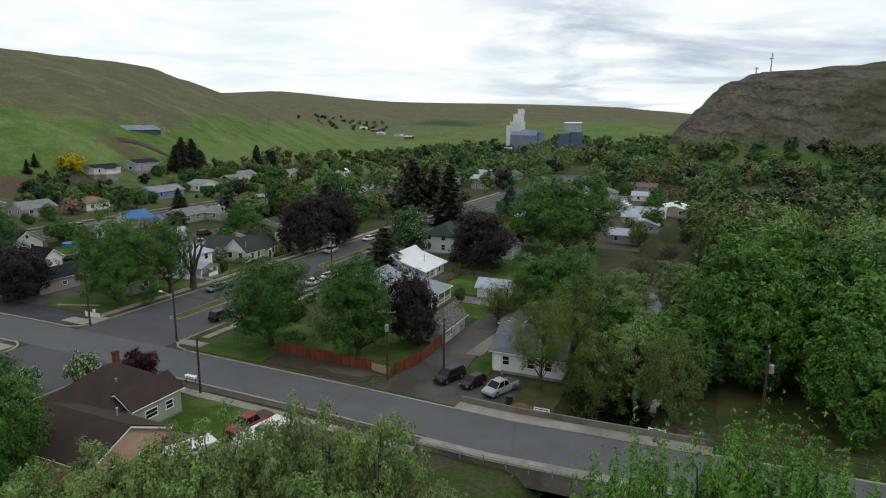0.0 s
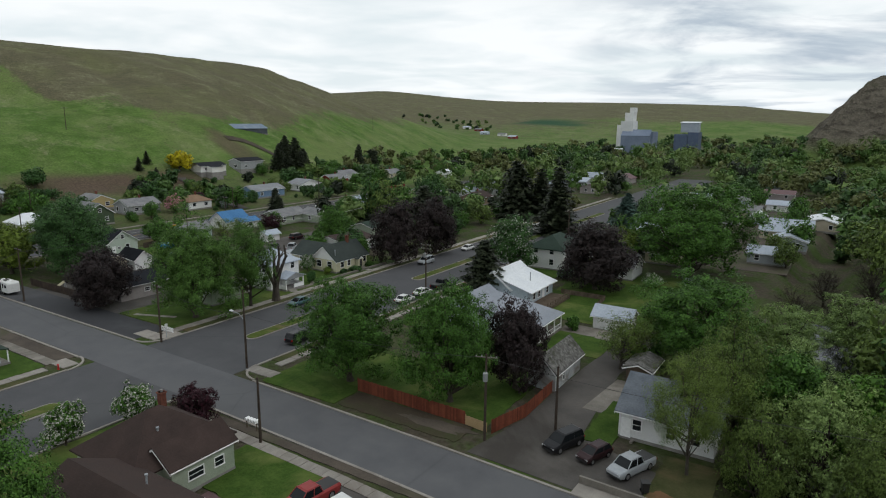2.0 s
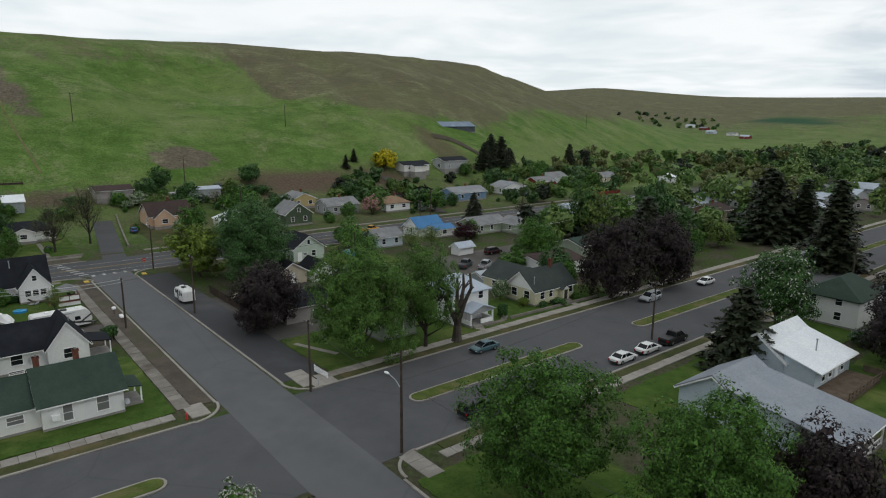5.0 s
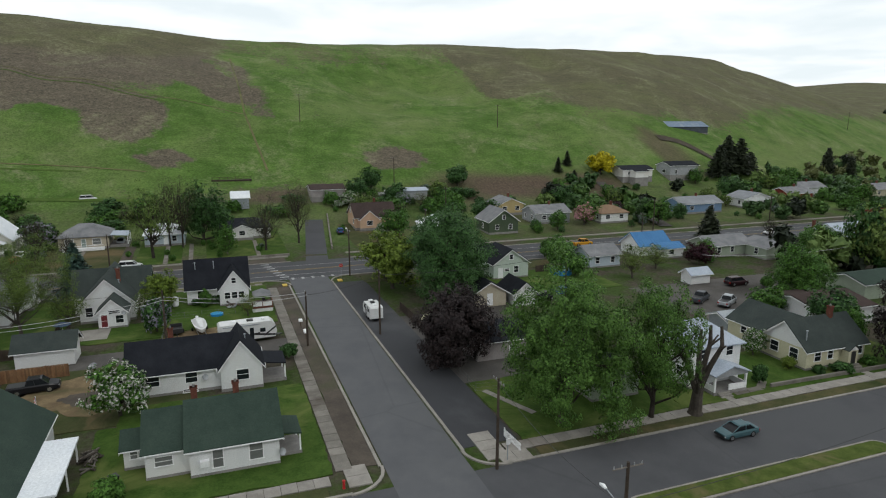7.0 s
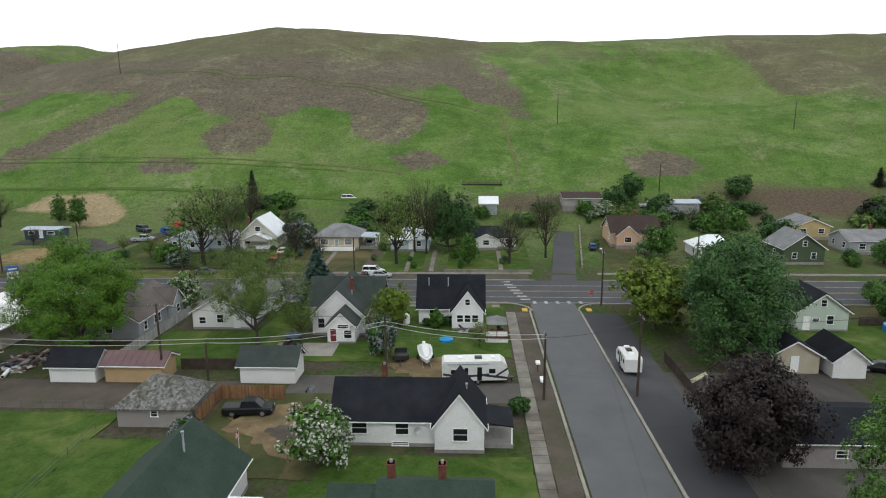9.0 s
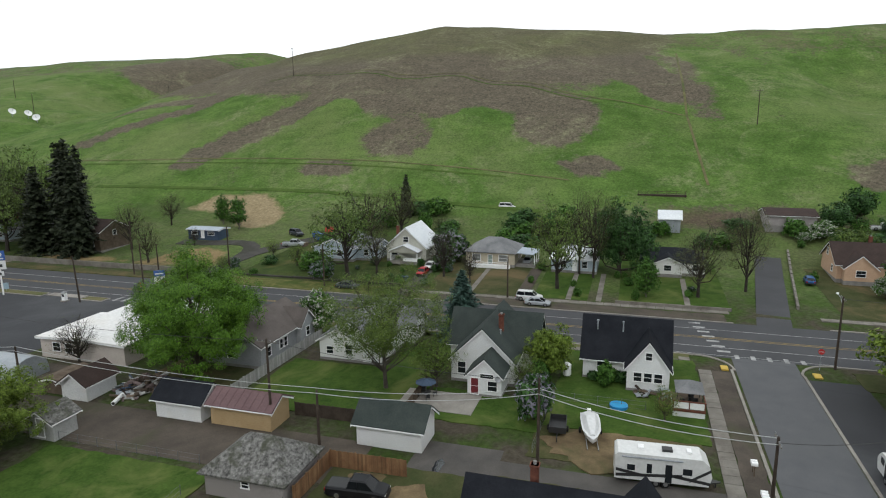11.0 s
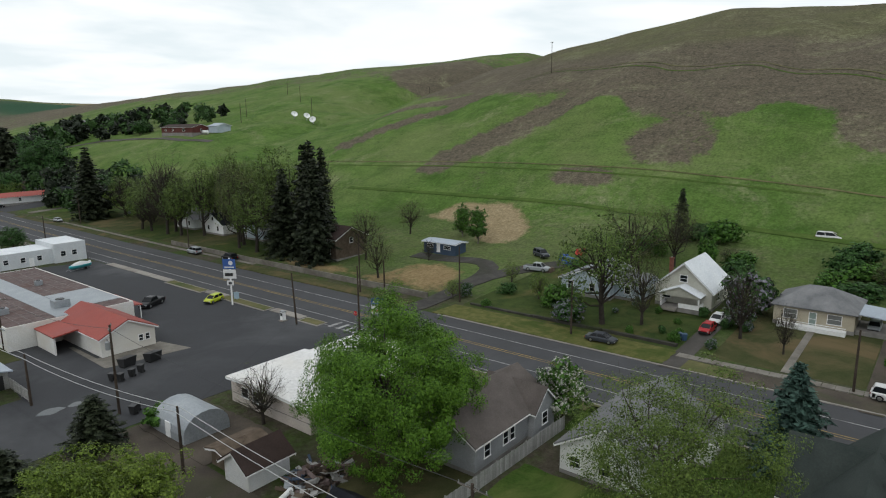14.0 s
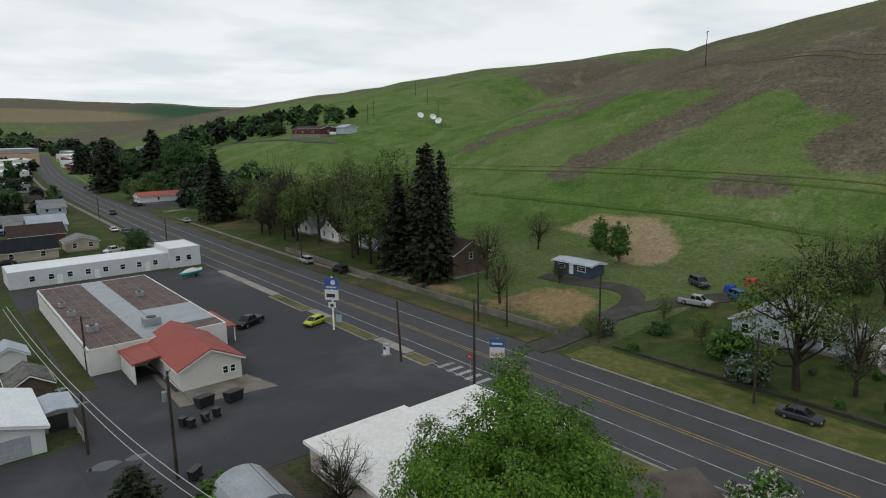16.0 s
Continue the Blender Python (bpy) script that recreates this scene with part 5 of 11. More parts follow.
def broadleaf(kind, seed, height, width, base, lobes, leaves, size, mats, bark, lobe_r=0.2, shape=1.0, flowers=0.0, fill=1.0, twigs=0, trunk=0.035, core=None, upright=0.0):
    """Trunk and limbs, and a crown of leaves gathered in lobes about the limb ends."""
    key = (kind, seed)
    if key in TREE_CACHE:
        return TREE_CACHE[key]
    rng = np.random.default_rng(seed * 101 + len(kind))
    R, H = width / 2, height - base
    cz = base + H * 0.5
    # lobe centres spread over an uneven envelope
    k = np.arange(lobes)
    ph = k * 2.399963 + rng.uniform(0, 0.9, lobes)
    cosu = 1 - 2 * (k + 0.5) / lobes * 0.93
    sinu = np.sqrt(1 - cosu ** 2)
    rad = rng.uniform(0.5, 0.92, lobes) * (1 + 0.2 * np.sin(ph * 2 + seed) + 0.12 * np.sin(ph * 5 + seed * 2))
    # low crowns stay broad towards the ground
    if base < 1.1:
        sinu = np.where(cosu < 0, sinu ** 0.55, sinu)
    c = np.stack([R * rad * sinu * np.cos(ph), R * rad * sinu * np.sin(ph), cz + H * 0.5 * rad * np.sign(cosu) * np.abs(cosu) ** shape], 1)
    lr = (width + H) / 2 * lobe_r * rng.uniform(0.6, 1.25, lobes)
    s = Shape()
    tr = height * trunk
    bend = rng.uniform(-0.04, 0.04, 2) * height
    tip = (bend[0], bend[1], base + H * 0.62)
    mid = (bend[0] * 0.4, bend[1] * 0.4, base * 0.7 + 0.3)
    s.tube([(0, 0, -0.3), (0, 0, 0.25), mid, ((mid[0] + tip[0]) / 2, (mid[1] + tip[1]) / 2, (mid[2] + tip[2]) / 2), tip], [tr * 1.5, tr * 1.05, tr * 0.85, tr * 0.6, tr * 0.2], 8)
    step = max(1, lobes // 26)
    limb = 0.4 if twigs > 2 else 0.38
    for i in range(0, lobes, step):
        f = rng.uniform(0.0, 0.75)
        a = Vector(mid).lerp(Vector(tip), f)
        b = Vector(c[i])
        if b.z < a.z:
            a = Vector(mid)
        m = a.lerp(b, 0.5) + Vector((0, 0, -0.06 * height * rng.uniform(0.2, 1)))
        m += Vector(rng.normal(size=3) * 0.02 * height)
        s.tube([a, m, b], [tr * limb, tr * limb * 0.62, tr * 0.08], 4, caps=False)
        for j in range(twigs):
            q = b + Vector(rng.normal(size=3)).normalized() * lr[i] * rng.uniform(0.7, 1.25)
            g = m.lerp(b, rng.uniform(0.2, 1))
            s.tube([g, g.lerp(q, 0.5) + Vector(rng.normal(size=3)) * lr[i] * 0.12, q], [tr * 0.11, tr * 0.07, tr * 0.03], 3, caps=False)
    wood = s.mesh(kind + "_trunk", [bark])
    n = leaves
    # the shaded inner mass of the crown, in larger sprays
    core = (0.13 if twigs < 2 else 0.0) if core is None else core
    nc = int(leaves * core)
    ci = rng.choice(lobes, max(nc, 1), p=lr ** 2 / (lr ** 2).sum())[:nc]
    cd = rng.normal(size=(nc, 3))
    cd /= np.linalg.norm(cd, axis=1, keepdims=True) + 1e-9
    inner = c[ci] * np.array([0.9, 0.9, 1.0]) + np.array([0, 0, -0.12]) * lr[ci][:, None] + cd * lr[ci][:, None] * 0.72 * rng.uniform(0, 1, (nc, 1)) ** 0.4
    # every lobe breaks into smaller sprays
    sub = 6
    tops, roots, reach = c, lr, rng.uniform(0.5, 1.2, lobes)
    sd = rng.normal(size=(lobes * sub, 3))
    sd /= np.linalg.norm(sd, axis=1, keepdims=True)
    c = np.repeat(c, sub, 0) + sd * np.repeat(lr, sub)[:, None] * rng.uniform(0.5, 0.95, (lobes * sub, 1)) * np.array([1, 1, 0.8])
    lr = np.repeat(lr, sub) * rng.uniform(0.36, 0.6, lobes * sub)
    if upright:
        # shoots that climb straight up from each spray and taper to a tip
        k = np.tile(np.arange(sub), lobes) / (sub - 1)
        c = c * 0.0 + np.repeat(tops, sub, 0) + np.stack([rng.normal(0, 0.1, lobes * sub), rng.normal(0, 0.1, lobes * sub), k * upright * np.repeat(reach, sub)], 1)
        lr = np.repeat(roots, sub) * (0.62 - 0.42 * k)
    li = rng.choice(lobes * sub, n, p=lr ** 2 / (lr ** 2).sum())
    d = rng.normal(size=(n, 3))
    d /= np.linalg.norm(d, axis=1, keepdims=True)
    out = c[li] - np.array([0, 0, cz - H * 0.15])
    out /= np.linalg.norm(out, axis=1, keepdims=True) + 1e-9
    flip = (d * out).sum(1) < -0.25
    d[flip] *= -1
    q = rng.uniform(0, 1, (n, 1)) ** (0.33 / fill)
    p = c[li] + d * lr[li][:, None] * q * np.array([1, 1, 0.72])
    p += rng.normal(size=(n, 3)) * size * 0.5
    nr = d * 0.9 + out * 0.35 + np.array([0, 0, 0.4]) + rng.normal(size=(n, 3)) * 0.33
    nr /= np.linalg.norm(nr, axis=1, keepdims=True)
    kinds = None
    if flowers:
        kinds = ((rng.uniform(size=n) < flowers) & (q[:, 0] > 0.72)).astype(int)
    if nc:
        p, nr = np.concatenate([p, inner]), np.concatenate([nr, cd])
        size = np.concatenate([np.full((n, 1), size), np.full((nc, 1), size * 1.9)])
        if kinds is not None:
            kinds = np.concatenate([kinds, np.zeros(nc, int)])
    crown = leaf_mesh(kind + "_crown", p, nr, size, rng, mats, kinds)
    TREE_CACHE[key] = (wood, crown, height)
    return TREE_CACHE[key]


def conifer(kind, seed, height, width, tiers, mat, size=0.5, base=0.6, power=0.85, per=9):
    key = (kind, seed)
    if key in TREE_CACHE:
        return TREE_CACHE[key]
    rng = np.random.default_rng(seed * 77 + 5)
    s = Shape()
    s.tube([(0, 0, -0.3), (0, 0, height * 0.5), (0, 0, height * 0.99)], [height * 0.022, height * 0.013, 0.02], 7)
    P, N = [], []
    for i in range(tiers):
        f = (i + rng.uniform(-0.3, 0.3)) / tiers
        z = base + (height - base) * max(f, 0)
        r = width / 2 * max(0.03, 1 - max(f, 0)) ** power * rng.uniform(0.75, 1.12)
        for j in range(per):
            a = 2 * math.pi * (j + rng.uniform(-0.35, 0.35)) / per + i * 1.3
            L = r * rng.uniform(0.6, 1.15)
            tip = np.array([math.cos(a) * L, math.sin(a) * L, -0.22 * L])
            if j % 3 == 0 and L > 0.6:
                s.tube([(0, 0, z), (tip[0], tip[1], z + tip[2])], [0.05, 0.015], 4, caps=False)
            m = max(3, int(L / size * 4.2))
            for q in range(m):
                g = (q + 0.6) / m
                side = rng.normal(size=3) * np.array([0.34, 0.34, 0.2]) * size * (0.5 + 1.3 * (1 - g))
                P.append(np.array([0, 0, z]) + tip * g + side)
                N.append(np.array([math.cos(a) * 0.5, math.sin(a) * 0.5, 0.85]) + rng.normal(size=3) * 0.45)
    P, N = np.array(P), np.array(N)
    N /= np.linalg.norm(N, axis=1, keepdims=True)
    crown = leaf_mesh(kind + "_crown", P, N, size, rng, [mat], None, 0.4)
    TREE_CACHE[key] = (s.mesh(kind + "_trunk", [BARK]), crown, height)
    return TREE_CACHE[key]


def variants():
    """The kinds of plant: a name, how many variants, and how each is grown."""
    B = broadleaf
    return {
        "maple": (3, lambda s: B("maple", s, 12, 11, 0.8, 80, 20200, 0.15, [L_GREEN], BARK)),
        "bright_maple": (1, lambda s: B("bright_maple", s, 15, 20, 0.9, 150, 112000, 0.09, [L_BRIGHT], BARK, 0.125)),
        "dark_maple": (2, lambda s: B("dark_maple", s, 10, 10, 0.6, 70, 17000, 0.15, [L_PURPLE], BARK)),
        "plum": (2, lambda s: B("plum", s, 5, 5.5, 0.4, 40, 6500, 0.12, [L_PLUM], BARK)),
        "elm": (3, lambda s: B("elm", s, 15, 12, 1.6, 90, 32000, 0.12, [L_ELM], BARK_DARK, 0.15, twigs=2, trunk=0.026)),
        "pale_elm": (1, lambda s: B("pale_elm", s, 16, 15, 0.4, 130, 54000, 0.112, [L_ELM], BARK, 0.13)),
        "broad_elm": (2, lambda s: B("broad_elm", s, 16, 15, 0.4, 130, 42000, 0.125, [L_GREEN], BARK, 0.13)),
        "lindens": (2, lambda s: B("lindens", s, 14, 13, 0.7, 110, 12500, 0.19, [L_DARK], BARK, 0.14)),
        "fine_linden": (1, lambda s: B("fine_linden", s, 14, 13, 0.7, 120, 36000, 0.115, [L_DARK], BARK, 0.14)),
        "near_maple": (2, lambda s: B("near_maple", s, 14, 13, 0.7, 120, 46000, 0.105, [L_GREEN], BARK, 0.14)),
        "horse_chestnut": (1, lambda s: B("horse_chestnut", s, 12, 9, 0.8, 66, 14000, 0.16, [L_DARK, F_WHITE], BARK, flowers=0.16)),
        "locust": (3, lambda s: B("locust", s, 11, 10, 1.8, 60, 5600, 0.13, [L_LOCUST], BARK, 0.2, twigs=4)),
        "airy_locust": (1, lambda s: B("airy_locust", s, 14, 13, 2.2, 110, 46000, 0.07, [L_LOCUST], BARK, 0.15, twigs=4, trunk=0.018)),
        "sparse": (3, lambda s: B("sparse", s, 12, 10, 2.2, 54, 4200, 0.088, [L_BUD], BARK_DARK, 0.2, twigs=6, trunk=0.027)),
        "open_olive": (3, lambda s: B("open_olive", s, 14, 11, 3.0, 64, 4400, 0.165, [L_OLIVE], BARK_DARK, 0.17, twigs=3, trunk=0.028)),
        "bare": (2, lambda s: B("bare", s, 10, 8, 2.0, 40, 900, 0.08, [L_BUD], BARK_DARK, 0.24, twigs=9, trunk=0.03)),
        "willow": (3, lambda s: B("willow", s, 12, 12, 0.6, 120, 18000, 0.115, [L_WILLOW], BARK, 0.11, twigs=1)),
        "cottonwood": (3, lambda s: B("cottonwood", s, 17, 15, 0.9, 150, 18000, 0.225, [L_COTTON], BARK, 0.12)),
        "near_cottonwood": (2, lambda s: B("near_cottonwood", s, 17, 13, 0.9, 170, 18000, 0.155, [L_POPLAR], BARK, 0.1)),
        "poplar": (2, lambda s: B("poplar", s, 17, 8, 5.0, 110, 16500, 0.098, [L_POPLAR], BARK, 0.085, twigs=2, upright=2.6)),
        "thicket": (3, lambda s: B("thicket", s, 9, 10, 0.3, 70, 17000, 0.105, [L_OLIVE], BARK, 0.17, twigs=2)),
        "green_thicket": (3, lambda s: B("green_thicket", s, 9, 10, 0.2, 66, 15000, 0.15, [L_GREEN], BARK, 0.19)),
        "brush": (3, lambda s: B("brush", s, 4, 5, 0.1, 40, 1200, 0.23, [L_DARK], BARK, 0.22)),
        "green_brush": (3, lambda s: B("green_brush", s, 4, 5, 0.1, 40, 900, 0.26, [L_GREEN], BARK, 0.22)),
        "far_green": (4, lambda s: B("far_green", s, 11, 11, 1.2, 44, 2200, 0.38, [L_GREEN], BARK, 0.22)),
        "far_bright": (3, lambda s: B("far_bright", s, 12, 12, 1.0, 48, 2600, 0.34, [L_WILLOW], BARK, 0.22)),
        "far_dark": (3, lambda s: B("far_dark", s, 11, 11, 1.2, 44, 2200, 0.38, [L_DARK], BARK, 0.22)),
        "far_olive": (3, lambda s: B("far_olive", s, 11, 11, 1.2, 44, 1700, 0.35, [L_OLIVE], BARK, 0.22, twigs=0)),
        "lime_thicket": (1, lambda s: B("lime_thicket", s, 9, 12, 0.2, 120, 38000, 0.09, [L_LIME], BARK, 0.13)),
        "lime_tree": (2, lambda s: B("lime_tree", s, 8, 7, 0.8, 50, 8500, 0.17, [L_LIME], BARK)),
        "yellow_tree": (1, lambda s: B("yellow_tree", s, 8, 10, 1.2, 44, 3600, 0.38, [L_YELLOW], BARK)),
        "white_blossom": (2, lambda s: B("white_blossom", s, 5.5, 5.5, 0.8, 50, 5000, 0.165, [L_GREEN, F_WHITE], BARK, flowers=0.55)),
        "pink_blossom": (1, lambda s: B("pink_blossom", s, 5.5, 6, 1.0, 36, 2600, 0.3, [L_OLIVE, F_PINK], BARK, flowers=0.8)),
        "lilac": (2, lambda s: B("lilac", s, 4.5, 4.5, 0.5, 40, 2300, 0.25, [L_DARK, F_LILAC], BARK, flowers=0.55)),
        "shrub": (3, lambda s: B("shrub", s, 2.0, 2.4, 0.15, 26, 1700, 0.15, [L_GREEN], BARK, 0.22)),
        "dark_shrub": (2, lambda s: B("dark_shrub", s, 2.0, 2.4, 0.15, 26, 1700, 0.15, [L_DARK], BARK, 0.22)),
        "aspen": (2, lambda s: B("aspen", s, 9, 4, 0.5, 44, 3600, 0.17, [L_GREEN], BARK_PALE, 0.2, trunk=0.018)),
        "spruce": (3, lambda s: conifer("spruce", s, 17, 6.5, 40, L_SPRUCE, 0.34, 0.6, 0.72, 8)),
        "pine": (2, lambda s: conifer("pine", s, 14, 8.5, 30, L_SPRUCE, 0.5, 1.2, 0.6)),
        "blue_spruce": (2, lambda s: conifer("blue_spruce", s, 10, 6.5, 36, L_BLUE, 0.26, 0.2, 0.8, 12)),
    }


VARIANTS = variants()
TREE_WORDS = {
    "maple": ("tree", "leafy green maple with a rounded dense crown"), "bright_maple": ("tree", "large broad tree with fresh bright green leaves"),
    "dark_maple": ("tree", "dark purple-leaved maple with a rounded crown"), "plum": ("tree", "small plum tree with deep purple leaves"),
    "broad_elm": ("tree", "broad green elm with branches sweeping the lawn"), "elm": ("tree", "tall green elm with spreading limbs"), "pale_elm": ("tree", "broad pale green elm with branches sweeping the lawn"), "lindens": ("tree", "large dark green shade tree with dense crown"), "fine_linden": ("tree", "large dark green shade tree beside the highway corner"), "near_maple": ("tree", "leafy green maple behind the red-brown fence"),
    "horse_chestnut": ("tree", "horse chestnut with white flower candles"), "locust": ("tree", "thin-leaved olive tree with visible branches"),
    "sparse": ("tree", "budding tree with open grey branches"), "open_olive": ("tree", "tall open olive-green tree in young leaf"), "bare": ("tree", "nearly bare tree with dark branches"),
    "willow": ("tree", "pale green willow beside the creek"), "cottonwood": ("tree", "tall bright green cottonwood in the creek wood"), "near_cottonwood": ("tree", "fresh bright green tree crown below the bridge"), "airy_locust": ("tree", "airy yellow-green locust with fine young leaves"),
    "poplar": ("tree", "tall poplar with upright bright green shoots"), "thicket": ("tree", "olive-brown thicket tree along the creek"), "green_thicket": ("tree", "dense green thicket tree along the creek"),
    "brush": ("shrub", "dark green wild brush on the slope"), "green_brush": ("shrub", "dense green wild brush on the slope"),
    "far_green": ("tree", "green leafy tree between town houses"), "far_bright": ("tree", "pale green willow-like tree in the creek wood"), "far_dark": ("tree", "dark green tree between town houses"), "far_olive": ("tree", "brownish olive town tree in bud"),
    "lime_thicket": ("tree", "broad bushy tree with yellow-green young leaves"), "lime_tree": ("tree", "small tree with lime-green young leaves"), "yellow_tree": ("tree", "bright yellow blooming tree on the slope"),
    "white_blossom": ("shrub", "shrub covered in white blossom"), "pink_blossom": ("tree", "small tree in pink blossom"),
    "lilac": ("shrub", "lilac bush with pale violet bloom"), "shrub": ("shrub", "small rounded green garden shrub"), "dark_shrub": ("shrub", "small dark green garden shrub"),
    "aspen": ("tree", "slender young aspen with pale trunk"), "spruce": ("tree", "tall dark spruce with drooping tiers"), "pine": ("tree", "broad dark pine with dense needles"), "blue_spruce": ("tree", "blue-green spruce with dense tiers"),
}
TREE_COUNT = [0]


def plant(kind, x, y, height, width=None, z=None, label=None, turn=None):
    """One tree or shrub. height and width in metres."""
    n, grow = VARIANTS[kind]
    i = TREE_COUNT[0]
    TREE_COUNT[0] += 1
    wood, crown, h0 = grow(i % n)
    fz = height / h0
    fx = fz if width is None else width / (max(abs(v) for v in crown_width(kind, i % n, crown)) * 2)
    if z is None:
        z = ground_z(x, y)
    cat, words = TREE_WORDS[kind]
    e = thing(cat, x, y, z, label or words, cat, rz=turn if turn is not None else (i * 67) % 360)
    e.scale = (fx, fx, fz)
    part("trunk", wood, None, e)
    part("crown", crown, None, e)
    return e


WIDTHS = {}


def crown_width(kind, s, crown):
    if (kind, s) not in WIDTHS:
        a = np.empty(len(crown.vertices) * 3, np.float32)
        crown.vertices.foreach_get("co", a)
        a = a.reshape(-1, 3)
        WIDTHS[(kind, s)] = (float(np.percentile(np.hypot(a[:, 0], a[:, 1]), 97)),)
    return WIDTHS[(kind, s)]


def distant_wood(name, spots, mats, label, seed):
    """One mesh of far trees: rounded heads of leaf sprays, coarser the further they stand from the town."""
    rng = np.random.default_rng(seed)
    P, N, K, S = [], [], [], []
    for x, y, h, w, k in spots:
        z = ground_z(x, y)
        near = math.hypot(x + 80, y - 40) < 480
        leaves, size = (300, 0.62) if near else (130, max(1.2, w * 0.085)) if y < 0 else (140, 0.95)
        f = rng.uniform(0.75, 1.35)
        h, w = h * f, w * f * rng.uniform(0.85, 1.15)
        if rng.uniform() < 0.22:
            k = 3 if rng.uniform() < 0.55 and y > 0 else 4
        m = 14
        c = rng.normal(size=(m, 3))
        c /= np.linalg.norm(c, axis=1, keepdims=True)
        c *= rng.uniform(0.3, 0.75, (m, 1)) * np.array([w / 2, w / 2, h * 0.42])
        c += np.array([x, y, z + h * 0.42])
        i = rng.integers(0, m, leaves)
        d = rng.normal(size=(leaves, 3))
        d /= np.linalg.norm(d, axis=1, keepdims=True)
        P.append(c[i] + d * (w * 0.2) * rng.uniform(0.2, 1, (leaves, 1)) ** 0.4 * np.array([1, 1, h / w * 0.8]))
        n = d * 0.8 + np.array([0, 0, 0.5])
        N.append(n / np.linalg.norm(n, axis=1, keepdims=True))
        K.append(np.full(leaves, k))
        S.append(np.full((leaves, 1), size))
        # the shaded inner mass
        m = leaves // 5
        i = rng.integers(0, len(c), m)
        d = rng.normal(size=(m, 3))
        d /= np.linalg.norm(d, axis=1, keepdims=True)
        P.append(c[i] + d * w * 0.11 + np.array([0, 0, -0.04 * h]))
        N.append(d)
        K.append(np.full(m, k))
        S.append(np.full((m, 1), size * 2.6))
    me = leaf_mesh(name, np.concatenate(P), np.concatenate(N), np.concatenate(S), rng, mats, np.concatenate(K))
    return tagged(new(name, me), label, "trees", kind="stuff")

# ---------------------------------------------------------------- houses south of the cross street
house("white corner house with a steep black roof and front gable", [(-172, -165.3, 42.2, 52.7, 3.2, 4.3, "y"), (-168.5, -162.6, 47.7, 52.7, 3.2, 3.3, "x")], WHITE, R_BLACK,
      wins=[(1, "E", 49.0, 1.9, 0.9, 1.1), (1, "E", 50.2, 1.9, 0.9, 1.1), (1, "E", 51.4, 1.9, 0.9, 1.1), (1, "E", 50.2, 4.6, 0.7, 0.9), (0, "E", 44.5, 1.8), (0, "N", -168.6, 1.9), (0, "N", -168.6, 4.9, 0.8, 1.0)],
      vents=[(-167.4, 43.8, 6, 7.2), (-167.2, 47, 6, 7.3)])
house("white house with dark green roofs and several gables", [(-171.6, -165.0, 24.4, 36.2, 3.5, 3.7, "y"), (-172.8, -159.8, 26.0, 34.2, 3.3, 4.0, "x"), (-162, -155.8, 29.2, 33.4, 2.9, 2.0, "x")], WHITE, R_DKGREEN,
      wins=[(1, "E", 27.4, 1.9, 1.0, 1.5), (0, "N", -168.3, 4.9, 0.8, 1.0), (2, "E", 31.6, 2.7, 1.6, 0.5), (2, "E", 32.3, 1.5, 1.1, 1.2), (1, "N", -161.3, 1.8), (0, "N", -168, 1.9), (0, "N", -165.5, 1.9)],
      doors=[(2, "E", 30.1, paint("door_maroon", (0.13, 0.015, 0.02)))], chims=[(-164.2, 31.6, 5, 8.0)], vents=[(-162.8, 31.8, 4.6, 6.3)], dishes=[(-155.7, 33.0, 2.5, 20)])
e = house("white bungalow with a black roof and front gable", [(-132, -125.6, 36.6, 48.5, 3.2, 2.9, "y"), (-131, -124.4, 47, 52, 3.2, 3.3, "x")], WHITE, R_BLACK,
          wins=[(0, "E", 39.2, 2.0, 1.5, 1.2), (0, "E", 43.6, 2.0, 1.3, 1.3), (1, "E", 49.6, 2.0, 1.4, 1.3), (0, "E", 43.4, 0.3, 1.6, 0.35), (1, "N", -128, 2.0)],
          chims=[(-129.6, 41.4, 5, 7.3)], dishes=[(-125.3, 45.2, 1.9, 20)], vents=[(-127.2, 50.2, 5, 6.2)])
porch(e, -129.5, -125.5, 52.1, 55, 2.7, R_BLACK, 2, (-128.8, 42.55), face="N", rail=False)
e = house("white house with a dark green shingle roof", [(-114.6, -105.0, 43.8, 52, 3.1, 2.7, "y"), (-113.8, -106, 39.9, 44.2, 2.9, 2.4, "y"), (-112.5, -108.6, 37.8, 40.2, 2.3, 1.0, "y")], WHITE, R_GREEN,
          wins=[(1, "E", 41.5, 1.8, 1.5, 0.9), (0, "E", 46.3, 1.7, 0.9, 1.8), (0, "E", 49.8, 1.9, 1.2, 1.8), (2, "E", 38.7, 1.6, 0.6, 0.8), (0, "N", -108, 1.9), (0, "N", -112, 1.9)],
          chims=[(-110.6, 44.4, 5, 6.9), (-110.6, 48.4, 5, 6.9)], dishes=[(-104.7, 52.2, 1.4, 30)], glass=SCREEN)
porch(e, -109.8, -106.2, 52, 54.3, 2.6, R_GREEN, 2, (-109.8, 47.9), face="N", rail=False)
part("window_air_conditioner", Shape().box(4.75, 5.25, -3.2, -2.4, 1.2, 1.8), [TRIM], e)
e = house("white outbuilding with a broad green gable roof", [(-117.6, -98, 20.8, 30.2, 3.0, 3.6, "x")], WHITE, R_GREEN, vents=[(-113.5, 26.6, 5.8, 7.6)])
e = thing("carport", -106, 31, 0.02, "open carport with a flat white roof", "carport")
part("roof", Shape().box(-6, 4.4, -2.6, 2.6, 2.55, 2.75), [R_WHITE], e)
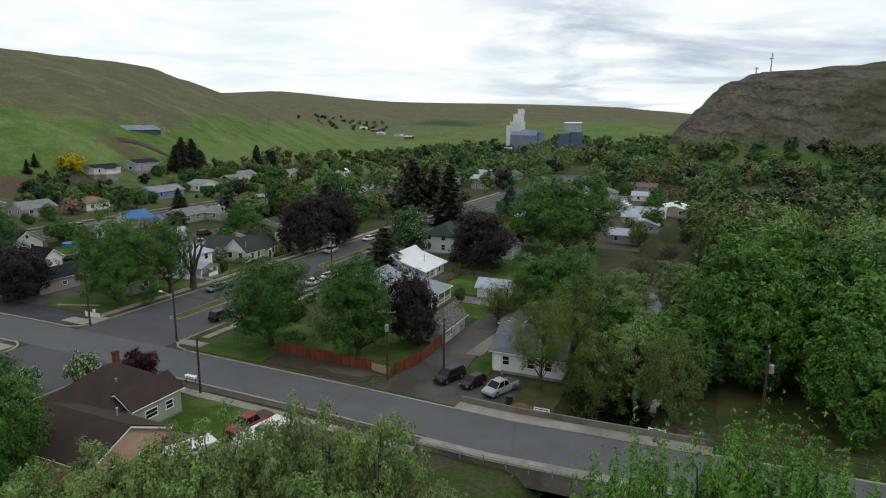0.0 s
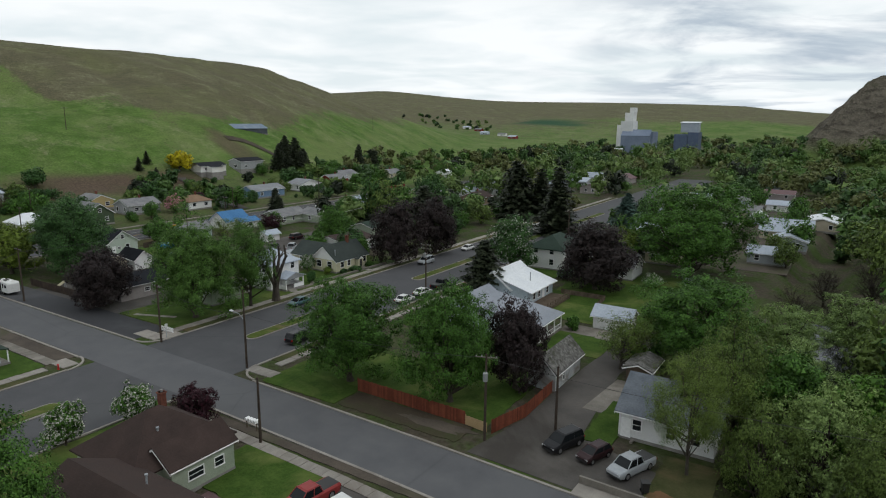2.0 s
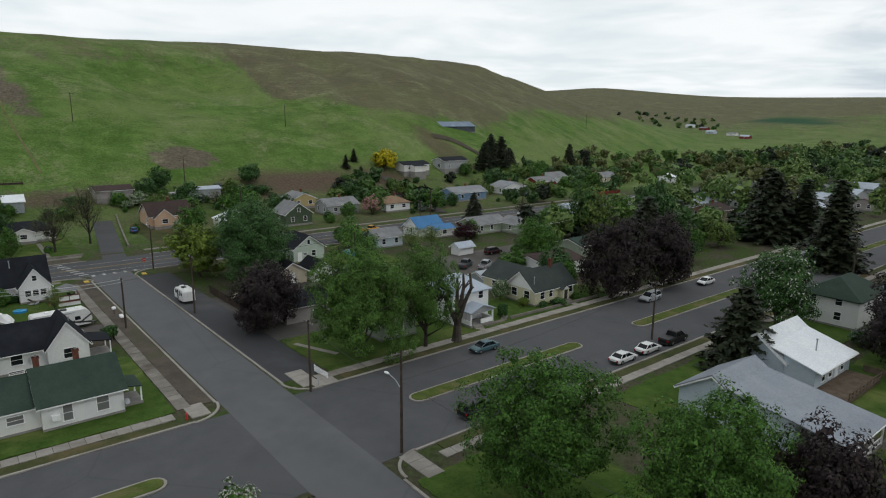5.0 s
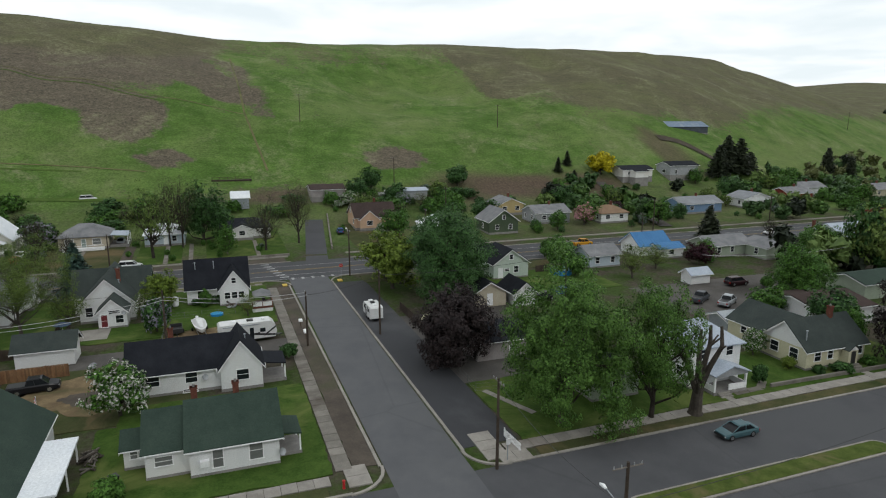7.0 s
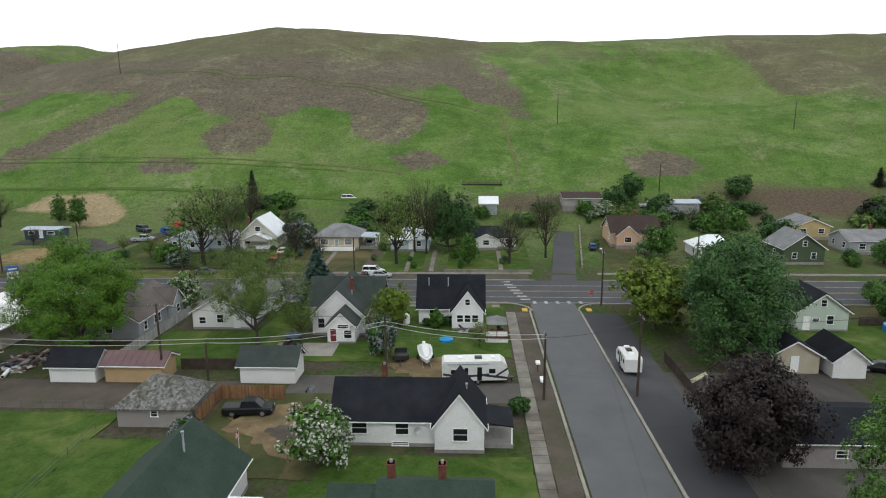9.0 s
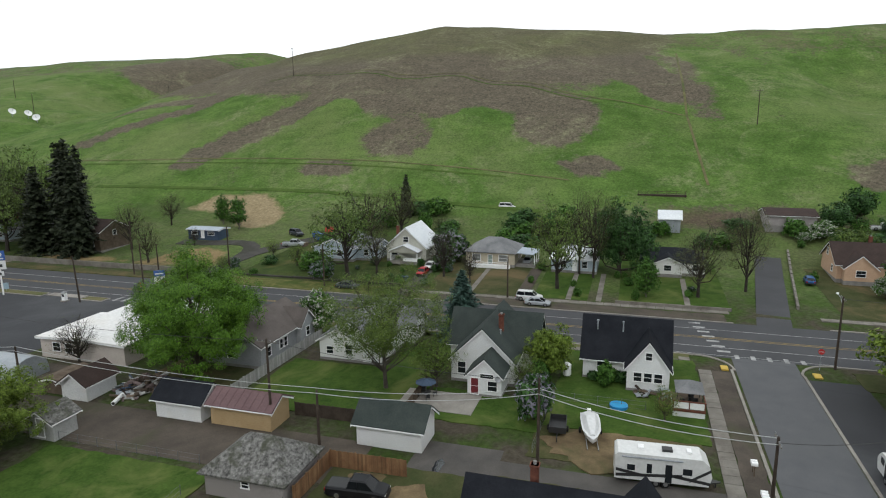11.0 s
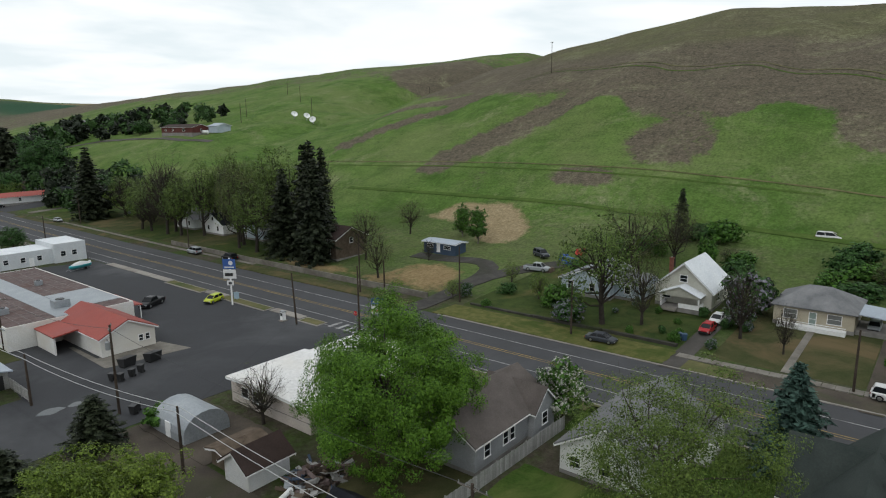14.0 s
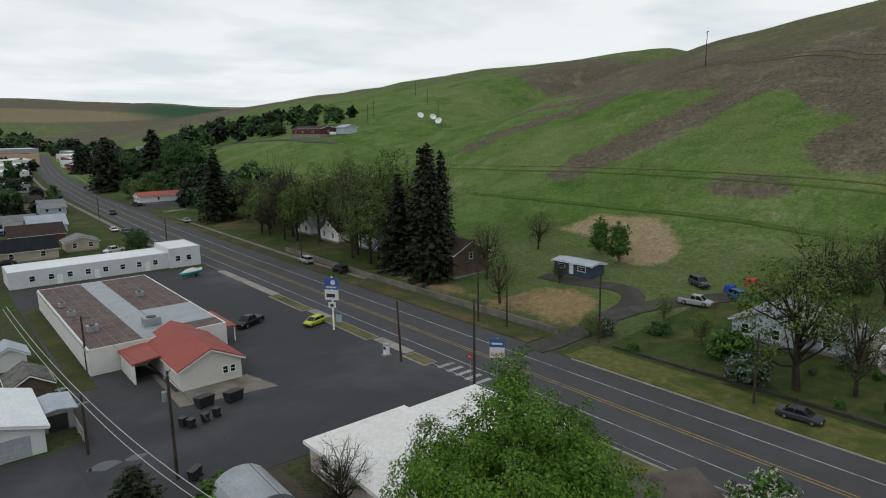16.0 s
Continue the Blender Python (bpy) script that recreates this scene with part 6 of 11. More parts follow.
for px, py in ((-5.7, 2.3), (4.1, 2.3), (-5.7, -2.3), (4.1, -2.3), (-0.8, 2.3)):
    part("post", Shape().box(px - 0.07, px + 0.07, py - 0.07, py + 0.07, -0.1, 2.6), [TRIM], e)
house("grey stucco garage with a mossy hip roof", [(-135.4, -128.9, 11.8, 19.8, 2.6, 2.3, "y", 3.4)], STUCCO, R_MOSS, name="garage", category="garage", wins=[(0, "E", 16, 1.6, 0.7, 0.6)])
house("white garage with a dark green roof", [(-145.3, -141.0, 21.2, 28.3, 2.6, 1.6, "y")], WHITE, R_DKGREEN, name="garage", category="garage", group="alley garages")
house("tan garage with a mauve metal roof", [(-144.6, -140.8, 3.6, 11.2, 2.5, 1.0, "y")], TAN, R_MAUVE, name="garage", category="garage", group="alley garages", ribs=True)
house("white garage with a black roof", [(-144.6, -140.6, -3.6, 2.4, 2.4, 1.5, "y")], WHITE, R_BLACK, name="garage", category="garage", group="alley garages")
house("small white shed with a rusty brown roof", [(-146.0, -141.4, -18.2, -14.4, 2.2, 1.3, "x")], WHITE, R_BROWN, name="shed", category="shed")
house("weathered wooden lean-to with a board roof", [(-146.6, -142.2, -21.8, -18.9, 1.8, 0.35, "x")], WOOD, WOOD, name="shed", category="shed")
house("peeling white shed at the alley", [(-135.6, -132.6, -13.2, -9.8, 2.3, 1.0, "x")], FENCE_WHITE, R_MOSS, name="shed", category="shed", doors=[(0, "E", -11.5, FENCE_WHITE)])
e = house("white-roofed roadside building with pale walls", [(-163.2, -152.0, -33.4, -18.6, 3.0, 0.28, "x"), (-173.2, -163.3, -33.0, -19.2, 2.8, 0.2, "x")], surface("pale_block", (0.5, 0.44, 0.40), (0.58, 0.52, 0.47), 0.6, 6, 0.85, 0.2), R_MEMBRANE, found=False,
          wins=[(0, "E", -30.5, 1.7, 1.3, 1.2), (0, "E", -28.3, 1.7, 1.2, 1.3)], name="roadside_building", category="building")
house("grey house with a brown roof beside a large tree", [(-170, -156.2, -8.6, 0.2, 3.3, 2.6, "x"), (-169.8, -165.6, -6, 1.0, 3.3, 2.0, "y")], GREY, surface("roof_taupe", (0.10, 0.085, 0.078), (0.145, 0.125, 0.115), 0.4, 6, 0.9, 0.4, lap=0.1),
      wins=[(0, "N", -158.2, 1.9, 0.9, 1.3), (0, "N", -161.4, 1.9, 0.8, 1.3), (0, "N", -162.6, 1.9, 0.8, 1.3), (1, "N", -167.7, 1.9), (0, "E", -4.5, 1.9)], chims=[(-161, -5.2, 5, 6.8)])
house("white house with a blue-grey shingle roof", [(-176.5, -162, 6, 15.4, 3.1, 2.8, "x"), (-176, -171, 11, 17, 3.1, 2.2, "y")], WHITE, R_GREY,
      wins=[(0, "E", 7.6, 1.5, 1.0, 1.0), (0, "E", 10.5, 1.8), (0, "N", -165, 1.8, 1.4, 1.2), (1, "N", -173.5, 1.8)], doors=[(0, "E", 13.2)])
# south-east corner house with big brown hip roofs
e = house("sage-green house with a dark brown hip roof", [(-68.4, -59.0, 43.8, 54.2, 3.6, 3.2, "y", 5.0), (-62, -57.6, 46.5, 53.4, 3.3, 1.5, "y", 0.0)], SAGE, R_BROWN,
          wins=[(1, "E", 49, 1.8, 1.6, 0.9), (0, "E", 45.2, 1.8), (1, "E", 51.6, 1.8, 1.0, 0.9)], chims=[(-64.6, 50.6, 6, 7.6)], vents=[(-61.6, 48, 5, 5.6)])
house("peach-gabled house with a dark brown roof", [(-62, -50.6, 35.8, 44.6, 3.7, 2.1, "x"), (-57, -52.6, 43.4, 45.6, 2.8, 0.6, "x")], PEACH, R_BROWN, wins=[(0, "E", 41.8, 1.8, 1.2, 1.2), (0, "E", 38, 1.8)], vents=[(-55, 42.6, 4.4, 5.6)])
# ---------------------------------------------------------------- houses north of the cross street
e = house("white two-storey house with a front porch", [(-113, -105.2, 101.8, 109.6, 5.6, 2.2, "y", 3.6)], WHITE, R_PALE,
          wins=[(0, "S", -107, 1.9), (0, "S", -110.5, 1.9), (0, "S", -107, 4.5), (0, "S", -110.5, 4.5), (0, "E", 103.6, 4.5), (0, "E", 107.8, 4.5), (0, "E", 107.8, 1.9)], doors=[(0, "E", 105.2)])
def gabled_porch(e, cx, cy, x0, x1, y0, y1, h, rise, roof, wall):
    """An open porch under a small gable that faces east, with corner posts and low walls."""
    x0, x1, y0, y1 = x0 - cx, x1 - cx, y0 - cy, y1 - cy
    ym = (y0 + y1) / 2
    for ya in (y0 - 0.3, y1 + 0.3):
        part("porch_roof", Shape().slab([(x0, ya, h), (x1 + 0.3, ya, h), (x1 + 0.3, ym, h + rise), (x0, ym, h + rise)], 0.12), [roof], e)
    v = [(x, y, z) for x in (x1 - 0.12, x1) for y, z in ((y0, h - 0.35), (y1, h - 0.35), (y1, h - 0.02), (ym, h + rise - 0.16), (y0, h - 0.02))]
    part("porch_gable", Shape().add(v, [(4, 3, 2, 1, 0), (5, 6, 7, 8, 9)] + [(i, (i + 1) % 5, (i + 1) % 5 + 5, i + 5) for i in range(5)]), [wall], e)
    part("porch_floor", Shape().box(x0, x1, y0, y1, -0.3, 0.45), [FOUND], e)
    for yy in (y0 + 0.14, y1 - 0.14):
        part("porch_post", Shape().box(x1 - 0.3, x1 - 0.06, yy - 0.12, yy + 0.12, 0.45, h - 0.35), [TRIM], e)
        part("porch_wall", Shape().box(x0, x1 - 0.31, yy - 0.08, yy + 0.08, 0.45, 1.2), [TRIM], e)
    part("porch_wall", Shape().box(x1 - 0.24, x1 - 0.1, ym - 0.2, y1 - 0.27, 0.45, 1.2), [TRIM], e)
    for k in range(3):
        part("porch_step", Shape().box(x1 + 0.3 * k, x1 + 0.3 * k + 0.3, y0 + 0.5, ym - 0.3, -0.1, 0.42 - 0.14 * k), [CONCRETE], e)


gabled_porch(e, -109.1, 105.7, -105.2, -102.5, 103.3, 108.4, 2.7, 1.0, R_PALE, GREY)
e = house("cream cottage with a dark green roof and a white gable", [(-112.0, -104.6, 120.6, 131.4, 3.0, 3.0, "y"), (-119.5, -110.0, 121.6, 129.6, 2.9, 2.5, "x")], CREAM, R_DKGREEN,
          wins=[(0, "S", -109.8, 1.9, 1.3, 1.4), (0, "S", -106.6, 1.9, 1.3, 1.4), (1, "S", -116.4, 1.9, 1.0, 1.0), (1, "S", -113.6, 1.9, 0.9, 0.9), (0, "E", 122.6, 1.9, 1.1, 1.4), (0, "E", 124.9, 1.9, 0.9, 1.3), (0, "E", 130.4, 1.9, 1.0, 1.3)], chims=[(-108.0, 128.2, 5, 7.4)], vents=[(-105.6, 121.4, 3, 5.2)])
part("gable_panel", Shape().add([(x, y, z) for y in (-5.47, -5.4) for x, z in ((-3.7, 3.0), (3.7, 3.0), (0, 5.98))], [(0, 1, 2), (5, 4, 3), (0, 3, 4, 1), (1, 4, 5, 2), (2, 5, 3, 0)]), [WHITE], e, "white boarded gable")
for k in range(3):
    part("step", Shape().box(4.9 + 0.36 * k, 5.26 + 0.36 * k, 0.9, 2.7, -0.1, 0.54 - 0.18 * k), [CONCRETE_OLD], e)
part("entry", Shape().box(3.72, 4.86, 0.95, 2.65, -0.3, 2.5), [CREAM], e)
part("entry_door", Shape().box(4.86, 4.92, 1.4, 2.2, 0.56, 2.3), [BLACK], e)
for ya in (0.65, 2.95):
    part("entry_roof", Shape().slab([(3.3, ya, 2.5), (5.1, ya, 2.5), (5.1, 1.8, 3.35), (3.3, 1.8, 3.35)], 0.1), [R_DKGREEN], e)
part("entry_gable", Shape().add([(x, y, z) for x in (4.87, 4.93) for y, z in ((0.95, 2.45), (2.65, 2.45), (1.8, 3.16))], [(2, 1, 0), (3, 4, 5), (0, 1, 4, 3), (1, 2, 5, 4), (2, 0, 3, 5)]), [WHITE], e)
house("green-grey house with a dark roof under elms", [(-114.8, -106.2, 88.4, 95.0, 3.0, 1.9, "x")], SAGE, R_BLACK, wins=[(0, "E", 91.8, 1.8, 1.2, 1.2), (0, "S", -109, 1.8)])
house("long grey block shed with a black roof", [(-131, -122.6, 80.6, 92.5, 2.8, 1.4, "y")], STUCCO, R_BLACK, name="shed", category="shed", wins=[(0, "E", 86, 1.5, 1.0, 0.7)])
house("beige garage with a wide white door", [(-153, -146, 89.8, 96.2, 2.7, 1.9, "x")], BEIGE, R_BLACK, name="garage", category="garage", doors=[(0, "E", 93)])
house("white garage with a dark roof", [(-151, -144.6, 97.2, 101.4, 2.6, 1.7, "x")], WHITE, R_BLACK, name="garage", category="garage")
house("pale green house with gabled roof", [(-171, -163.2, 101.6, 109.6, 3.4, 2.8, "x"), (-174, -166, 96, 104, 3.4, 2.8, "y")], surface("mint_siding", (0.46, 0.53, 0.46), (0.53, 0.60, 0.53), 0.5, 9, 0.75, 0.35, lap=0.2), R_BLACK,
      wins=[(0, "E", 106.8, 1.9), (0, "E", 104.6, 1.9, 1.0, 0.5), (0, "E", 105.6, 4.6, 0.8, 1.0)], doors=[(0, "E", 103.2)])
house("small pale blue house with a grey roof", [(-172, -165, 126, 134, 2.9, 1.7, "y")], PALE_BLUE, R_GREY, wins=[(0, "E", 128, 1.7), (0, "E", 132, 1.7)])
house("house with a bright blue metal roof", [(-178, -170.5, 143.5, 152.5, 2.8, 2.6, "y"), (-172, -167.6, 147, 154, 2.4, 1.0, "y")], WHITE, R_BLUE, wins=[(0, "S", -174, 1.8), (1, "E", 150.5, 1.5, 1.4, 1.0)], ribs=True)
house("low sage house with grey roofs", [(-172.5, -164.5, 159.5, 172, 2.9, 1.7, "y"), (-166, -158, 170, 179, 2.8, 1.5, "x")], SAGE, R_GREY, wins=[(0, "E", 162, 1.7), (0, "E", 166, 1.7), (1, "S", -161, 1.7)])
house("long white house with a pale blue metal roof", [(-172, -162, 200, 220, 3.2, 2.4, "y"), (-160, -153, 210, 222, 3.0, 2.0, "y")], PALE_BLUE, R_PALE, wins=[(0, "E", 203, 1.8), (0, "E", 208, 1.8), (0, "S", -167, 1.8)], chims=[(-171, 200, 2, 6)])
house("small white garden shed beside a yard", [(-149, -146, 137.6, 142.4, 2.1, 0.9, "y")], WHITE, R_PALE, name="shed", category="shed")
house("white garage block with brown roof", [(-128, -117, 138, 150, 2.8, 1.2, "y")], WHITE, R_BROWN, name="garage", category="garage")
house("pale green metal-roofed workshop", [(-134, -126, 160, 178, 3.0, 1.2, "y")], SAGE, R_GREEN, name="workshop", category="building")
house("grey metal shed in a back yard", [(-124, -120, 122, 128, 2.2, 0.8, "y")], GALV, GALV, name="shed", category="shed")
# north-east block
def saltbox(label, x0, xm, x1, xe, y0, y1, h, rise, low, wall, roof, **more):
    """A gabled house along y whose roof runs on eastward at a shallow slope over rooms to x1, to an eave at xe."""
    e = house(label, [(x0, xm, y0, y1, h, rise, "y")], wall, roof, **more)
    cx, cy = (x0 + xm) / 2, (y0 + y1) / 2
    half = (xm - x0) / 2
    xk = half * 0.45
    zk = h + rise * 0.55 + 0.2
    zw = zk + (low - zk) * (x1 - cx - xk) / (xe - cx - xk) - 0.16
    a, b = y0 - cy, y1 - cy
    prof = [(half - 0.1, -0.4), (x1 - cx, -0.4), (x1 - cx, zw), (half - 0.1, zk + (low - zk) * (half - 0.1 - xk) / (xe - cx - xk) - 0.16)]
    v = [(x, y, z) for y in (a, b) for x, z in prof]
    part("wing_wall", Shape().add(v, [(0, 1, 2, 3), (7, 6, 5, 4), (1, 5, 6, 2), (0, 4, 5, 1), (3, 2, 6, 7), (0, 3, 7, 4)]), [wall], e)
    part("wing_roof", Shape().slab([(xk, a - 0.4, zk), (xe - cx, a - 0.4, low), (xe - cx, b + 0.4, low), (xk, b + 0.4, zk)], 0.14), [roof], e)
    part("gutter", Shape().box(xe - cx + 0.004, xe - cx + 0.08, a - 0.4, b + 0.4, low - 0.16, low - 0.05), [TRIM], e)
    return e, cx, cy


e, cx, cy = saltbox("pale blue house with a white metal roof running out eastward", -68.4, -61.0, -57.2, -56.4, 120.8, 132.2, 3.2, 2.8, 3.0, PALE_BLUE, R_WHITE, wins=[(0, "S", -65, 1.9)], vents=[(-59.4, 126.2, 3.4, 5.4)])
for u in (123.4, 125.6, 129.5):
    window(e, "E", -57.2 - cx, u - cy, 1.7, 1.0, 1.2)
door(e, "E", -57.2 - cx, 127.6 - cy, 1.3)
part("deck", Shape().box(-57.2 - cx, -53.2 - cx, 120.6 - cy, 131.6 - cy, -0.3, 0.55), [WOOD], e, "grey weathered timber deck")
for i in range(10):
    u = 120.8 + 1.18 * i - cy
    part("deck_post", Shape().box(-53.3 - cx, -53.16 - cx, u, u + 0.14, 0.55, 1.55), [WOOD], e)
for zz in (1.0, 1.5):
    part("deck_rail", Shape().box(-53.16 - cx, -53.1 - cx, 120.7 - cy, 131.6 - cy, zz - 0.07, zz + 0.07), [WOOD], e)
e, cx, cy = saltbox("pale blue house with a long grey metal roof over a porch", -65.4, -57.4, -52.4, -46.9, 103.4, 112.6, 3.2, 2.5, 2.95, PALE_BLUE, R_SLATE_METAL, wins=[(0, "S", -61.4, 1.8)])
part("porch_floor", Shape().box(-52.3 - cx, -47.1 - cx, 103.4 - cy, 112.6 - cy, -0.3, 0.3), [CONCRETE_OLD], e)
for i in range(4):
    u = 103.6 + 2.93 * i - cy
    part("porch_post", Shape().box(-47.3 - cx, -47.15 - cx, u, u + 0.15, 0.3, 2.82), [TRIM], e)
for zz in (0.5, 1.2):
    part("porch_rail", Shape().box(-47.26 - cx, -47.19 - cx, 103.7 - cy, 112.5 - cy, zz - 0.04, zz + 0.04), [TRIM], e)
for i in range(30):
    part("baluster", Shape().box(-47.24 - cx, -47.21 - cx, 103.9 + 0.3 * i - cy, 103.94 + 0.3 * i - cy, 0.5, 1.2), [TRIM], e)
for u in (105.4, 110.6):
    window(e, "E", -52.4 - cx, u - cy, 1.7, 1.2, 1.2)
door(e, "E", -52.4 - cx, 108 - cy, 1.3)
house("weathered pale blue shed with a broken roof", [(-42, -38.2, 88.6, 97.6, 2.7, 1.9, "y")], surface("flaking_white", (0.42, 0.45, 0.48), (0.56, 0.57, 0.57), 1.0, 6, 0.9, 0.4, lap=0.2, stain=(0.22, 0.2, 0.18)), R_MOSS, name="shed", category="shed", wins=[(0, "E", 91.5, 1.4, 0.6, 1.2)])
house("small white shed with a pale metal roof", [(-43.2, -37.0, 116.8, 120.8, 2.3, 1.3, "x")], WHITE, R_PALE, name="shed", category="shed")
house("white house with a grey shingle roof behind bare trees", [(-27.6, -17.6, 81.4, 91.2, 3.3, 2.6, "x")], WHITE, surface("roof_slate", (0.1, 0.115, 0.135), (0.16, 0.175, 0.2), 0.6, 5, 0.9, 0.4, lap=0.12), wins=[(0, "S", -25.6, 1.9, 0.9, 1.2), (0, "S", -22, 1.9, 0.9, 1.2), (0, "S", -19.5, 1.9, 0.9, 1.2)], doors=[(0, "S", -26.8)])
house("old wooden shed beside the alley", [(-31.4, -28.2, 96.6, 101.5, 2.4, 0.6, "y")], WOOD, R_MOSS, name="shed", category="shed")
house("white two-storey house with a green roof", [(-72, -63, 152, 164, 5.2, 2.6, "y", 4)], WHITE, R_GREEN, wins=[(0, "S", -70, 1.9), (0, "S", -66, 1.9), (0, "S", -70, 4.4), (0, "S", -66, 4.4), (0, "E", 156, 4.4)])
house("low cottage with white walls among trees", [(-56, -47, 152, 160, 3.0, 2.2, "x")], WHITE, R_GREY, wins=[(0, "S", -53, 1.8), (0, "S", -49, 1.8)])
for x, y, lx, ly, w, r, lb in ((-24.4, 189.5, 8.6, 5, GALV, R_PALE, "low workshop with a blue-grey metal roof"), (-21.4, 214, 8.6, 9, GALV, R_PALE, "pale gabled workshop with a metal roof"), (-23.4, 243, 12, 5, WHITE, R_PALE, "long pale mobile home beside trees"),
                              (-15.4, 258, 10, 15, BEIGE, R_WHITE, "large cream barn with metal roof"), (-34.6, 257, 4.6, 6, PALE_BLUE, R_WHITE, "small pale blue shed in a yard"), (-36, 340, 13, 7, STUCCO, R_MAUVE, "low building with a brown roof"), (-38.6, 420, 14, 10, GALV, R_WHITE, "long building with a white roof"),
                              (-27, 228, 7, 4, BEIGE, R_PALE, "small mobile home with a pale roof"), (-30, 296, 12, 5, WHITE, R_PALE, "white mobile home with a pale roof"), (-46, 176, 8, 6, BEIGE, R_BROWN, "low cottage behind a broad tree"), (-40, 382, 12, 6, PALE_BLUE, R_WHITE, "pale mobile home far along the creek")):
    house(lb, [(x - lx / 2, x + lx / 2, y - ly / 2, y + ly / 2, 2.9, 1.4, "x" if lx > ly else "y")], w, r, wins=[(0, "S", x - lx / 4, 1.7), (0, "S", x + lx / 4, 1.7)])
# ---------------------------------------------------------------- houses west of the highway
e = house("white craftsman cottage with a steep pale metal roof", [(-231, -220.4, -7.2, 2.4, 3.4, 4.3, "x")], surface("ivory_siding", (0.50, 0.49, 0.42), (0.58, 0.57, 0.50), 0.5, 9, 0.75, 0.35, lap=0.2), R_WHITE, wins=[(0, "E", -5.2, 1.9, 1.4, 1.2), (0, "E", -2.4, 5.0, 1.2, 1.1), (0, "N", -224, 1.8), (0, "N", -228, 1.8)], chims=[(-229, -7.6, 0, 6.6)])
gabled_porch(e, -225.7, -2.4, -220.4, -217.8, -5.4, 1.2, 2.7, 1.5, R_WHITE, MATS["ivory_siding"])
e = house("beige bungalow with a grey hip roof", [(-231, -220.8, 11.8, 22.8, 3.2, 2.4, "y", 4.4)], BEIGE, R_GREY, wins=[(0, "E", 14.2, 1.7, 1.8, 1.4), (0, "E", 20.2, 1.7, 1.8, 1.4), (0, "N", -226, 1.8)], doors=[(0, "E", 17.3, paint("door_grey_green", (0.2, 0.26, 0.24)))], glass=SCREEN)
porch(e, -228, -221.5, 22.9, 27.2, 2.9, R_PALE, 3, (-225.9, 17.3), 0.3, rail=False, face="N")
part("porch_rail", Shape().box(5.2, 6.6, -4.6, 4.6, -0.5, 0.35).box(6.5, 6.6, -4.6, 4.6, 0.9, 1.0), [TRIM], e)
e = house("white cottage with a pale roof behind bare trees", [(-229, -219.5, 31, 40.5, 3.0, 2.0, "y", 3.5)], PALE_BLUE, R_WHITE, wins=[(0, "E", 33.5, 1.7), (0, "E", 38, 1.7)], doors=[(0, "E", 36)])
e = house("low white house with a dark green roof", [(-232, -222, 49.5, 62, 2.9, 1.9, "y", 4), (-228, -220.6, 52, 57.4, 2.7, 1.2, "x")], WHITE, R_BLACK, wins=[(1, "E", 54.6, 1.6, 1.4, 1.1), (0, "E", 60, 1.6)])
house("peach and white cottage with a brown roof", [(-235, -224, 86, 98, 3.3, 3.4, "y"), (-229, -222.5, 87, 92.5, 3.0, 2.4, "x")], PEACH, R_BROWN, wins=[(1, "E", 89.8, 1.8, 1.6, 1.2), (0, "S", -227, 1.9), (0, "S", -231, 4.6)], chims=[(-230, 93, 6, 8)])
R_SLATE_PALE = surface("roof_pale_slate", (0.2, 0.21, 0.225), (0.27, 0.28, 0.295), 0.4, 5, 0.85, 0.4, stain=(0.15, 0.155, 0.16))
house("pale blue house with a worn grey roof on the bank", [(-230, -217.6, -24.4, -14.5, 3.0, 2.0, "x"), (-226, -219.5, -16, -9, 2.9, 1.6, "y")], PALE_BLUE, R_SLATE_PALE, wins=[(0, "E", -22.4, 1.7, 1.0, 1.4), (0, "E", -18, 1.7, 1.0, 1.4), (1, "E", -12, 1.7)], ribs=False)
house("small navy building with white-framed windows", [(-233.7, -229.3, -69, -59.4, 2.6, 0.35, "y")], NAVY, R_PALE, name="cabin", category="cabin", wins=[(0, "E", -67, 1.6, 1.7, 0.8), (0, "E", -61.7, 1.6, 1.9, 0.8)], doors=[(0, "E", -64.4)], found=False)
house("brown house with blue trim behind spruces", [(-222, -212, -92, -82, 5.2, 2.4, "y")], WOOD, R_BROWN, wins=[(0, "E", -89, 1.9), (0, "E", -84.5, 1.9), (0, "E", -84.5, 4.4), (0, "N", -217, 4.4)])
for x, y, w, r, lb in ((-222, -108, BEIGE, R_GREY, "cream cottage half hidden by bare trees"), (-222, -124, PALE_BLUE, R_GREY, "pale blue cottage half hidden by trees"), (-221, -142, WHITE, R_BLACK, "white gabled cottage half hidden by trees"), (-222, -160, WHITE, R_GREY, "white cottage behind bare trees")):
    house(lb, [(x - 5, x + 5, y - 5.5, y + 5.5, 3.2, 2.9, "x")], w, r, wins=[(0, "E", y - 2.5, 1.8), (0, "E", y + 2.5, 1.8), (0, "E", y, 4.6, 0.9, 1.0)], chims=[(x - 1, y + 2, 4, 7)])
house("brown-roofed low building below the hill", [(-265.5, -256, 78.5, 89.5, 2.8, 1.2, "y")], STUCCO, R_BROWN, wins=[(0, "E", 85, 1.6, 2.2, 0.7)])
house("tall white shed behind the houses", [(-257.5, -252.6, 53.6, 58.6, 3.2, 1.6, "y")], GALV, R_WHITE, name="shed", category="shed")
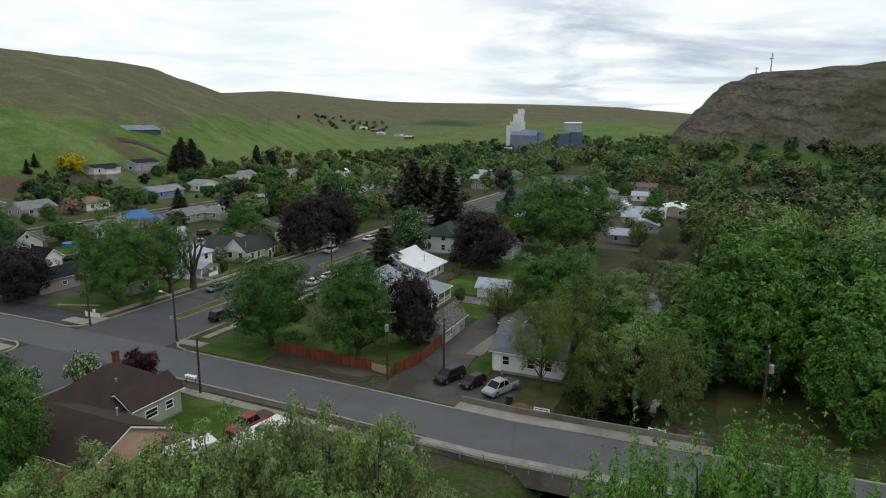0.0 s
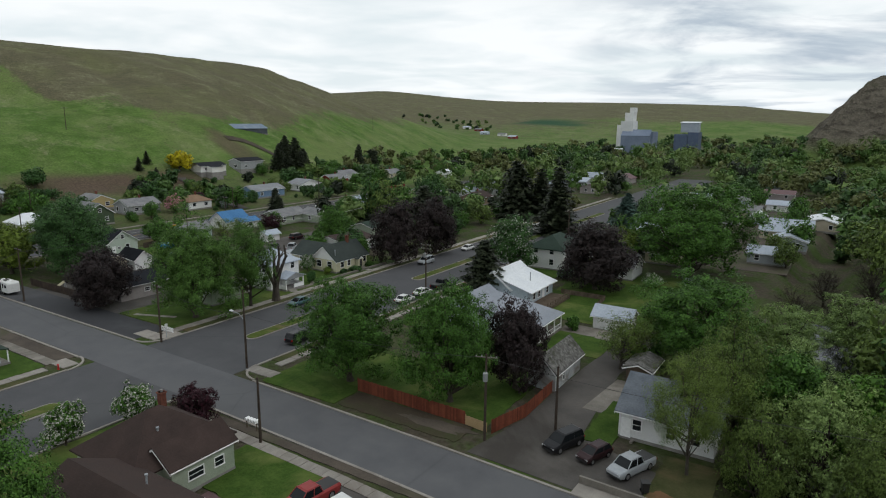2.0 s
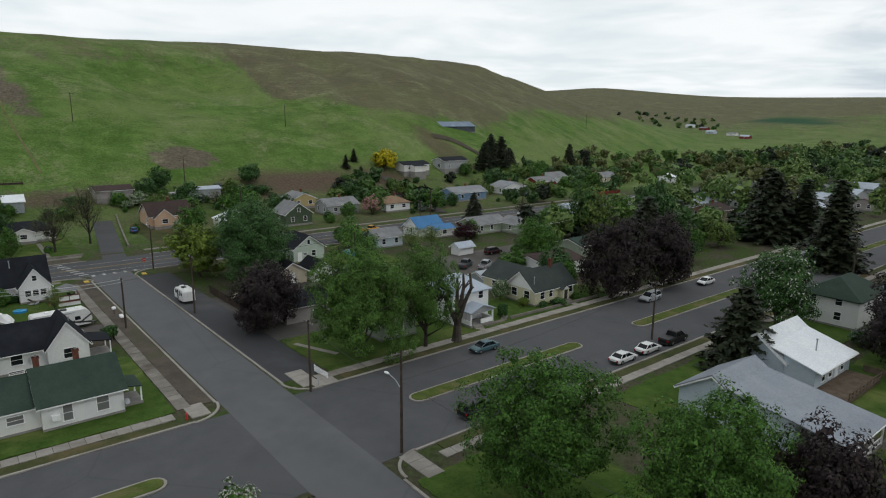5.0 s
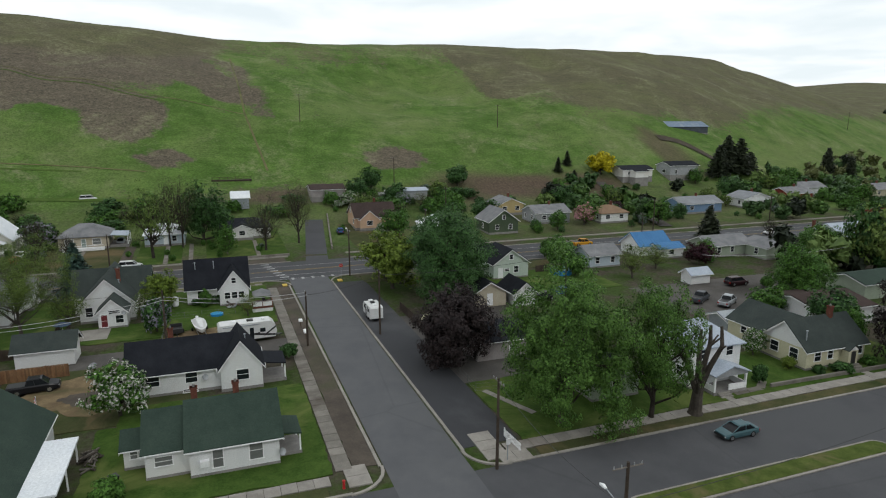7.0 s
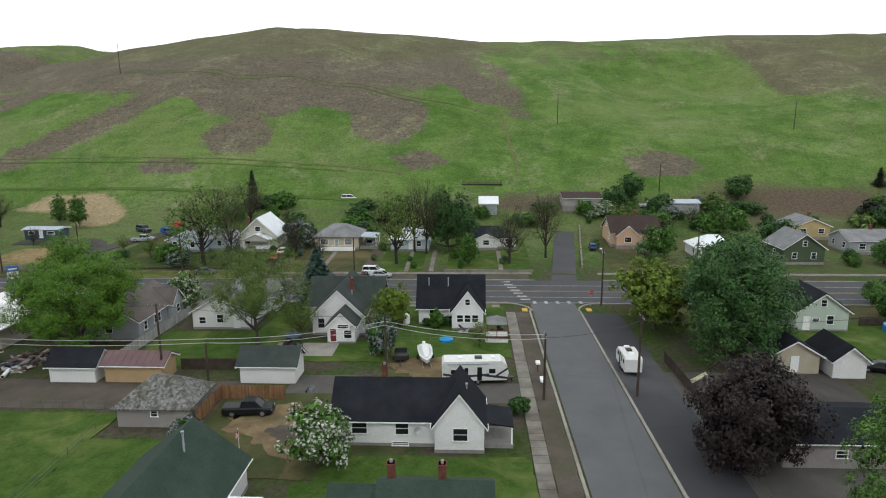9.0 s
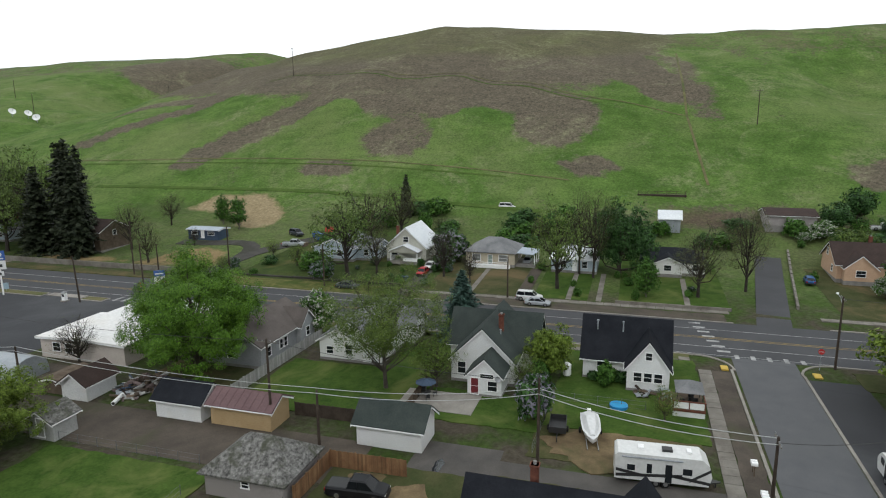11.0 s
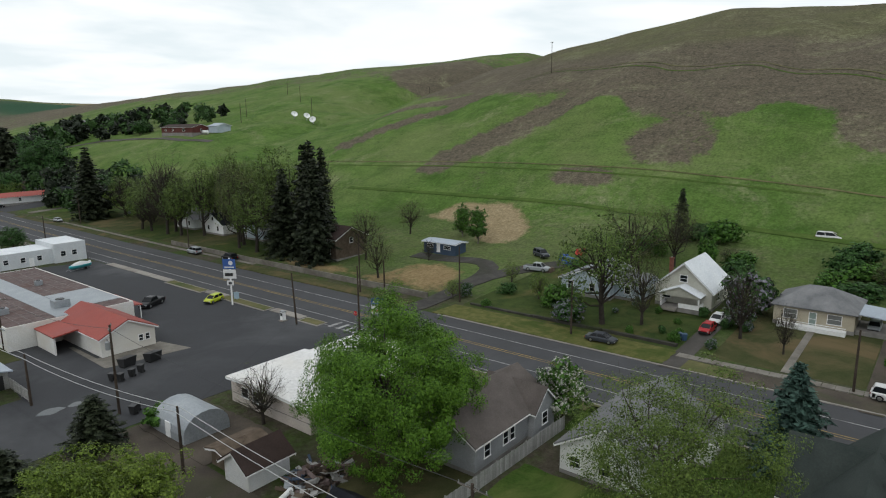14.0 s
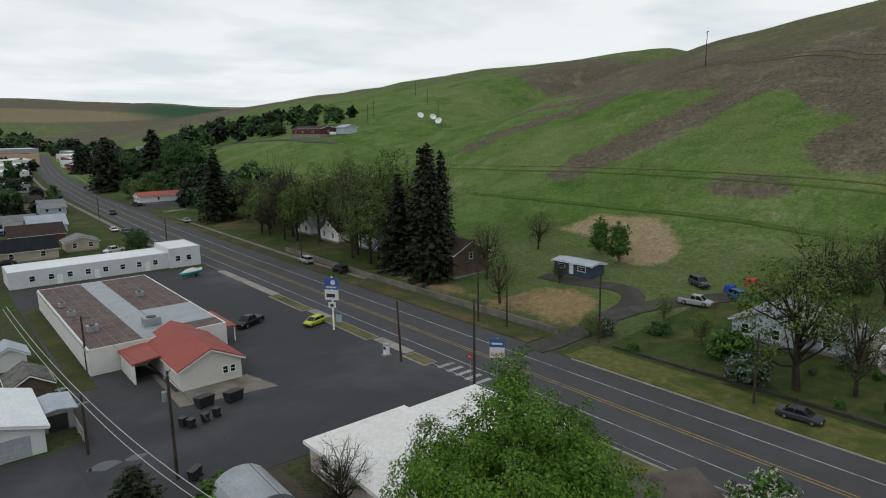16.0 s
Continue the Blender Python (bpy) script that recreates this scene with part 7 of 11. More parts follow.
# along the highway to the north
for x, y, lx, ly, w, r, ax, lb in ((-222, 146.5, 9, 12, GREY, R_GREY, "y", "grey-blue split-level house with a brick chimney"), (-217, 166, 8, 10, WHITE, R_ORANGE, "y", "white house with a tan hip roof"), (-236, 139, 9, 9, surface("ochre_siding", (0.42, 0.33, 0.16), (0.5, 0.4, 0.2), 0.5, 9, 0.8, 0.3, lap=0.2), R_GREY, "x", "ochre house with a grey roof"),
                              (-223, 205, 9, 17, BLUE, R_SLATE_PALE, "y", "blue house with a worn grey roof"), (-226, 233, 9, 13, WHITE, R_SLATE_PALE, "x", "white house with a grey gabled roof"), (-230, 258, 9, 12, BARN_RED, R_GREY, "y", "dark red house with a grey roof"), (-240, 276, 9, 14, WHITE, R_GREY, "y", "long white house with a grey roof"),
                              (-168, 250, 10, 14, BEIGE, R_PALE, "y", "pale house among trees"), (-150, 262, 12, 10, WHITE, R_PALE, "x", "white house with a metal roof"), (-140, 246, 10, 10, surface("umber_siding", (0.2, 0.14, 0.1), (0.26, 0.19, 0.14), 0.5, 9, 0.8, 0.3, lap=0.2), R_BROWN, "y", "brown house with a brown roof"),
                              (-122, 278, 9, 14, SAGE, R_PALE, "y", "pale-roofed house among trees"), (-160, 300, 10, 14, WHITE, R_PALE, "y", "white house far down the highway"), (-235, 310, 10, 14, BEIGE, R_GREY, "y", "beige house below the hill"), (-215, 345, 10, 14, WHITE, R_WHITE, "y", "white house below the hill")):
    wins = [(0, "S", x - lx / 4, 1.8), (0, "S", x + lx / 4, 1.8), (0, "E", y - ly / 4, 1.8, 1.4, 1.2), (0, "E", y + ly / 4, 1.8, 1.4, 1.2)]
    house(lb, [(x - lx / 2, x + lx / 2, y - ly / 2, y + ly / 2, 3.2, 1.9, ax, 4 if "hip" in lb else 0)], w, r, wins=wins, chims=[(x, y + 1, 3, 6.2)])
house("pale shed with a blue-grey metal roof", [(-259, -253, 109.5, 117.5, 2.8, 0.7, "y")], GREY, R_PALE, name="shed", category="shed", trims=False)
house("dark green gabled house with white trim", [(-218, -208.5, 121, 130, 3.6, 3.2, "x")], surface("moss_siding", (0.06, 0.085, 0.05), (0.085, 0.11, 0.068), 0.5, 9, 0.8, 0.3, lap=0.2), R_GREY, wins=[(0, "E", 125.5, 4.6, 0.9, 1.1), (0, "E", 123.4, 1.8), (0, "E", 127.6, 1.8), (0, "S", -213, 1.8)])
house("white cottage with a white hip roof", [(-220, -211, 103, 112, 3.0, 2.3, "y", 3.6)], WHITE, R_WHITE, wins=[(0, "E", 105.5, 1.8), (0, "E", 109.5, 1.8), (0, "S", -214, 1.8)])

# ---------------------------------------------------------------- commercial lot
def flat_building(label, x0, x1, y0, y1, h, wall, roof, parapet=0.35, name="building", wins=(), doors=()):
    cx, cy = (x0 + x1) / 2, (y0 + y1) / 2
    e = thing(name, cx, cy, 0.03, label, "building")
    a, b = (x1 - x0) / 2, (y1 - y0) / 2
    part("wall", Shape().box(-a, a, -b, b, -0.3, h), [wall], e)
    part("roof", Shape().box(-a + 0.2, a - 0.2, -b + 0.2, b - 0.2, h - 0.02, h + 0.08), [roof], e)
    if parapet:
        for q in ((-a, a, -b, -b + 0.22), (-a, a, b - 0.22, b), (-a, -a + 0.22, -b + 0.22, b - 0.22), (a - 0.22, a, -b + 0.22, b - 0.22)):
            part("parapet", Shape().box(*q, h, h + parapet), [wall], e)
    for face, u, zz, w, hh in wins:
        window(e, face, {"E": a, "W": -a, "N": b, "S": -b}[face], u - (cy if face in "EW" else cx), zz, w, hh)
    for face, u in doors:
        door(e, face, {"E": a, "W": -a, "N": b, "S": -b}[face], u - (cy if face in "EW" else cx))
    return e


def rooftop_unit(x, y, z, w=1.6, d=1.4, h=1.0):
    e = thing("rooftop_unit", x, y, z, "grey metal air handler on a flat roof", "air handler")
    part("housing", Shape().box(-w / 2, w / 2, -d / 2, d / 2, 0.15, h), [GALV], e)
    part("curb", Shape().box(-w / 2 + 0.1, w / 2 - 0.1, -d / 2 + 0.1, d / 2 - 0.1, -0.05, 0.15), [LEAD], e)
    part("fan_grille", Shape().tube([(0, 0, h), (0, 0, h + 0.12)], min(w, d) * 0.36, 12), [BLACK], e)


MOTEL = surface("motel_white", (0.6, 0.63, 0.66), (0.7, 0.72, 0.74), 0.4, 6, 0.8, 0.2)
PALE_WALL = surface("pale_wall", (0.68, 0.67, 0.64), (0.77, 0.76, 0.74), 0.4, 5, 0.85, 0.2, stain=(0.56, 0.53, 0.48))
SEAM = surface("roof_seam", (0.16, 0.13, 0.128), (0.24, 0.215, 0.21), 1.5, 3, 0.85, 0.1)
e = flat_building("long store with a rusty patched flat roof", -160, -141, -119, -75, 3.6, PALE_WALL, R_RUST, 0.12, wins=(), doors=())
part("roof_strip", Shape().box(-1.2, 2.4, -21.6, 21.6, 3.68, 3.75), [GALV], e, "grey metal strip along the roof")
part("roof_patch", Shape().box(-9.2, -1.3, 6, 18, 3.68, 3.745), [GALV], e, "grey patched roofing")
for i in range(14):
    part("roof_seam", Shape().box(2.5, 9.2, -21.35 + 3.06 * i, -21.25 + 3.06 * i, 3.68, 3.72), [SEAM], e)
    if not 8 <= i <= 12:
        part("roof_seam", Shape().box(-9.2, -1.3, -21.35 + 3.06 * i, -21.25 + 3.06 * i, 3.68, 3.72), [SEAM], e)
for u in (3.9, 5.6, 7.3, -3.2, -5.2, -7.2):
    part("roof_seam", Shape().box(u - 0.05, u + 0.05, -21.5, 5.9 if u < 0 else 21.5, 3.68, 3.715), [SEAM], e)
part("gutter", Shape().box(9.5, 9.65, -21.8, 21.8, 3.35, 3.5), [GALV], e)
for x, y, w in ((-143.4, -84, 1.5), (-142.6, -95, 1.1), (-151, -81.5, 2.4), (-154.4, -101, 1.2), (-142.4, -102, 1.0)):
    rooftop_unit(x, y, 3.66, w, w * 0.8, 0.6 + w * 0.3)
e = house("white filling station with a red metal roof", [(-156.6, -148.6, -76.8, -61.2, 3.0, 1.9, "y")], PALE_WALL, R_RED, found=False, name="filling_station", category="building",
          wins=[(0, "N", -155.4, 1.6, 0.6, 0.9), (0, "N", -154.4, 1.6, 0.6, 0.9)])
part("canopy_roof", Shape().slab([(4.4, -5.8, 3.3), (8.0, -5.8, 2.9), (8.0, 1.4, 2.9), (4.4, 1.4, 3.3)], 0.2), [R_RED], e, "red canopy roof over the drive")
part("canopy_wall", Shape().box(7.6, 7.8, -5.6, 1.2, -0.1, 2.85), [PALE_WALL], e)
part("canopy_back", Shape().box(4.4, 7.6, -5.7, -5.5, -0.1, 2.85), [PALE_WALL], e)
part("side_canopy", Shape().slab([(-9.4, -17.6, 2.6), (-5.2, -17.6, 3.1), (-5.2, -7.0, 3.1), (-9.4, -7.0, 2.6)], 0.16), [R_RED], e, "red side canopy")
for py in (-17.2, -12.2, -7.4):
    part("post", Shape().box(-9.2, -9.05, py - 0.08, py + 0.08, -0.1, 2.45), [TRIM], e)
e = flat_building("long white motel block with a bright roof", -171, -138.5, -150.5, -140.6, 3.6, MOTEL, R_WHITE, 0.12,
                  wins=[("N", -168 + 3.6 * i, 1.8, 1.0, 1.1) for i in range(8)], doors=[("N", -166.2), ("N", -155.4), ("N", -148)])
flat_building("white office block at the highway", -178.4, -171, -151.5, -139.6, 4.6, MOTEL, R_WHITE, 0.2, wins=[("N", -175.6, 2.2, 1.1, 1.2), ("N", -173, 2.2, 1.1, 1.2), ("W", -145, 2.2, 1.2, 1.2)])
# streets further south
for x, y, lx, ly, h, r, ax, w, rm, lb in ((-146, -178, 14, 9, 3.0, 2.6, "x", BEIGE, R_BLACK, "beige house with a black roof"), (-160, -184, 8, 7, 2.8, 1.4, "y", BEIGE, R_GREY, "small beige cottage with a grey roof"), (-152, -205, 14, 10, 3.2, 2.6, "x", BRICK, R_BROWN, "brick house with a brown roof"),
                                   (-158, -228, 11, 9, 3.0, 2.8, "x", PALE_BLUE, R_PALE, "pale blue gabled house"), (-150, -244, 14, 8, 3.0, 1.8, "x", WHITE, R_GREY, "white house with a grey roof beside parked cars"), (-218, -289, 32, 10, 3.0, 1.5, "x", WHITE, R_RED, "white motel with a long red roof"),
                                   (-222, -262, 9, 9, 5.0, 2.4, "x", WHITE, R_BLACK, "white two-storey house with a dark roof"), (-226, -318, 10, 10, 3.2, 3.0, "x", GREY, R_BROWN, "grey gabled house behind the motel"),
                                   (-161, -312, 14, 12, 3.2, 2.4, "x", BEIGE, R_BROWN, "beige house with a brown roof beside the shops"), (-168, -286, 9, 13, 3.0, 2.6, "x", PALE_BLUE, R_SLATE_PALE, "house with a pale grey steep roof"), (-228, -306, 12, 9, 4.4, 2.6, "y", GREY, R_BLACK, "grey two-storey house behind the motel")):
    wins = [(0, "N", x - lx / 4, 1.8), (0, "N", x + lx / 4, 1.8)] + [(0, "E" if x < -195 else "W", y - ly / 2 + ly * (i + 0.5) / 4, 1.8, 1.2, 1.2) for i in range(4)]
    house(lb, [(x - lx / 2, x + lx / 2, y - ly / 2, y + ly / 2, h, r, ax)], w, rm, z=max(ground_z(x, y), 0.02), wins=wins, trims=y > -300)
for x0, x1, y0, y1, h, w, rm, lb in ((-176, -150, -432, -404, 4.2, GREY, R_MEMBRANE, "low grey shop with a flat roof"), (-190, -160, -560, -520, 6.0, PALE_WALL, R_WHITE, "pale shop block with a white roof"), (-198, -160, -640, -585, 7.5, WHITE, R_WHITE, "white commercial block along the highway"),
                                     (-212, -168, -735, -675, 8.5, PALE_WALL, R_WHITE, "pale commercial block with a white roof"), (-232, -180, -860, -780, 11, PEACH, R_RUST, "tan brick block with a dark cornice"), (-248, -196, -960, -900, 14, GREY, R_MEMBRANE, "tall grey block down the street"),
                                     (-250, -232, -640, -610, 5.0, BARN_RED, R_PALE, "red shop along the highway"), (-262, -238, -700, -655, 6.0, WHITE, R_PALE, "white shop along the highway"), (-272, -250, -770, -715, 6.5, BARN_RED, R_WHITE, "red brick shops under a white roof"), (-284, -258, -850, -785, 8.0, PALE_WALL, R_WHITE, "white shop row along the highway"), (-300, -276, -940, -870, 9.5, GREY, R_MEMBRANE, "grey storeyed shop row down the street")):
    street = "E" if (x0 + x1) / 2 < -200 + ((y0 + y1) / 2 + 450) * 0.115 else "W"
    rows = [1.9] if h < 8.4 else [1.9, 5.0]
    flat_building(lb, x0, x1, y0, y1, h, w, rm, 0.5, wins=[(f, u0 + (u1 - u0) * (i + 0.5) / 3, z, (u1 - u0) / 5, 1.5) for f, u0, u1 in (("N", x0, x1), (street, y0, y1)) for z in rows for i in range(3)])
pave("sidewalk_west_south", [(-200, -98), (-199.5, -132), (-202, -258), (-206, -340), (-212, -440), (-226, -577), (-250, -780)], -0.6, 0.6, CONCRETE_OLD)
pave("sidewalk_east_south", [(-176, -152), (-179, -260), (-181, -340), (-186, -440), (-197, -577), (-220, -780)], -0.8, 0.8, CONCRETE_OLD)
for (ax, ay), (bx, by) in (((-197, -268), (-198, -288)), ((-199, -295), (-201, -330)), ((-196.6, -150), (-196.2, -250))):
    sheet("verge_south", [(ax, ay), (ax - 2.6, ay), (bx - 2.6, by), (bx, by)], 0.06, LAWN_DRY, "weedy verge along the highway", "verge")
wedge(-216, -203, -256, -251, CONCRETE_OLD, "worn concrete driveway", "driveway", "driveway", 6, 0.1)
wedge(-216, -206, -318, -302, GRAVEL, "gravelled parking beside the motel", "driveway", "driveway", 6, 0.1)
wedge(-232, -198.5, -283.6, -266, ASPHALT_NEW, "dark motel parking court", "parking", "parking", 8, 0.12)
for y0, y1, m, lb in ((-128, -104, LAWN_SHADY, "rough grass under bare trees"), (-150, -128, LAWN_DRY, "patchy yard under trees"), (-176, -150, LAWN_SHADY, "rough grass under bare trees"), (-206, -176, LAWN_DRY, "patchy yard under trees"), (-250, -206, LAWN_SHADY, "rough yards beside the highway")):
    wedge(-240, -202.4 if y0 > -200 else -203.4, y0, y1, m, lb, n=10, lift=0.08)
sheet("yard_south", rect(-174, -134, -330, -152), 0.03, LAWN_SHADY, "patchy yards behind the motel block", "yard")
# white garage and shed beside the alley in the south
e = house("white garage with a wide grey door", [(-133.0, -124.6, -67, -55, 2.9, 1.2, "y")], WHITE, R_WHITE, name="garage", category="garage", doors=[])
GARAGE_DOOR = surface("garage_door", (0.34, 0.37, 0.4), (0.42, 0.45, 0.48), 0.8, 5, 0.7, 0.1)
for k in range(4):
    part("door_panel", Shape().box(-2.9, 2.5, 6.0, 6.05, 0.05 + 0.56 * k, 0.59 + 0.56 * k), [GARAGE_DOOR], e, "grey sectional door panel")
e = house("white lean-to with a pale blue metal awning", [(-136.4, -133.2, -64.4, -59.6, 2.3, 0.25, "y")], FENCE_WHITE, R_PALE, name="shed", category="shed", trims=False)
# the wall is closed; a black panel paints the dark of an open front
part("opening", Shape().box(-1.0, 1.0, 2.4, 2.43, 0.0, 1.9), [BLACK], e, "flat black panel for the shade of an open front")
house("small white shed with a metal roof", [(-135, -131, -89, -85, 2.2, 1.2, "y")], WHITE, R_PALE, name="shed", category="shed")
house("grey tumbledown shed with a mossy roof", [(-136, -131.6, -77, -71.4, 2.0, 1.3, "y")], WOOD, R_MOSS, name="shed", category="shed")


def hoop_shed(x, y, w, l, h):
    e = thing("hoop_shed", x, y, 0.03, "arched shed with a grey metal skin", "shed")
    n = 9
    prof = [(-w / 2, 0)] + [(w / 2 * math.cos(math.pi * (1 - i / n)), 0.9 + (h - 0.9) * math.sin(math.pi * i / n)) for i in range(n + 1)] + [(w / 2, 0)]
    v = [(u, yy, z) for yy in (-l / 2, l / 2) for u, z in prof]
    m = len(prof)
    part("skin", Shape().add(v, [(i, i + 1, i + 1 + m, i + m) for i in range(m - 1)] + [tuple(range(m))[::-1], tuple(range(m, 2 * m))]), [GALV], e)
    part("door", Shape().box(w / 2 - 0.1, w / 2 + 0.03, -0.5, 0.5, 0, 1.8), [TRIM], e)


hoop_shed(-145, -30.5, 5.4, 6.5, 3.0)
# elevators at the far side of town
BIN_BLUE = surface("bin_blue_metal", (0.17, 0.21, 0.29), (0.23, 0.275, 0.36), 0.1, 2, 0.7, 0.1)
ELEV = surface("elevator_concrete", (0.62, 0.63, 0.64), (0.7, 0.71, 0.72), 0.1, 2, 0.85, 0.1)


def elevator(x, y):
    e = thing("grain_elevator", x, y, 0.0, "tall white concrete grain elevator with blue-grey bins", "grain elevator")
    part("tower", Shape().box(-12, 0, -8, 8, -0.5, 34), [ELEV], e)
    part("headhouse", Shape().box(-9, -1, -6, 6, 34, 42), [WHITE], e)
    part("penthouse", Shape().box(-5, 0, -4, 4, 42, 47), [WHITE], e)
    part("annex", Shape().box(-16, -12, -7, 7, -0.5, 30), [WHITE], e)
    s = Shape().box(-10, 18, -12, -8.2, -0.5, 20)
    s.slab([(-10, -12.4, 20), (18, -12.4, 20), (18, -6, 26), (-10, -6, 26)], 0.4)
    part("bin", s, [BIN_BLUE], e, "blue-grey metal bin")
    part("shed", Shape().box(4, 20, -8, 10, -0.5, 24), [BIN_BLUE], e)
    part("low_shed", Shape().box(-18, -6, -26, -13, -0.5, 5).slab([(-19, -27, 5), (-5, -27, 5), (-5, -19.5, 8), (-19, -19.5, 8)], 0.3).slab([(-19, -12, 5), (-5, -12, 5), (-5, -19.5, 8), (-19, -19.5, 8)], 0.3), [R_WHITE], e)


elevator(-196, 660)
e = thing("feed_mill", -148, 668, 0.0, "blue-grey metal feed mill with a headhouse", "mill")
part("bin", Shape().box(-10, 2, -8, 8, -0.5, 22), [surface("slate_metal", (0.09, 0.12, 0.19), (0.12, 0.155, 0.23), 0.3, 3, 0.6, 0.1)], e)
part("bin", Shape().box(2.2, 12, -7, 8, -0.5, 24), [MATS["slate_metal"]], e)
part("headhouse", Shape().box(-5, 11, -5, 5, 24, 33), [R_PALE], e)
part("roof", Shape().slab([(-6, -5.6, 33), (12, -5.6, 33), (12, 5.6, 34), (-6, 5.6, 34)], 0.3), [R_WHITE], e)
# buildings on the north slope
house("low slate-roofed house on the hillside", [(-270, -261, 203, 217, 3.2, 1.3, "y"), (-262, -257, 206, 212, 2.8, 0.5, "y")], PALE_WALL, R_BLACK, wins=[(0, "E", 206, 1.8, 1.6, 1.0), (0, "E", 214, 1.8, 1.6, 1.0)])
house("hillside house with a white metal roof", [(-270, -261, 226, 240, 4.2, 1.4, "y")], GREY, R_BLACK, wins=[(0, "E", 229, 1.8), (0, "S", -265, 1.8, 2, 1.2), (0, "E", 236, 1.8)])
house("long barn with a faded blue-grey roof on the green hillside", [(-322, -311, 263, 289, 3.6, 2.4, "y")], surface("barn_wall", (0.06, 0.07, 0.085), (0.1, 0.11, 0.125), 0.5, 6, 0.9, 0.4), surface("roof_barn", (0.13, 0.18, 0.25), (0.19, 0.24, 0.31), 0.8, 5, 0.7, 0.2, stain=(0.22, 0.25, 0.28)), name="barn", category="barn", trims=False, z=ground_z(-311, 276) - 1.9)
house("dark red ranch house on the bench", [(-315, -304.5, -338, -304, 3.4, 1.6, "y")], surface("maroon_siding", (0.1, 0.035, 0.03), (0.14, 0.05, 0.042), 0.5, 9, 0.8, 0.3, lap=0.2), R_BROWN, wins=[(0, "N", -310, 1.8), (0, "E", -333, 1.8, 1.6, 1.1), (0, "E", -325, 1.8, 1.6, 1.1), (0, "E", -313, 1.8, 2.6, 1.3)])
house("pale metal shed on the bench", [(-322, -313.5, -302, -293, 3.4, 1.4, "y")], PALE_BLUE, R_PALE, name="shed", category="shed")
house("white two-storey house on the bench", [(-344, -334, -470, -456, 5.0, 2.2, "y")], WHITE, R_GREY, wins=[(0, "N", -339, 1.8), (0, "E", -466, 4.2), (0, "E", -460, 4.2)])
for i, (x, y) in enumerate(((-640, 1085), (-600, 1060), (-560, 1010), (-520, 1000), (-480, 960), (-300, -640), (-330, -600), (-380, -640))):
    house("small far house with a pale roof", [(x - 7, x + 7, y - 5, y + 5, 3.5, 2, "x")], (WHITE, BARN_RED, PALE_BLUE)[i % 3], (R_PALE, R_GREY)[i % 2], trims=False, wins=[(0, "S", x, 1.8, 2, 1.2), (0, "N", x, 1.8, 2, 1.2)])


# ---------------------------------------------------------------- vehicles
def car_paint(name, col):
    return paint("car_" + name, col, 0.3, 0.1, 0.15, 0.12)


VEHICLES = {}


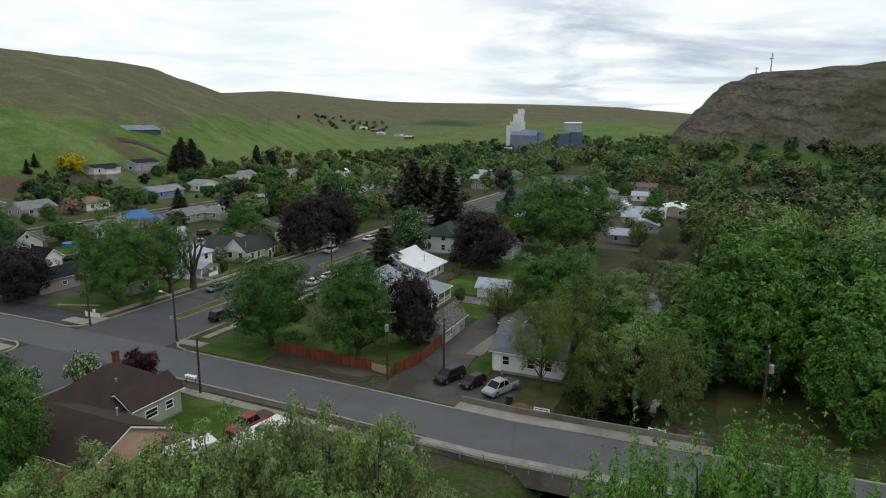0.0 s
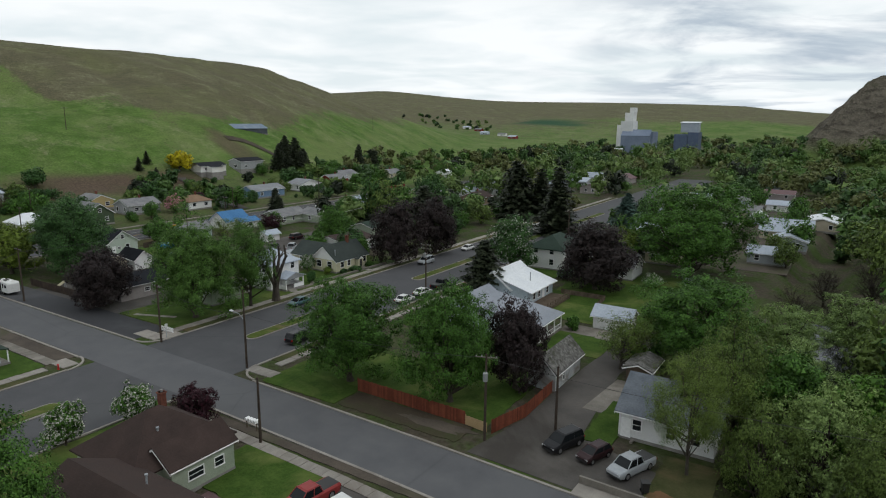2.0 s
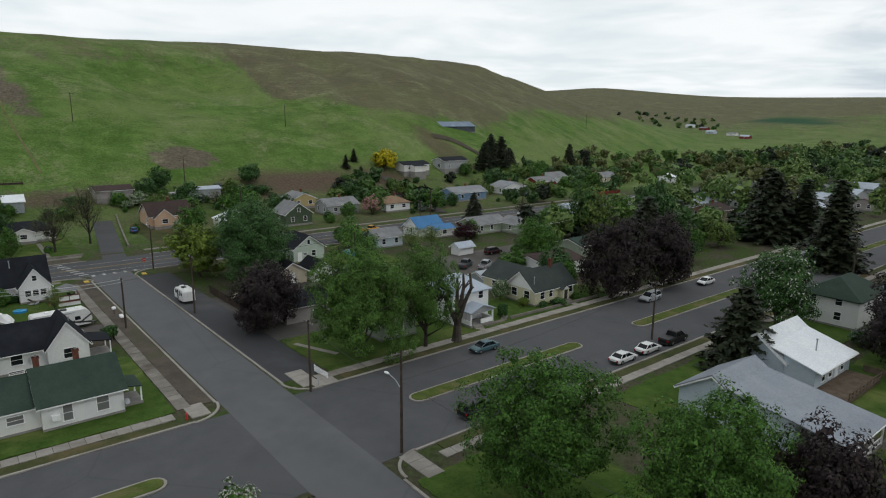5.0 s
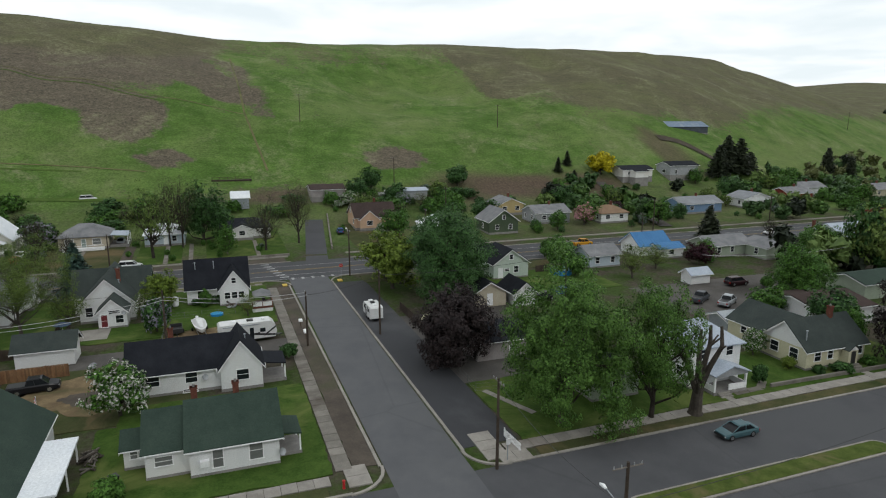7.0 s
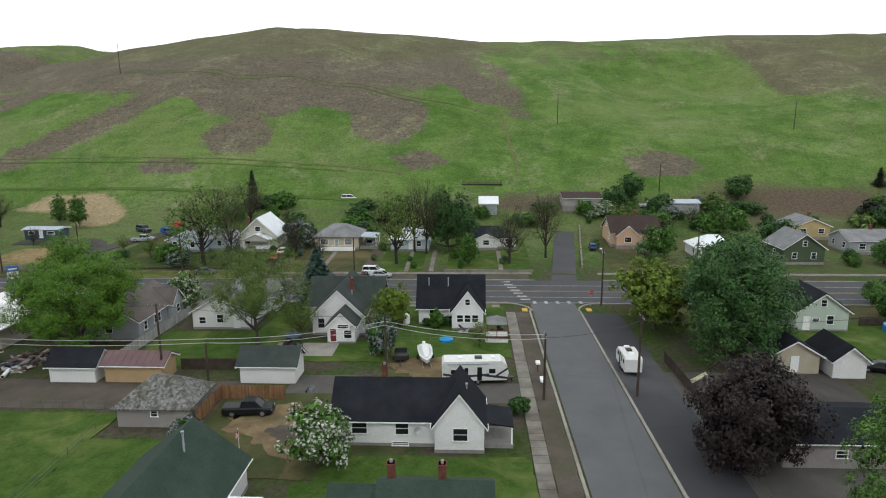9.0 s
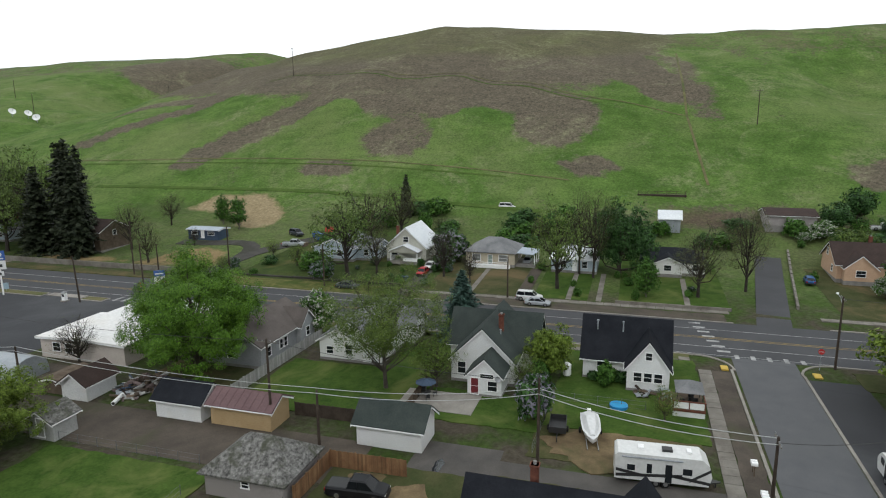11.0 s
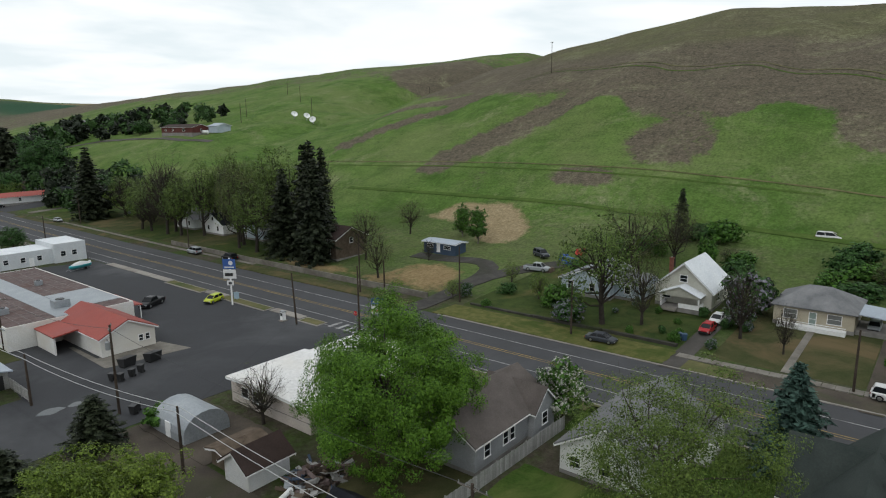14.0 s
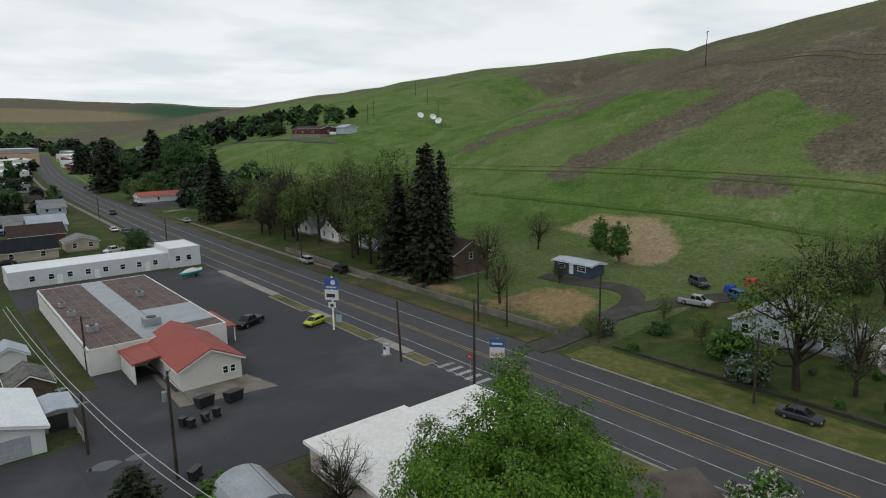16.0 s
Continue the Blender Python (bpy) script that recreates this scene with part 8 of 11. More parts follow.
def vehicle(kind, colour, col, x, y, rz, label, z=0.045):
    """A car built once for each kind and colour; its front points along +x before it is turned by rz."""
    L, W, H, belt, hood, c0, c1, r0, r1 = {
        "sedan": (4.7, 1.82, 1.45, 0.92, 0.82, -1.75, 1.15, -1.05, 0.35), "hatch": (4.1, 1.75, 1.5, 0.95, 0.9, -1.85, 1.1, -1.5, 0.35), "suv": (4.9, 1.95, 1.82, 1.1, 1.02, -2.3, 1.2, -2.05, 0.55),
        "pickup": (5.7, 1.98, 1.85, 1.12, 1.05, -0.75, 1.55, -0.5, 0.95), "van": (4.9, 1.9, 1.75, 1.02, 0.9, -2.3, 1.5, -2.1, 0.65)}[kind]
    e = thing("car" if kind != "pickup" else "pickup_truck", x, y, z, label, "car" if kind != "pickup" else "pickup truck", rz=rz)
    key = (kind, colour)
    if key not in VEHICLES:
        m = car_paint(colour, col)
        s = Shape()
        hw = W / 2
        stations = [(-L / 2, 0.42, belt - 0.12, 0.80), (-L / 2 + 0.12, 0.3, belt - 0.02, 0.93), (-L / 2 + 0.6, 0.24, belt, 1.0), (c0 + 0.1, 0.24, belt, 1.0), (c1 - 0.1, 0.24, belt - 0.01, 1.0), (c1 + 0.25, 0.24, hood + 0.04, 1.0), (L / 2 - 0.5, 0.26, hood - 0.04, 0.97), (L / 2 - 0.1, 0.32, hood - 0.14, 0.88), (L / 2, 0.42, hood - 0.26, 0.74)]
        v, f = [], []
        for sx, zb, zt, wf in stations:
            w = hw * wf
            v += [(sx, -w * 0.94, zb), (sx, -w, zb + 0.18), (sx, -w, zt - 0.16), (sx, -w * 0.9, zt), (sx, w * 0.9, zt), (sx, w, zt - 0.16), (sx, w, zb + 0.18), (sx, w * 0.94, zb)]
        for i in range(len(stations) - 1):
            for j in range(8):
                a, b = i * 8 + j, i * 8 + (j + 1) % 8
                f.append((a, b, b + 8, a + 8))
        f += [tuple(range(8))[::-1], tuple(range(len(v) - 8, len(v)))]
        s.add(v, f)
        body = s.mesh("body", [m])
        g = Shape()
        b0, b1 = hw * 0.9, hw * 0.74
        zb, zt = belt - 0.05, H - 0.06
        g.add([(c0, -b0, zb), (c1 + 0.2, -b0, zb), (c1 + 0.2, b0, zb), (c0, b0, zb), (r0, -b1, zt), (r1, -b1, zt), (r1, b1, zt), (r0, b1, zt)], [(3, 2, 1, 0), (4, 5, 6, 7), (0, 1, 5, 4), (1, 2, 6, 5), (2, 3, 7, 6), (3, 0, 4, 7)])
        glass = g.mesh("glazing", [CARGLASS])
        r = Shape()
        r.add([(r0 - 0.06, -b1 - 0.03, zt - 0.03), (r1 + 0.08, -b1 - 0.03, zt - 0.03), (r1 + 0.08, b1 + 0.03, zt - 0.03), (r0 - 0.06, b1 + 0.03, zt - 0.03), (r0 + 0.12, -b1 + 0.14, H), (r1 - 0.1, -b1 + 0.14, H), (r1 - 0.1, b1 - 0.14, H), (r0 + 0.12, b1 - 0.14, H)], [(3, 2, 1, 0), (4, 5, 6, 7), (0, 1, 5, 4), (1, 2, 6, 5), (2, 3, 7, 6), (3, 0, 4, 7)])
        roof = r.mesh("roof_panel", [m])
        pil = []
        for sg in (-1, 1):
            for q0, q1 in ((c0, r0), (c1 + 0.2, r1), ((c0 + c1) / 2 - 0.1, (r0 + r1) / 2 - 0.1)):
                pil.append(Shape().tube([(q0, sg * b0, zb), (q1, sg * b1, zt)], 0.05, 5).mesh("pillar", [m]))
        wr = 0.4 if kind in ("suv", "pickup") else 0.33
        tyre = Shape().tube([(0, -0.11, 0), (0, -0.1, 0), (0, 0.1, 0), (0, 0.11, 0)], [wr * 0.9, wr, wr, wr * 0.9], 16).mesh("tyre", [RUBBER])
        rim = Shape().tube([(0, -0.125, 0), (0, 0.125, 0)], wr * 0.6, 10).mesh("rim", [CHROME])
        lamp = Shape().box(-0.04, 0.05, -0.2, 0.2, -0.07, 0.07).mesh("headlight", [paint("lamp_lens", (0.55, 0.56, 0.58), 0.15)])
        tail = Shape().box(-0.05, 0.04, -0.13, 0.13, -0.12, 0.12).mesh("tail_light", [paint("tail_lens", (0.3, 0.01, 0.01), 0.2)])
        bump = Shape().box(-0.07, 0.07, -hw * 0.82, hw * 0.82, -0.1, 0.1).mesh("bumper", [BLACK])
        bed = None
        if kind == "pickup":
            # flat black slab on the closed body stands for the bed's shaded recess
            bed = Shape().box(-L / 2 + 0.14, c0 - 0.06, -hw * 0.78, hw * 0.78, belt - 0.03, belt + 0.02).mesh("bed_liner", [BLACK])
        VEHICLES[key] = (body, glass, roof, pil, tyre, rim, lamp, tail, bump, bed, L, W, wr, hood, belt)
    body, glass, roof, pil, tyre, rim, lamp, tail, bump, bed, L, W, wr, hood, belt = VEHICLES[key]
    T = Matrix.Translation
    part("body", body, None, e)
    part("glazing", glass, None, e)
    part("roof_panel", roof, None, e)
    for p in pil:
        part("pillar", p, None, e)
    for sx in (-L * 0.29, L * 0.31):
        for sg in (-1, 1):
            w = part("tyre", tyre, None, e, at=T((sx, sg * (W / 2 - 0.1), wr)))
            part("rim", rim, None, w)
    for sg in (-1, 1):
        part("headlight", lamp, None, e, at=T((L / 2 - 0.06, sg * W * 0.32, hood - 0.3)))
        part("tail_light", tail, None, e, at=T((-L / 2 + 0.04, sg * W * 0.38, belt - 0.28)))
    part("bumper", bump, None, e, at=T((L / 2 - 0.04, 0, 0.42)))
    part("bumper", bump, None, e, at=T((-L / 2 + 0.02, 0, 0.42)))
    if bed:
        part("bed_liner", bed, None, e)
    return e


C_BLACK, C_WHITE, C_SILVER, C_RED, C_TEAL, C_MAROON, C_LIME, C_BLUE, C_YEL = (0.012, 0.012, 0.014), (0.62, 0.62, 0.62), (0.34, 0.36, 0.38), (0.36, 0.015, 0.02), (0.06, 0.115, 0.13), (0.03, 0.012, 0.014), (0.42, 0.48, 0.03), (0.03, 0.09, 0.24), (0.5, 0.25, 0.02)
for kind, cn, col, x, y, rz, lb in (
    ("sedan", "teal", C_TEAL, -94.0, 98.5, 270, "teal-grey sedan parked along the kerb"), ("suv", "black", C_BLACK, -79.3, 84, 90, "black suv parked at the kerb"), ("pickup", "black", C_BLACK, -78.7, 124, 90, "black pickup parked at the kerb"), ("sedan", "white", C_WHITE, -78.7, 117.3, 90, "white sedan parked at the kerb"),
    ("sedan", "white", C_WHITE, -78.7, 111.2, 90, "white sedan parked under a tree"), ("suv", "silver", C_SILVER, -94, 141, 270, "silver crossover parked at the kerb"), ("sedan", "white", C_WHITE, -94, 161, 270, "white sedan parked far along the kerb"),
    ("suv", "black", C_BLACK, -31.8, 75.8, 250, "black suv parked on gravel"), ("hatch", "maroon", C_MAROON, -28.2, 75.4, 250, "dark maroon hatchback parked on gravel"), ("pickup", "silver", C_SILVER, -24.2, 75.0, 248, "silver pickup parked beside the house"),
    ("pickup", "brick_red", (0.24, 0.036, 0.034), -47.2, 53.4, 262, "dark red pickup parked beside a lawn"), ("suv", "white", C_WHITE, -199.3, 29.6, 90, "white suv parked on the verge"), ("sedan", "silver", C_SILVER, -196.6, 31.6, 90, "silver sedan parked on the roadside"),
    ("sedan", "slate", (0.05, 0.055, 0.065), -198.4, -7, 95, "dark grey sedan parked on the verge"), ("hatch", "lime", C_LIME, -175.2, -75.4, 20, "lime-green hatchback in the parking lot"), ("pickup", "black", C_BLACK, -166.8, -82.6, 28, "black pickup parked by the store"), ("pickup", "black", C_BLACK, -132.4, 25.2, 95, "black pickup with a white toolbox"),
    ("pickup", "silver", C_SILVER, -132.5, 134, 120, "silver pickup in a back yard"), ("pickup", "slate", (0.05, 0.055, 0.065), -136, 131, 120, "grey pickup in a back yard"), ("suv", "maroon", C_MAROON, -142.6, 146, 90, "dark red suv in the alley"), ("sedan", "black", C_BLACK, -147, 104.6, 250, "black sedan parked in a yard"), ("sedan", "blue", C_BLUE, -148.8, 109.4, 260, "blue sedan parked in a yard"),
    ("pickup", "yellow", C_YEL, -188, 138.5, 90, "yellow pickup on the highway"), ("pickup", "white", C_WHITE, -183, 199, 270, "white pickup on the highway"), ("hatch", "blue", C_BLUE, -222, 81, 175, "blue car parked on the side street"), ("suv", "silver", C_SILVER, -198.4, -122.5, 270, "silver suv parked on the verge"), ("suv", "black", C_BLACK, -199.2, -107.5, 270, "black suv parked on the verge"),
    ("suv", "black", C_BLACK, -186, -262, 90, "black suv driving down the highway"), ("sedan", "white", C_WHITE, -175.4, -214, 90, "white car parked beside the highway"), ("sedan", "silver", C_SILVER, -200.5, -218, 90, "silver car parked beside the highway"), ("pickup", "white", C_WHITE, -166, -172, 20, "white pickup behind the motel block"),
    ("sedan", "black", C_BLACK, -201.5, -284, 0, "black car at the motel"), ("sedan", "slate", (0.05, 0.055, 0.065), -201.5, -290, 0, "grey car at the motel"), ("sedan", "white", C_WHITE, -150, -236, 30, "white car in a yard"), ("sedan", "blue", C_BLUE, -145, -230, 30, "blue car in a yard"), ("sedan", "maroon", C_MAROON, -141, -172, 0, "dark red car behind a house"),
):
    vehicle(kind, cn, col, x, y, rz, lb, 0.06 if x > -197 else ground_z(x, y) + 0.12)
for kind, cn, col, x, y, rz, lb in (("hatch", "red", C_RED, -211, 4.7, 0, "red hatchback on a gravel drive"), ("sedan", "white", C_WHITE, -216.4, 4.7, 0, "white sedan on a gravel drive"), ("pickup", "silver", C_SILVER, -228, -36, 100, "silver pickup beside the blue house"), ("suv", "blue", C_BLUE, -234, -31, 60, "dark blue suv beside the house"), ("hatch", "silver", C_SILVER, -225, 25, 0, "silver car under a carport")):
    vehicle(kind, cn, col, x, y, rz, lb, ground_z(x, y) + 0.12)


def travel_trailer(x, y, rz, L, W, H, label, stripes=True, z=0.08):
    e = thing("travel_trailer", x, y, z, label, "travel trailer", rz=rz)
    a = L / 2
    prof = [(-a, 0.55), (-a, H - 0.25), (-a + 0.25, H), (a - 0.9, H), (a - 0.25, H - 0.55), (a, 1.5), (a - 0.25, 0.55)]
    v = [(u, yy, zz) for yy in (-W / 2, W / 2) for u, zz in prof]
    n = len(prof)
    part("body", Shape().add(v, [tuple(range(n)), tuple(range(n, 2 * n))[::-1]] + [(i, i + n, (i + 1) % n + n, (i + 1) % n) for i in range(n)]), [paint("rv_white", (0.6, 0.6, 0.59), 0.35)], e)
    for sg in (-1, 1):
        yy = sg * (W / 2 + 0.012)
        for u, zz, w, h in ((-a * 0.66, 1.75, 0.7, 0.55), (-a * 0.28, 1.8, 0.45, 0.9), (a * 0.12, 1.45, 0.6, 1.75), (a * 0.5, 1.8, 0.8, 0.6)):
            part("window", Shape().box(u - w / 2, u + w / 2, yy - 0.012, yy + 0.012, zz - h / 2, zz + h / 2), [GLASS], e)
        if stripes:
            for k, (u0, u1, z0, z1) in enumerate(((-a + 0.1, a * 0.4, 0.75, 1.2), (a * 0.1, a - 0.15, 1.2, 0.7), (a * 0.55, a - 0.12, 0.8, 2.0), (-a + 0.1, -a * 0.4, 1.3, 0.9))):
                part("stripe", Shape().add([(u0, yy, z0), (u1, yy, z1), (u1, yy, z1 + 0.3), (u0, yy, z0 + 0.3), (u0, yy + sg * 0.006, z0), (u1, yy + sg * 0.006, z1), (u1, yy + sg * 0.006, z1 + 0.3), (u0, yy + sg * 0.006, z0 + 0.3)], [(0, 1, 2, 3), (7, 6, 5, 4), (0, 4, 5, 1), (1, 5, 6, 2), (2, 6, 7, 3), (3, 7, 4, 0)]), [BLACK], e)
        for u in (-0.55, 0.3):
            t = part("tyre", Shape().tube([(u, sg * (W / 2 - 0.25), 0.36), (u, sg * (W / 2 - 0.02), 0.36)], 0.36, 14), [RUBBER], e)
            part("rim", Shape().tube([(u, sg * (W / 2 - 0.1), 0.36), (u, sg * (W / 2), 0.36)], 0.2, 10), [CHROME], t)
    part("underframe", Shape().box(-a + 0.3, a - 0.4, -W / 2 + 0.3, W / 2 - 0.3, 0.35, 0.57), [BLACK], e)
    part("drawbar", Shape().add([(a - 0.3, -0.6, 0.42), (a + 1.0, -0.05, 0.42), (a + 1.0, 0.05, 0.42), (a - 0.3, 0.6, 0.42), (a - 0.3, -0.6, 0.52), (a + 1.0, -0.05, 0.52), (a + 1.0, 0.05, 0.52), (a - 0.3, 0.6, 0.52)], [(3, 2, 1, 0), (4, 5, 6, 7), (0, 1, 5, 4), (1, 2, 6, 5), (2, 3, 7, 6), (3, 0, 4, 7)]).box(a + 0.5, a + 0.62, -0.06, 0.06, -0.1, 0.5), [BLACK], e)
    for u, w in ((-a * 0.45, 0.5), (a * 0.1, 0.9), (a * 0.55, 0.4)):
        part("roof_vent", Shape().box(u - w / 2, u + w / 2, -0.35, 0.35, H - 0.02, H + 0.22), [TRIM if w < 0.8 else BLACK], e)
    part("awning", Shape().tube([(-a + 0.6, -W / 2 - 0.06, H - 0.3), (a * 0.4, -W / 2 - 0.06, H - 0.3)], 0.07, 8), [GALV], e)
    return e


travel_trailer(-142.4, 51.2, 94, 8.4, 2.5, 3.1, "white travel trailer with black swoosh stripes")
travel_trailer(-147, 71.8, 180, 5.2, 2.2, 2.5, "small white camper trailer on the parking strip", False)
travel_trailer(-42.2, 49.6, 260, 6.6, 2.4, 2.9, "white camper parked beside a dark red pickup", False)
travel_trailer(-46.9, 43.9, 246, 5.6, 2.3, 2.7, "white camper with roof vents beside a patio", False)
travel_trailer(-88.8, 197, 90, 7.0, 2.4, 2.9, "white camper parked in the street", False)


def boat(x, y, rz, cover, label, L=6.0, z=0.07):
    e = thing("boat", x, y, z, label, "boat", rz=rz)
    st = [(-L / 2, 0.95, 0.3), (-L / 4, 1.05, 0.25), (L / 6, 0.95, 0.3), (L / 2.6, 0.5, 0.45), (L / 2, 0.05, 0.8)]
    v, f = [], []
    for u, w, zb in st:
        v += [(u, -w, 1.25), (u, -w * 0.75, 0.55 + zb * 0.4), (u, 0, zb), (u, w * 0.75, 0.55 + zb * 0.4), (u, w, 1.25)]
    for i in range(4):
        f += [(i * 5 + j, i * 5 + j + 1, i * 5 + j + 6, i * 5 + j + 5) for j in range(4)]
        f.append((i * 5 + 4, i * 5, i * 5 + 5, i * 5 + 9))
    f += [(0, 4, 3, 2, 1), (20, 21, 22, 23, 24)]
    part("hull", Shape().add(v, f), [cover], e)
    w = [(-L / 2 + 0.1, 0.9, 1.5), (-L / 6, 0.95, 1.95), (L / 8, 0.8, 1.8), (L / 2.7, 0.35, 1.42)]
    v, f = [], []
    for u, hw, zt in w:
        v += [(u, -hw, 1.24), (u, -hw * 0.5, zt - 0.05), (u, 0, zt), (u, hw * 0.5, zt - 0.05), (u, hw, 1.24)]
    for i in range(3):
        f += [(i * 5 + j, i * 5 + j + 5, i * 5 + j + 6, i * 5 + j + 1) for j in range(4)]
    f += [(0, 1, 2, 3, 4), (19, 18, 17, 16, 15)]
    part("cover", Shape().add(v, f), [paint("tarp_white", (0.6, 0.6, 0.6), 0.6)], e)
    for sg in (-1, 1):
        part("tyre", Shape().tube([(-0.8, sg * 1.0, 0.3), (-0.8, sg * 1.2, 0.3)], 0.3, 12), [RUBBER], e)
        part("trailer_rail", Shape().box(-L / 2, L / 2 + 0.3, sg * 0.55 - 0.04, sg * 0.55 + 0.04, 0.2, 0.32), [LEAD], e)
    part("engine", Shape().box(-L / 2 - 0.5, -L / 2 - 0.02, -0.2, 0.2, 0.8, 1.6), [TRIM], e)


boat(-149.2, 44.4, 8, paint("hull_white", (0.6, 0.6, 0.6), 0.35), "white boat under a cover on a trailer")
boat(-171.6, -127, 20, paint("hull_teal", (0.06, 0.38, 0.42), 0.35), "teal boat with an orange stripe on a trailer", 5.5)


def utility_trailer(x, y, rz):
    e = thing("utility_trailer", x, y, 0.07, "black open utility trailer with mesh sides", "trailer", rz=rz)
    part("deck", Shape().box(-1.6, 1.6, -0.9, 0.9, 0.5, 0.6), [BLACK], e)
    for q in ((-1.6, 1.6, -0.9, -0.84), (-1.6, 1.6, 0.84, 0.9), (1.54, 1.6, -0.84, 0.84), (-1.6, -1.54, -0.84, 0.84)):
        part("side_panel", Shape().box(*q, 0.6, 1.15), [BLACK], e)
    for sg in (-1, 1):
        part("tyre", Shape().tube([(0, sg * 0.92, 0.32), (0, sg * 1.12, 0.32)], 0.32, 12), [RUBBER], e)
    part("drawbar", Shape().box(1.6, 2.8, -0.05, 0.05, 0.45, 0.55).box(2.6, 2.7, -0.05, 0.05, -0.05, 0.5), [BLACK], e)


utility_trailer(-149.6, 40.9, 4)


# ---------------------------------------------------------------- poles, lamps, wires
def utility_pole(x, y, h, arm=0.0, arms=1, transformer=False, lamp=None, label="", z=None, lean=0.0, drop=1.2):
    z = ground_z(x, y) if z is None else z
    e = thing("utility_pole", x, y, z, label or "brown wooden utility pole with a crossarm", "utility pole")
    part("pole", Shape().tube([(0, 0, -0.3), (lean * 0.5, 0, h * 0.5), (lean, 0, h)], [0.17, 0.145, 0.11], 9), [POLE], e)
    c, s = math.cos(radians(arm)), math.sin(radians(arm))
    for k in range(arms):
        zz = h - 0.35 - 0.8 * k
        part("crossarm", Shape().tube([(lean - 1.2 * c, -1.2 * s, zz), (lean + 1.2 * c, 1.2 * s, zz)], 0.07, 4), [BARK_PALE], e)
        for u in (-1.1, -0.5, 0.5, 1.1):
            part("insulator", Shape().tube([(lean + u * c, u * s, zz + 0.05), (lean + u * c, u * s, zz + 0.24)], [0.05, 0.035], 6), [LEAD], e)
    if transformer:
        t = part("transformer", Shape().tube([(0.4 * s + lean, -0.4 * c, h - 2.9), (0.4 * s + lean, -0.4 * c, h - 2.0), (0.4 * s + lean, -0.4 * c, h - 1.9)], [0.27, 0.27, 0.16], 12), [LEAD], e, "grey can transformer")
        part("bushing", Shape().tube([(0.4 * s + lean, -0.4 * c, h - 1.9), (0.4 * s + lean, -0.4 * c, h - 1.65)], 0.05, 6), [BLACK], t)
    if lamp is not None:
        a = radians(lamp)
        d = Vector((math.cos(a), math.sin(a), 0))
        p0 = Vector((lean, 0, h - drop))
        arm_ob = part("lamp_arm", Shape().tube([p0, p0 + d * 1.0 + Vector((0, 0, 0.7)), p0 + d * 2.3 + Vector((0, 0, 0.95))], 0.045, 6), [GALV], e)
        part("lamp_head", Shape().tube([p0 + d * 2.2 + Vector((0, 0, 0.95)), p0 + d * 2.55 + Vector((0, 0, 0.96)), p0 + d * 2.95 + Vector((0, 0, 0.9))], [0.08, 0.16, 0.1], 8), [TRIM], arm_ob)
    return e


for args in ((-77.6, 72, 11.2, 90, 1, False, 180, "brown wooden pole with a crossarm and a street lamp", None, 0.0, 4.2), (-96.8, 71.6, 9.4, 0, 1, False), (-81.4, 122.4, 9.4, 0, 2, True), (-39.6, 72.4, 10, 20, 1, True), (-59.5, 58.4, 7.6, 0, 0), (-33.8, 78.4, 7.9, 0, 0), (6.3, 73.3, 11.5, 90, 1, True), (-137, 59.4, 8.4, 0, 1), (-138.4, 70.8, 10.4, 0, 1, False),
             (-139.2, 17.8, 6.4, 0, 0), (-141.4, 10.9, 10.4, 90, 1), (-140.9, 40, 9.5, 90, 0), (-176.9, 74.2, 10.1, 0, 1, False, 180), (-141.6, -40.4, 10.9, 60, 1, True), (-136.1, -51.4, 6.6, 0, 0), (-176, -51.5, 9, 0, 0, False, None, "", None, 0.5), (-177.9, -38.2, 11.5, 0, 0), (-202.8, -37.5, 10.6, 0, 0, False, None),
             (-198.8, -12.3, 8.8, 0, 0), (-198.3, -52.6, 7, 0, 0), (-196.9, -58, 12, 0, 0), (-139.4, -22.2, 7, 0, 0), (-141, -77, 8.1, 0, 1), (-200, -128, 9, 0, 0), (-178, -165, 9, 0, 0), (-203, -205, 9, 0, 1), (-178.5, -250, 9, 0, 0), (-199.9, 25.4, 8, 0, 0),
             (-199.4, 170, 9.5, 0, 1), (-178.6, 150, 9.5, 0, 1), (-199.4, 215, 9.5, 0, 1), (-152, 197, 9, 0, 1), (-75, 185, 9.5, 0, 1), (-203, 100, 9.5, 0, 1), (-236, 118, 9, 0, 1), (-98, 245, 9, 0, 1)):
    utility_pole(*args)
for x, y, h in ((-316, 84, 11), (-312, 171, 10), (-366, -112, 13), (-470, -270, 12), (-375, 470, 12), (-372, -282, 11), (-339, -308, 12), (-358, -330, 12), (-402, -330, 11), (-430, -380, 11), (-268, 110, 9)):
    utility_pole(x, y, h, 60, 1, label="weathered power pole on the hillside")


def cable(name, pts, sag, r, mat, label):
    s = Shape()
    for a, b in zip(pts, pts[1:]):
        a, b = Vector(a), Vector(b)
        n = 10
        s.tube([a.lerp(b, i / n) - Vector((0, 0, 4 * sag * (i / n) * (1 - i / n))) for i in range(n + 1)], r, 5, caps=False)
    return tagged(new(name, s.mesh(name, [mat])), label, "cable")


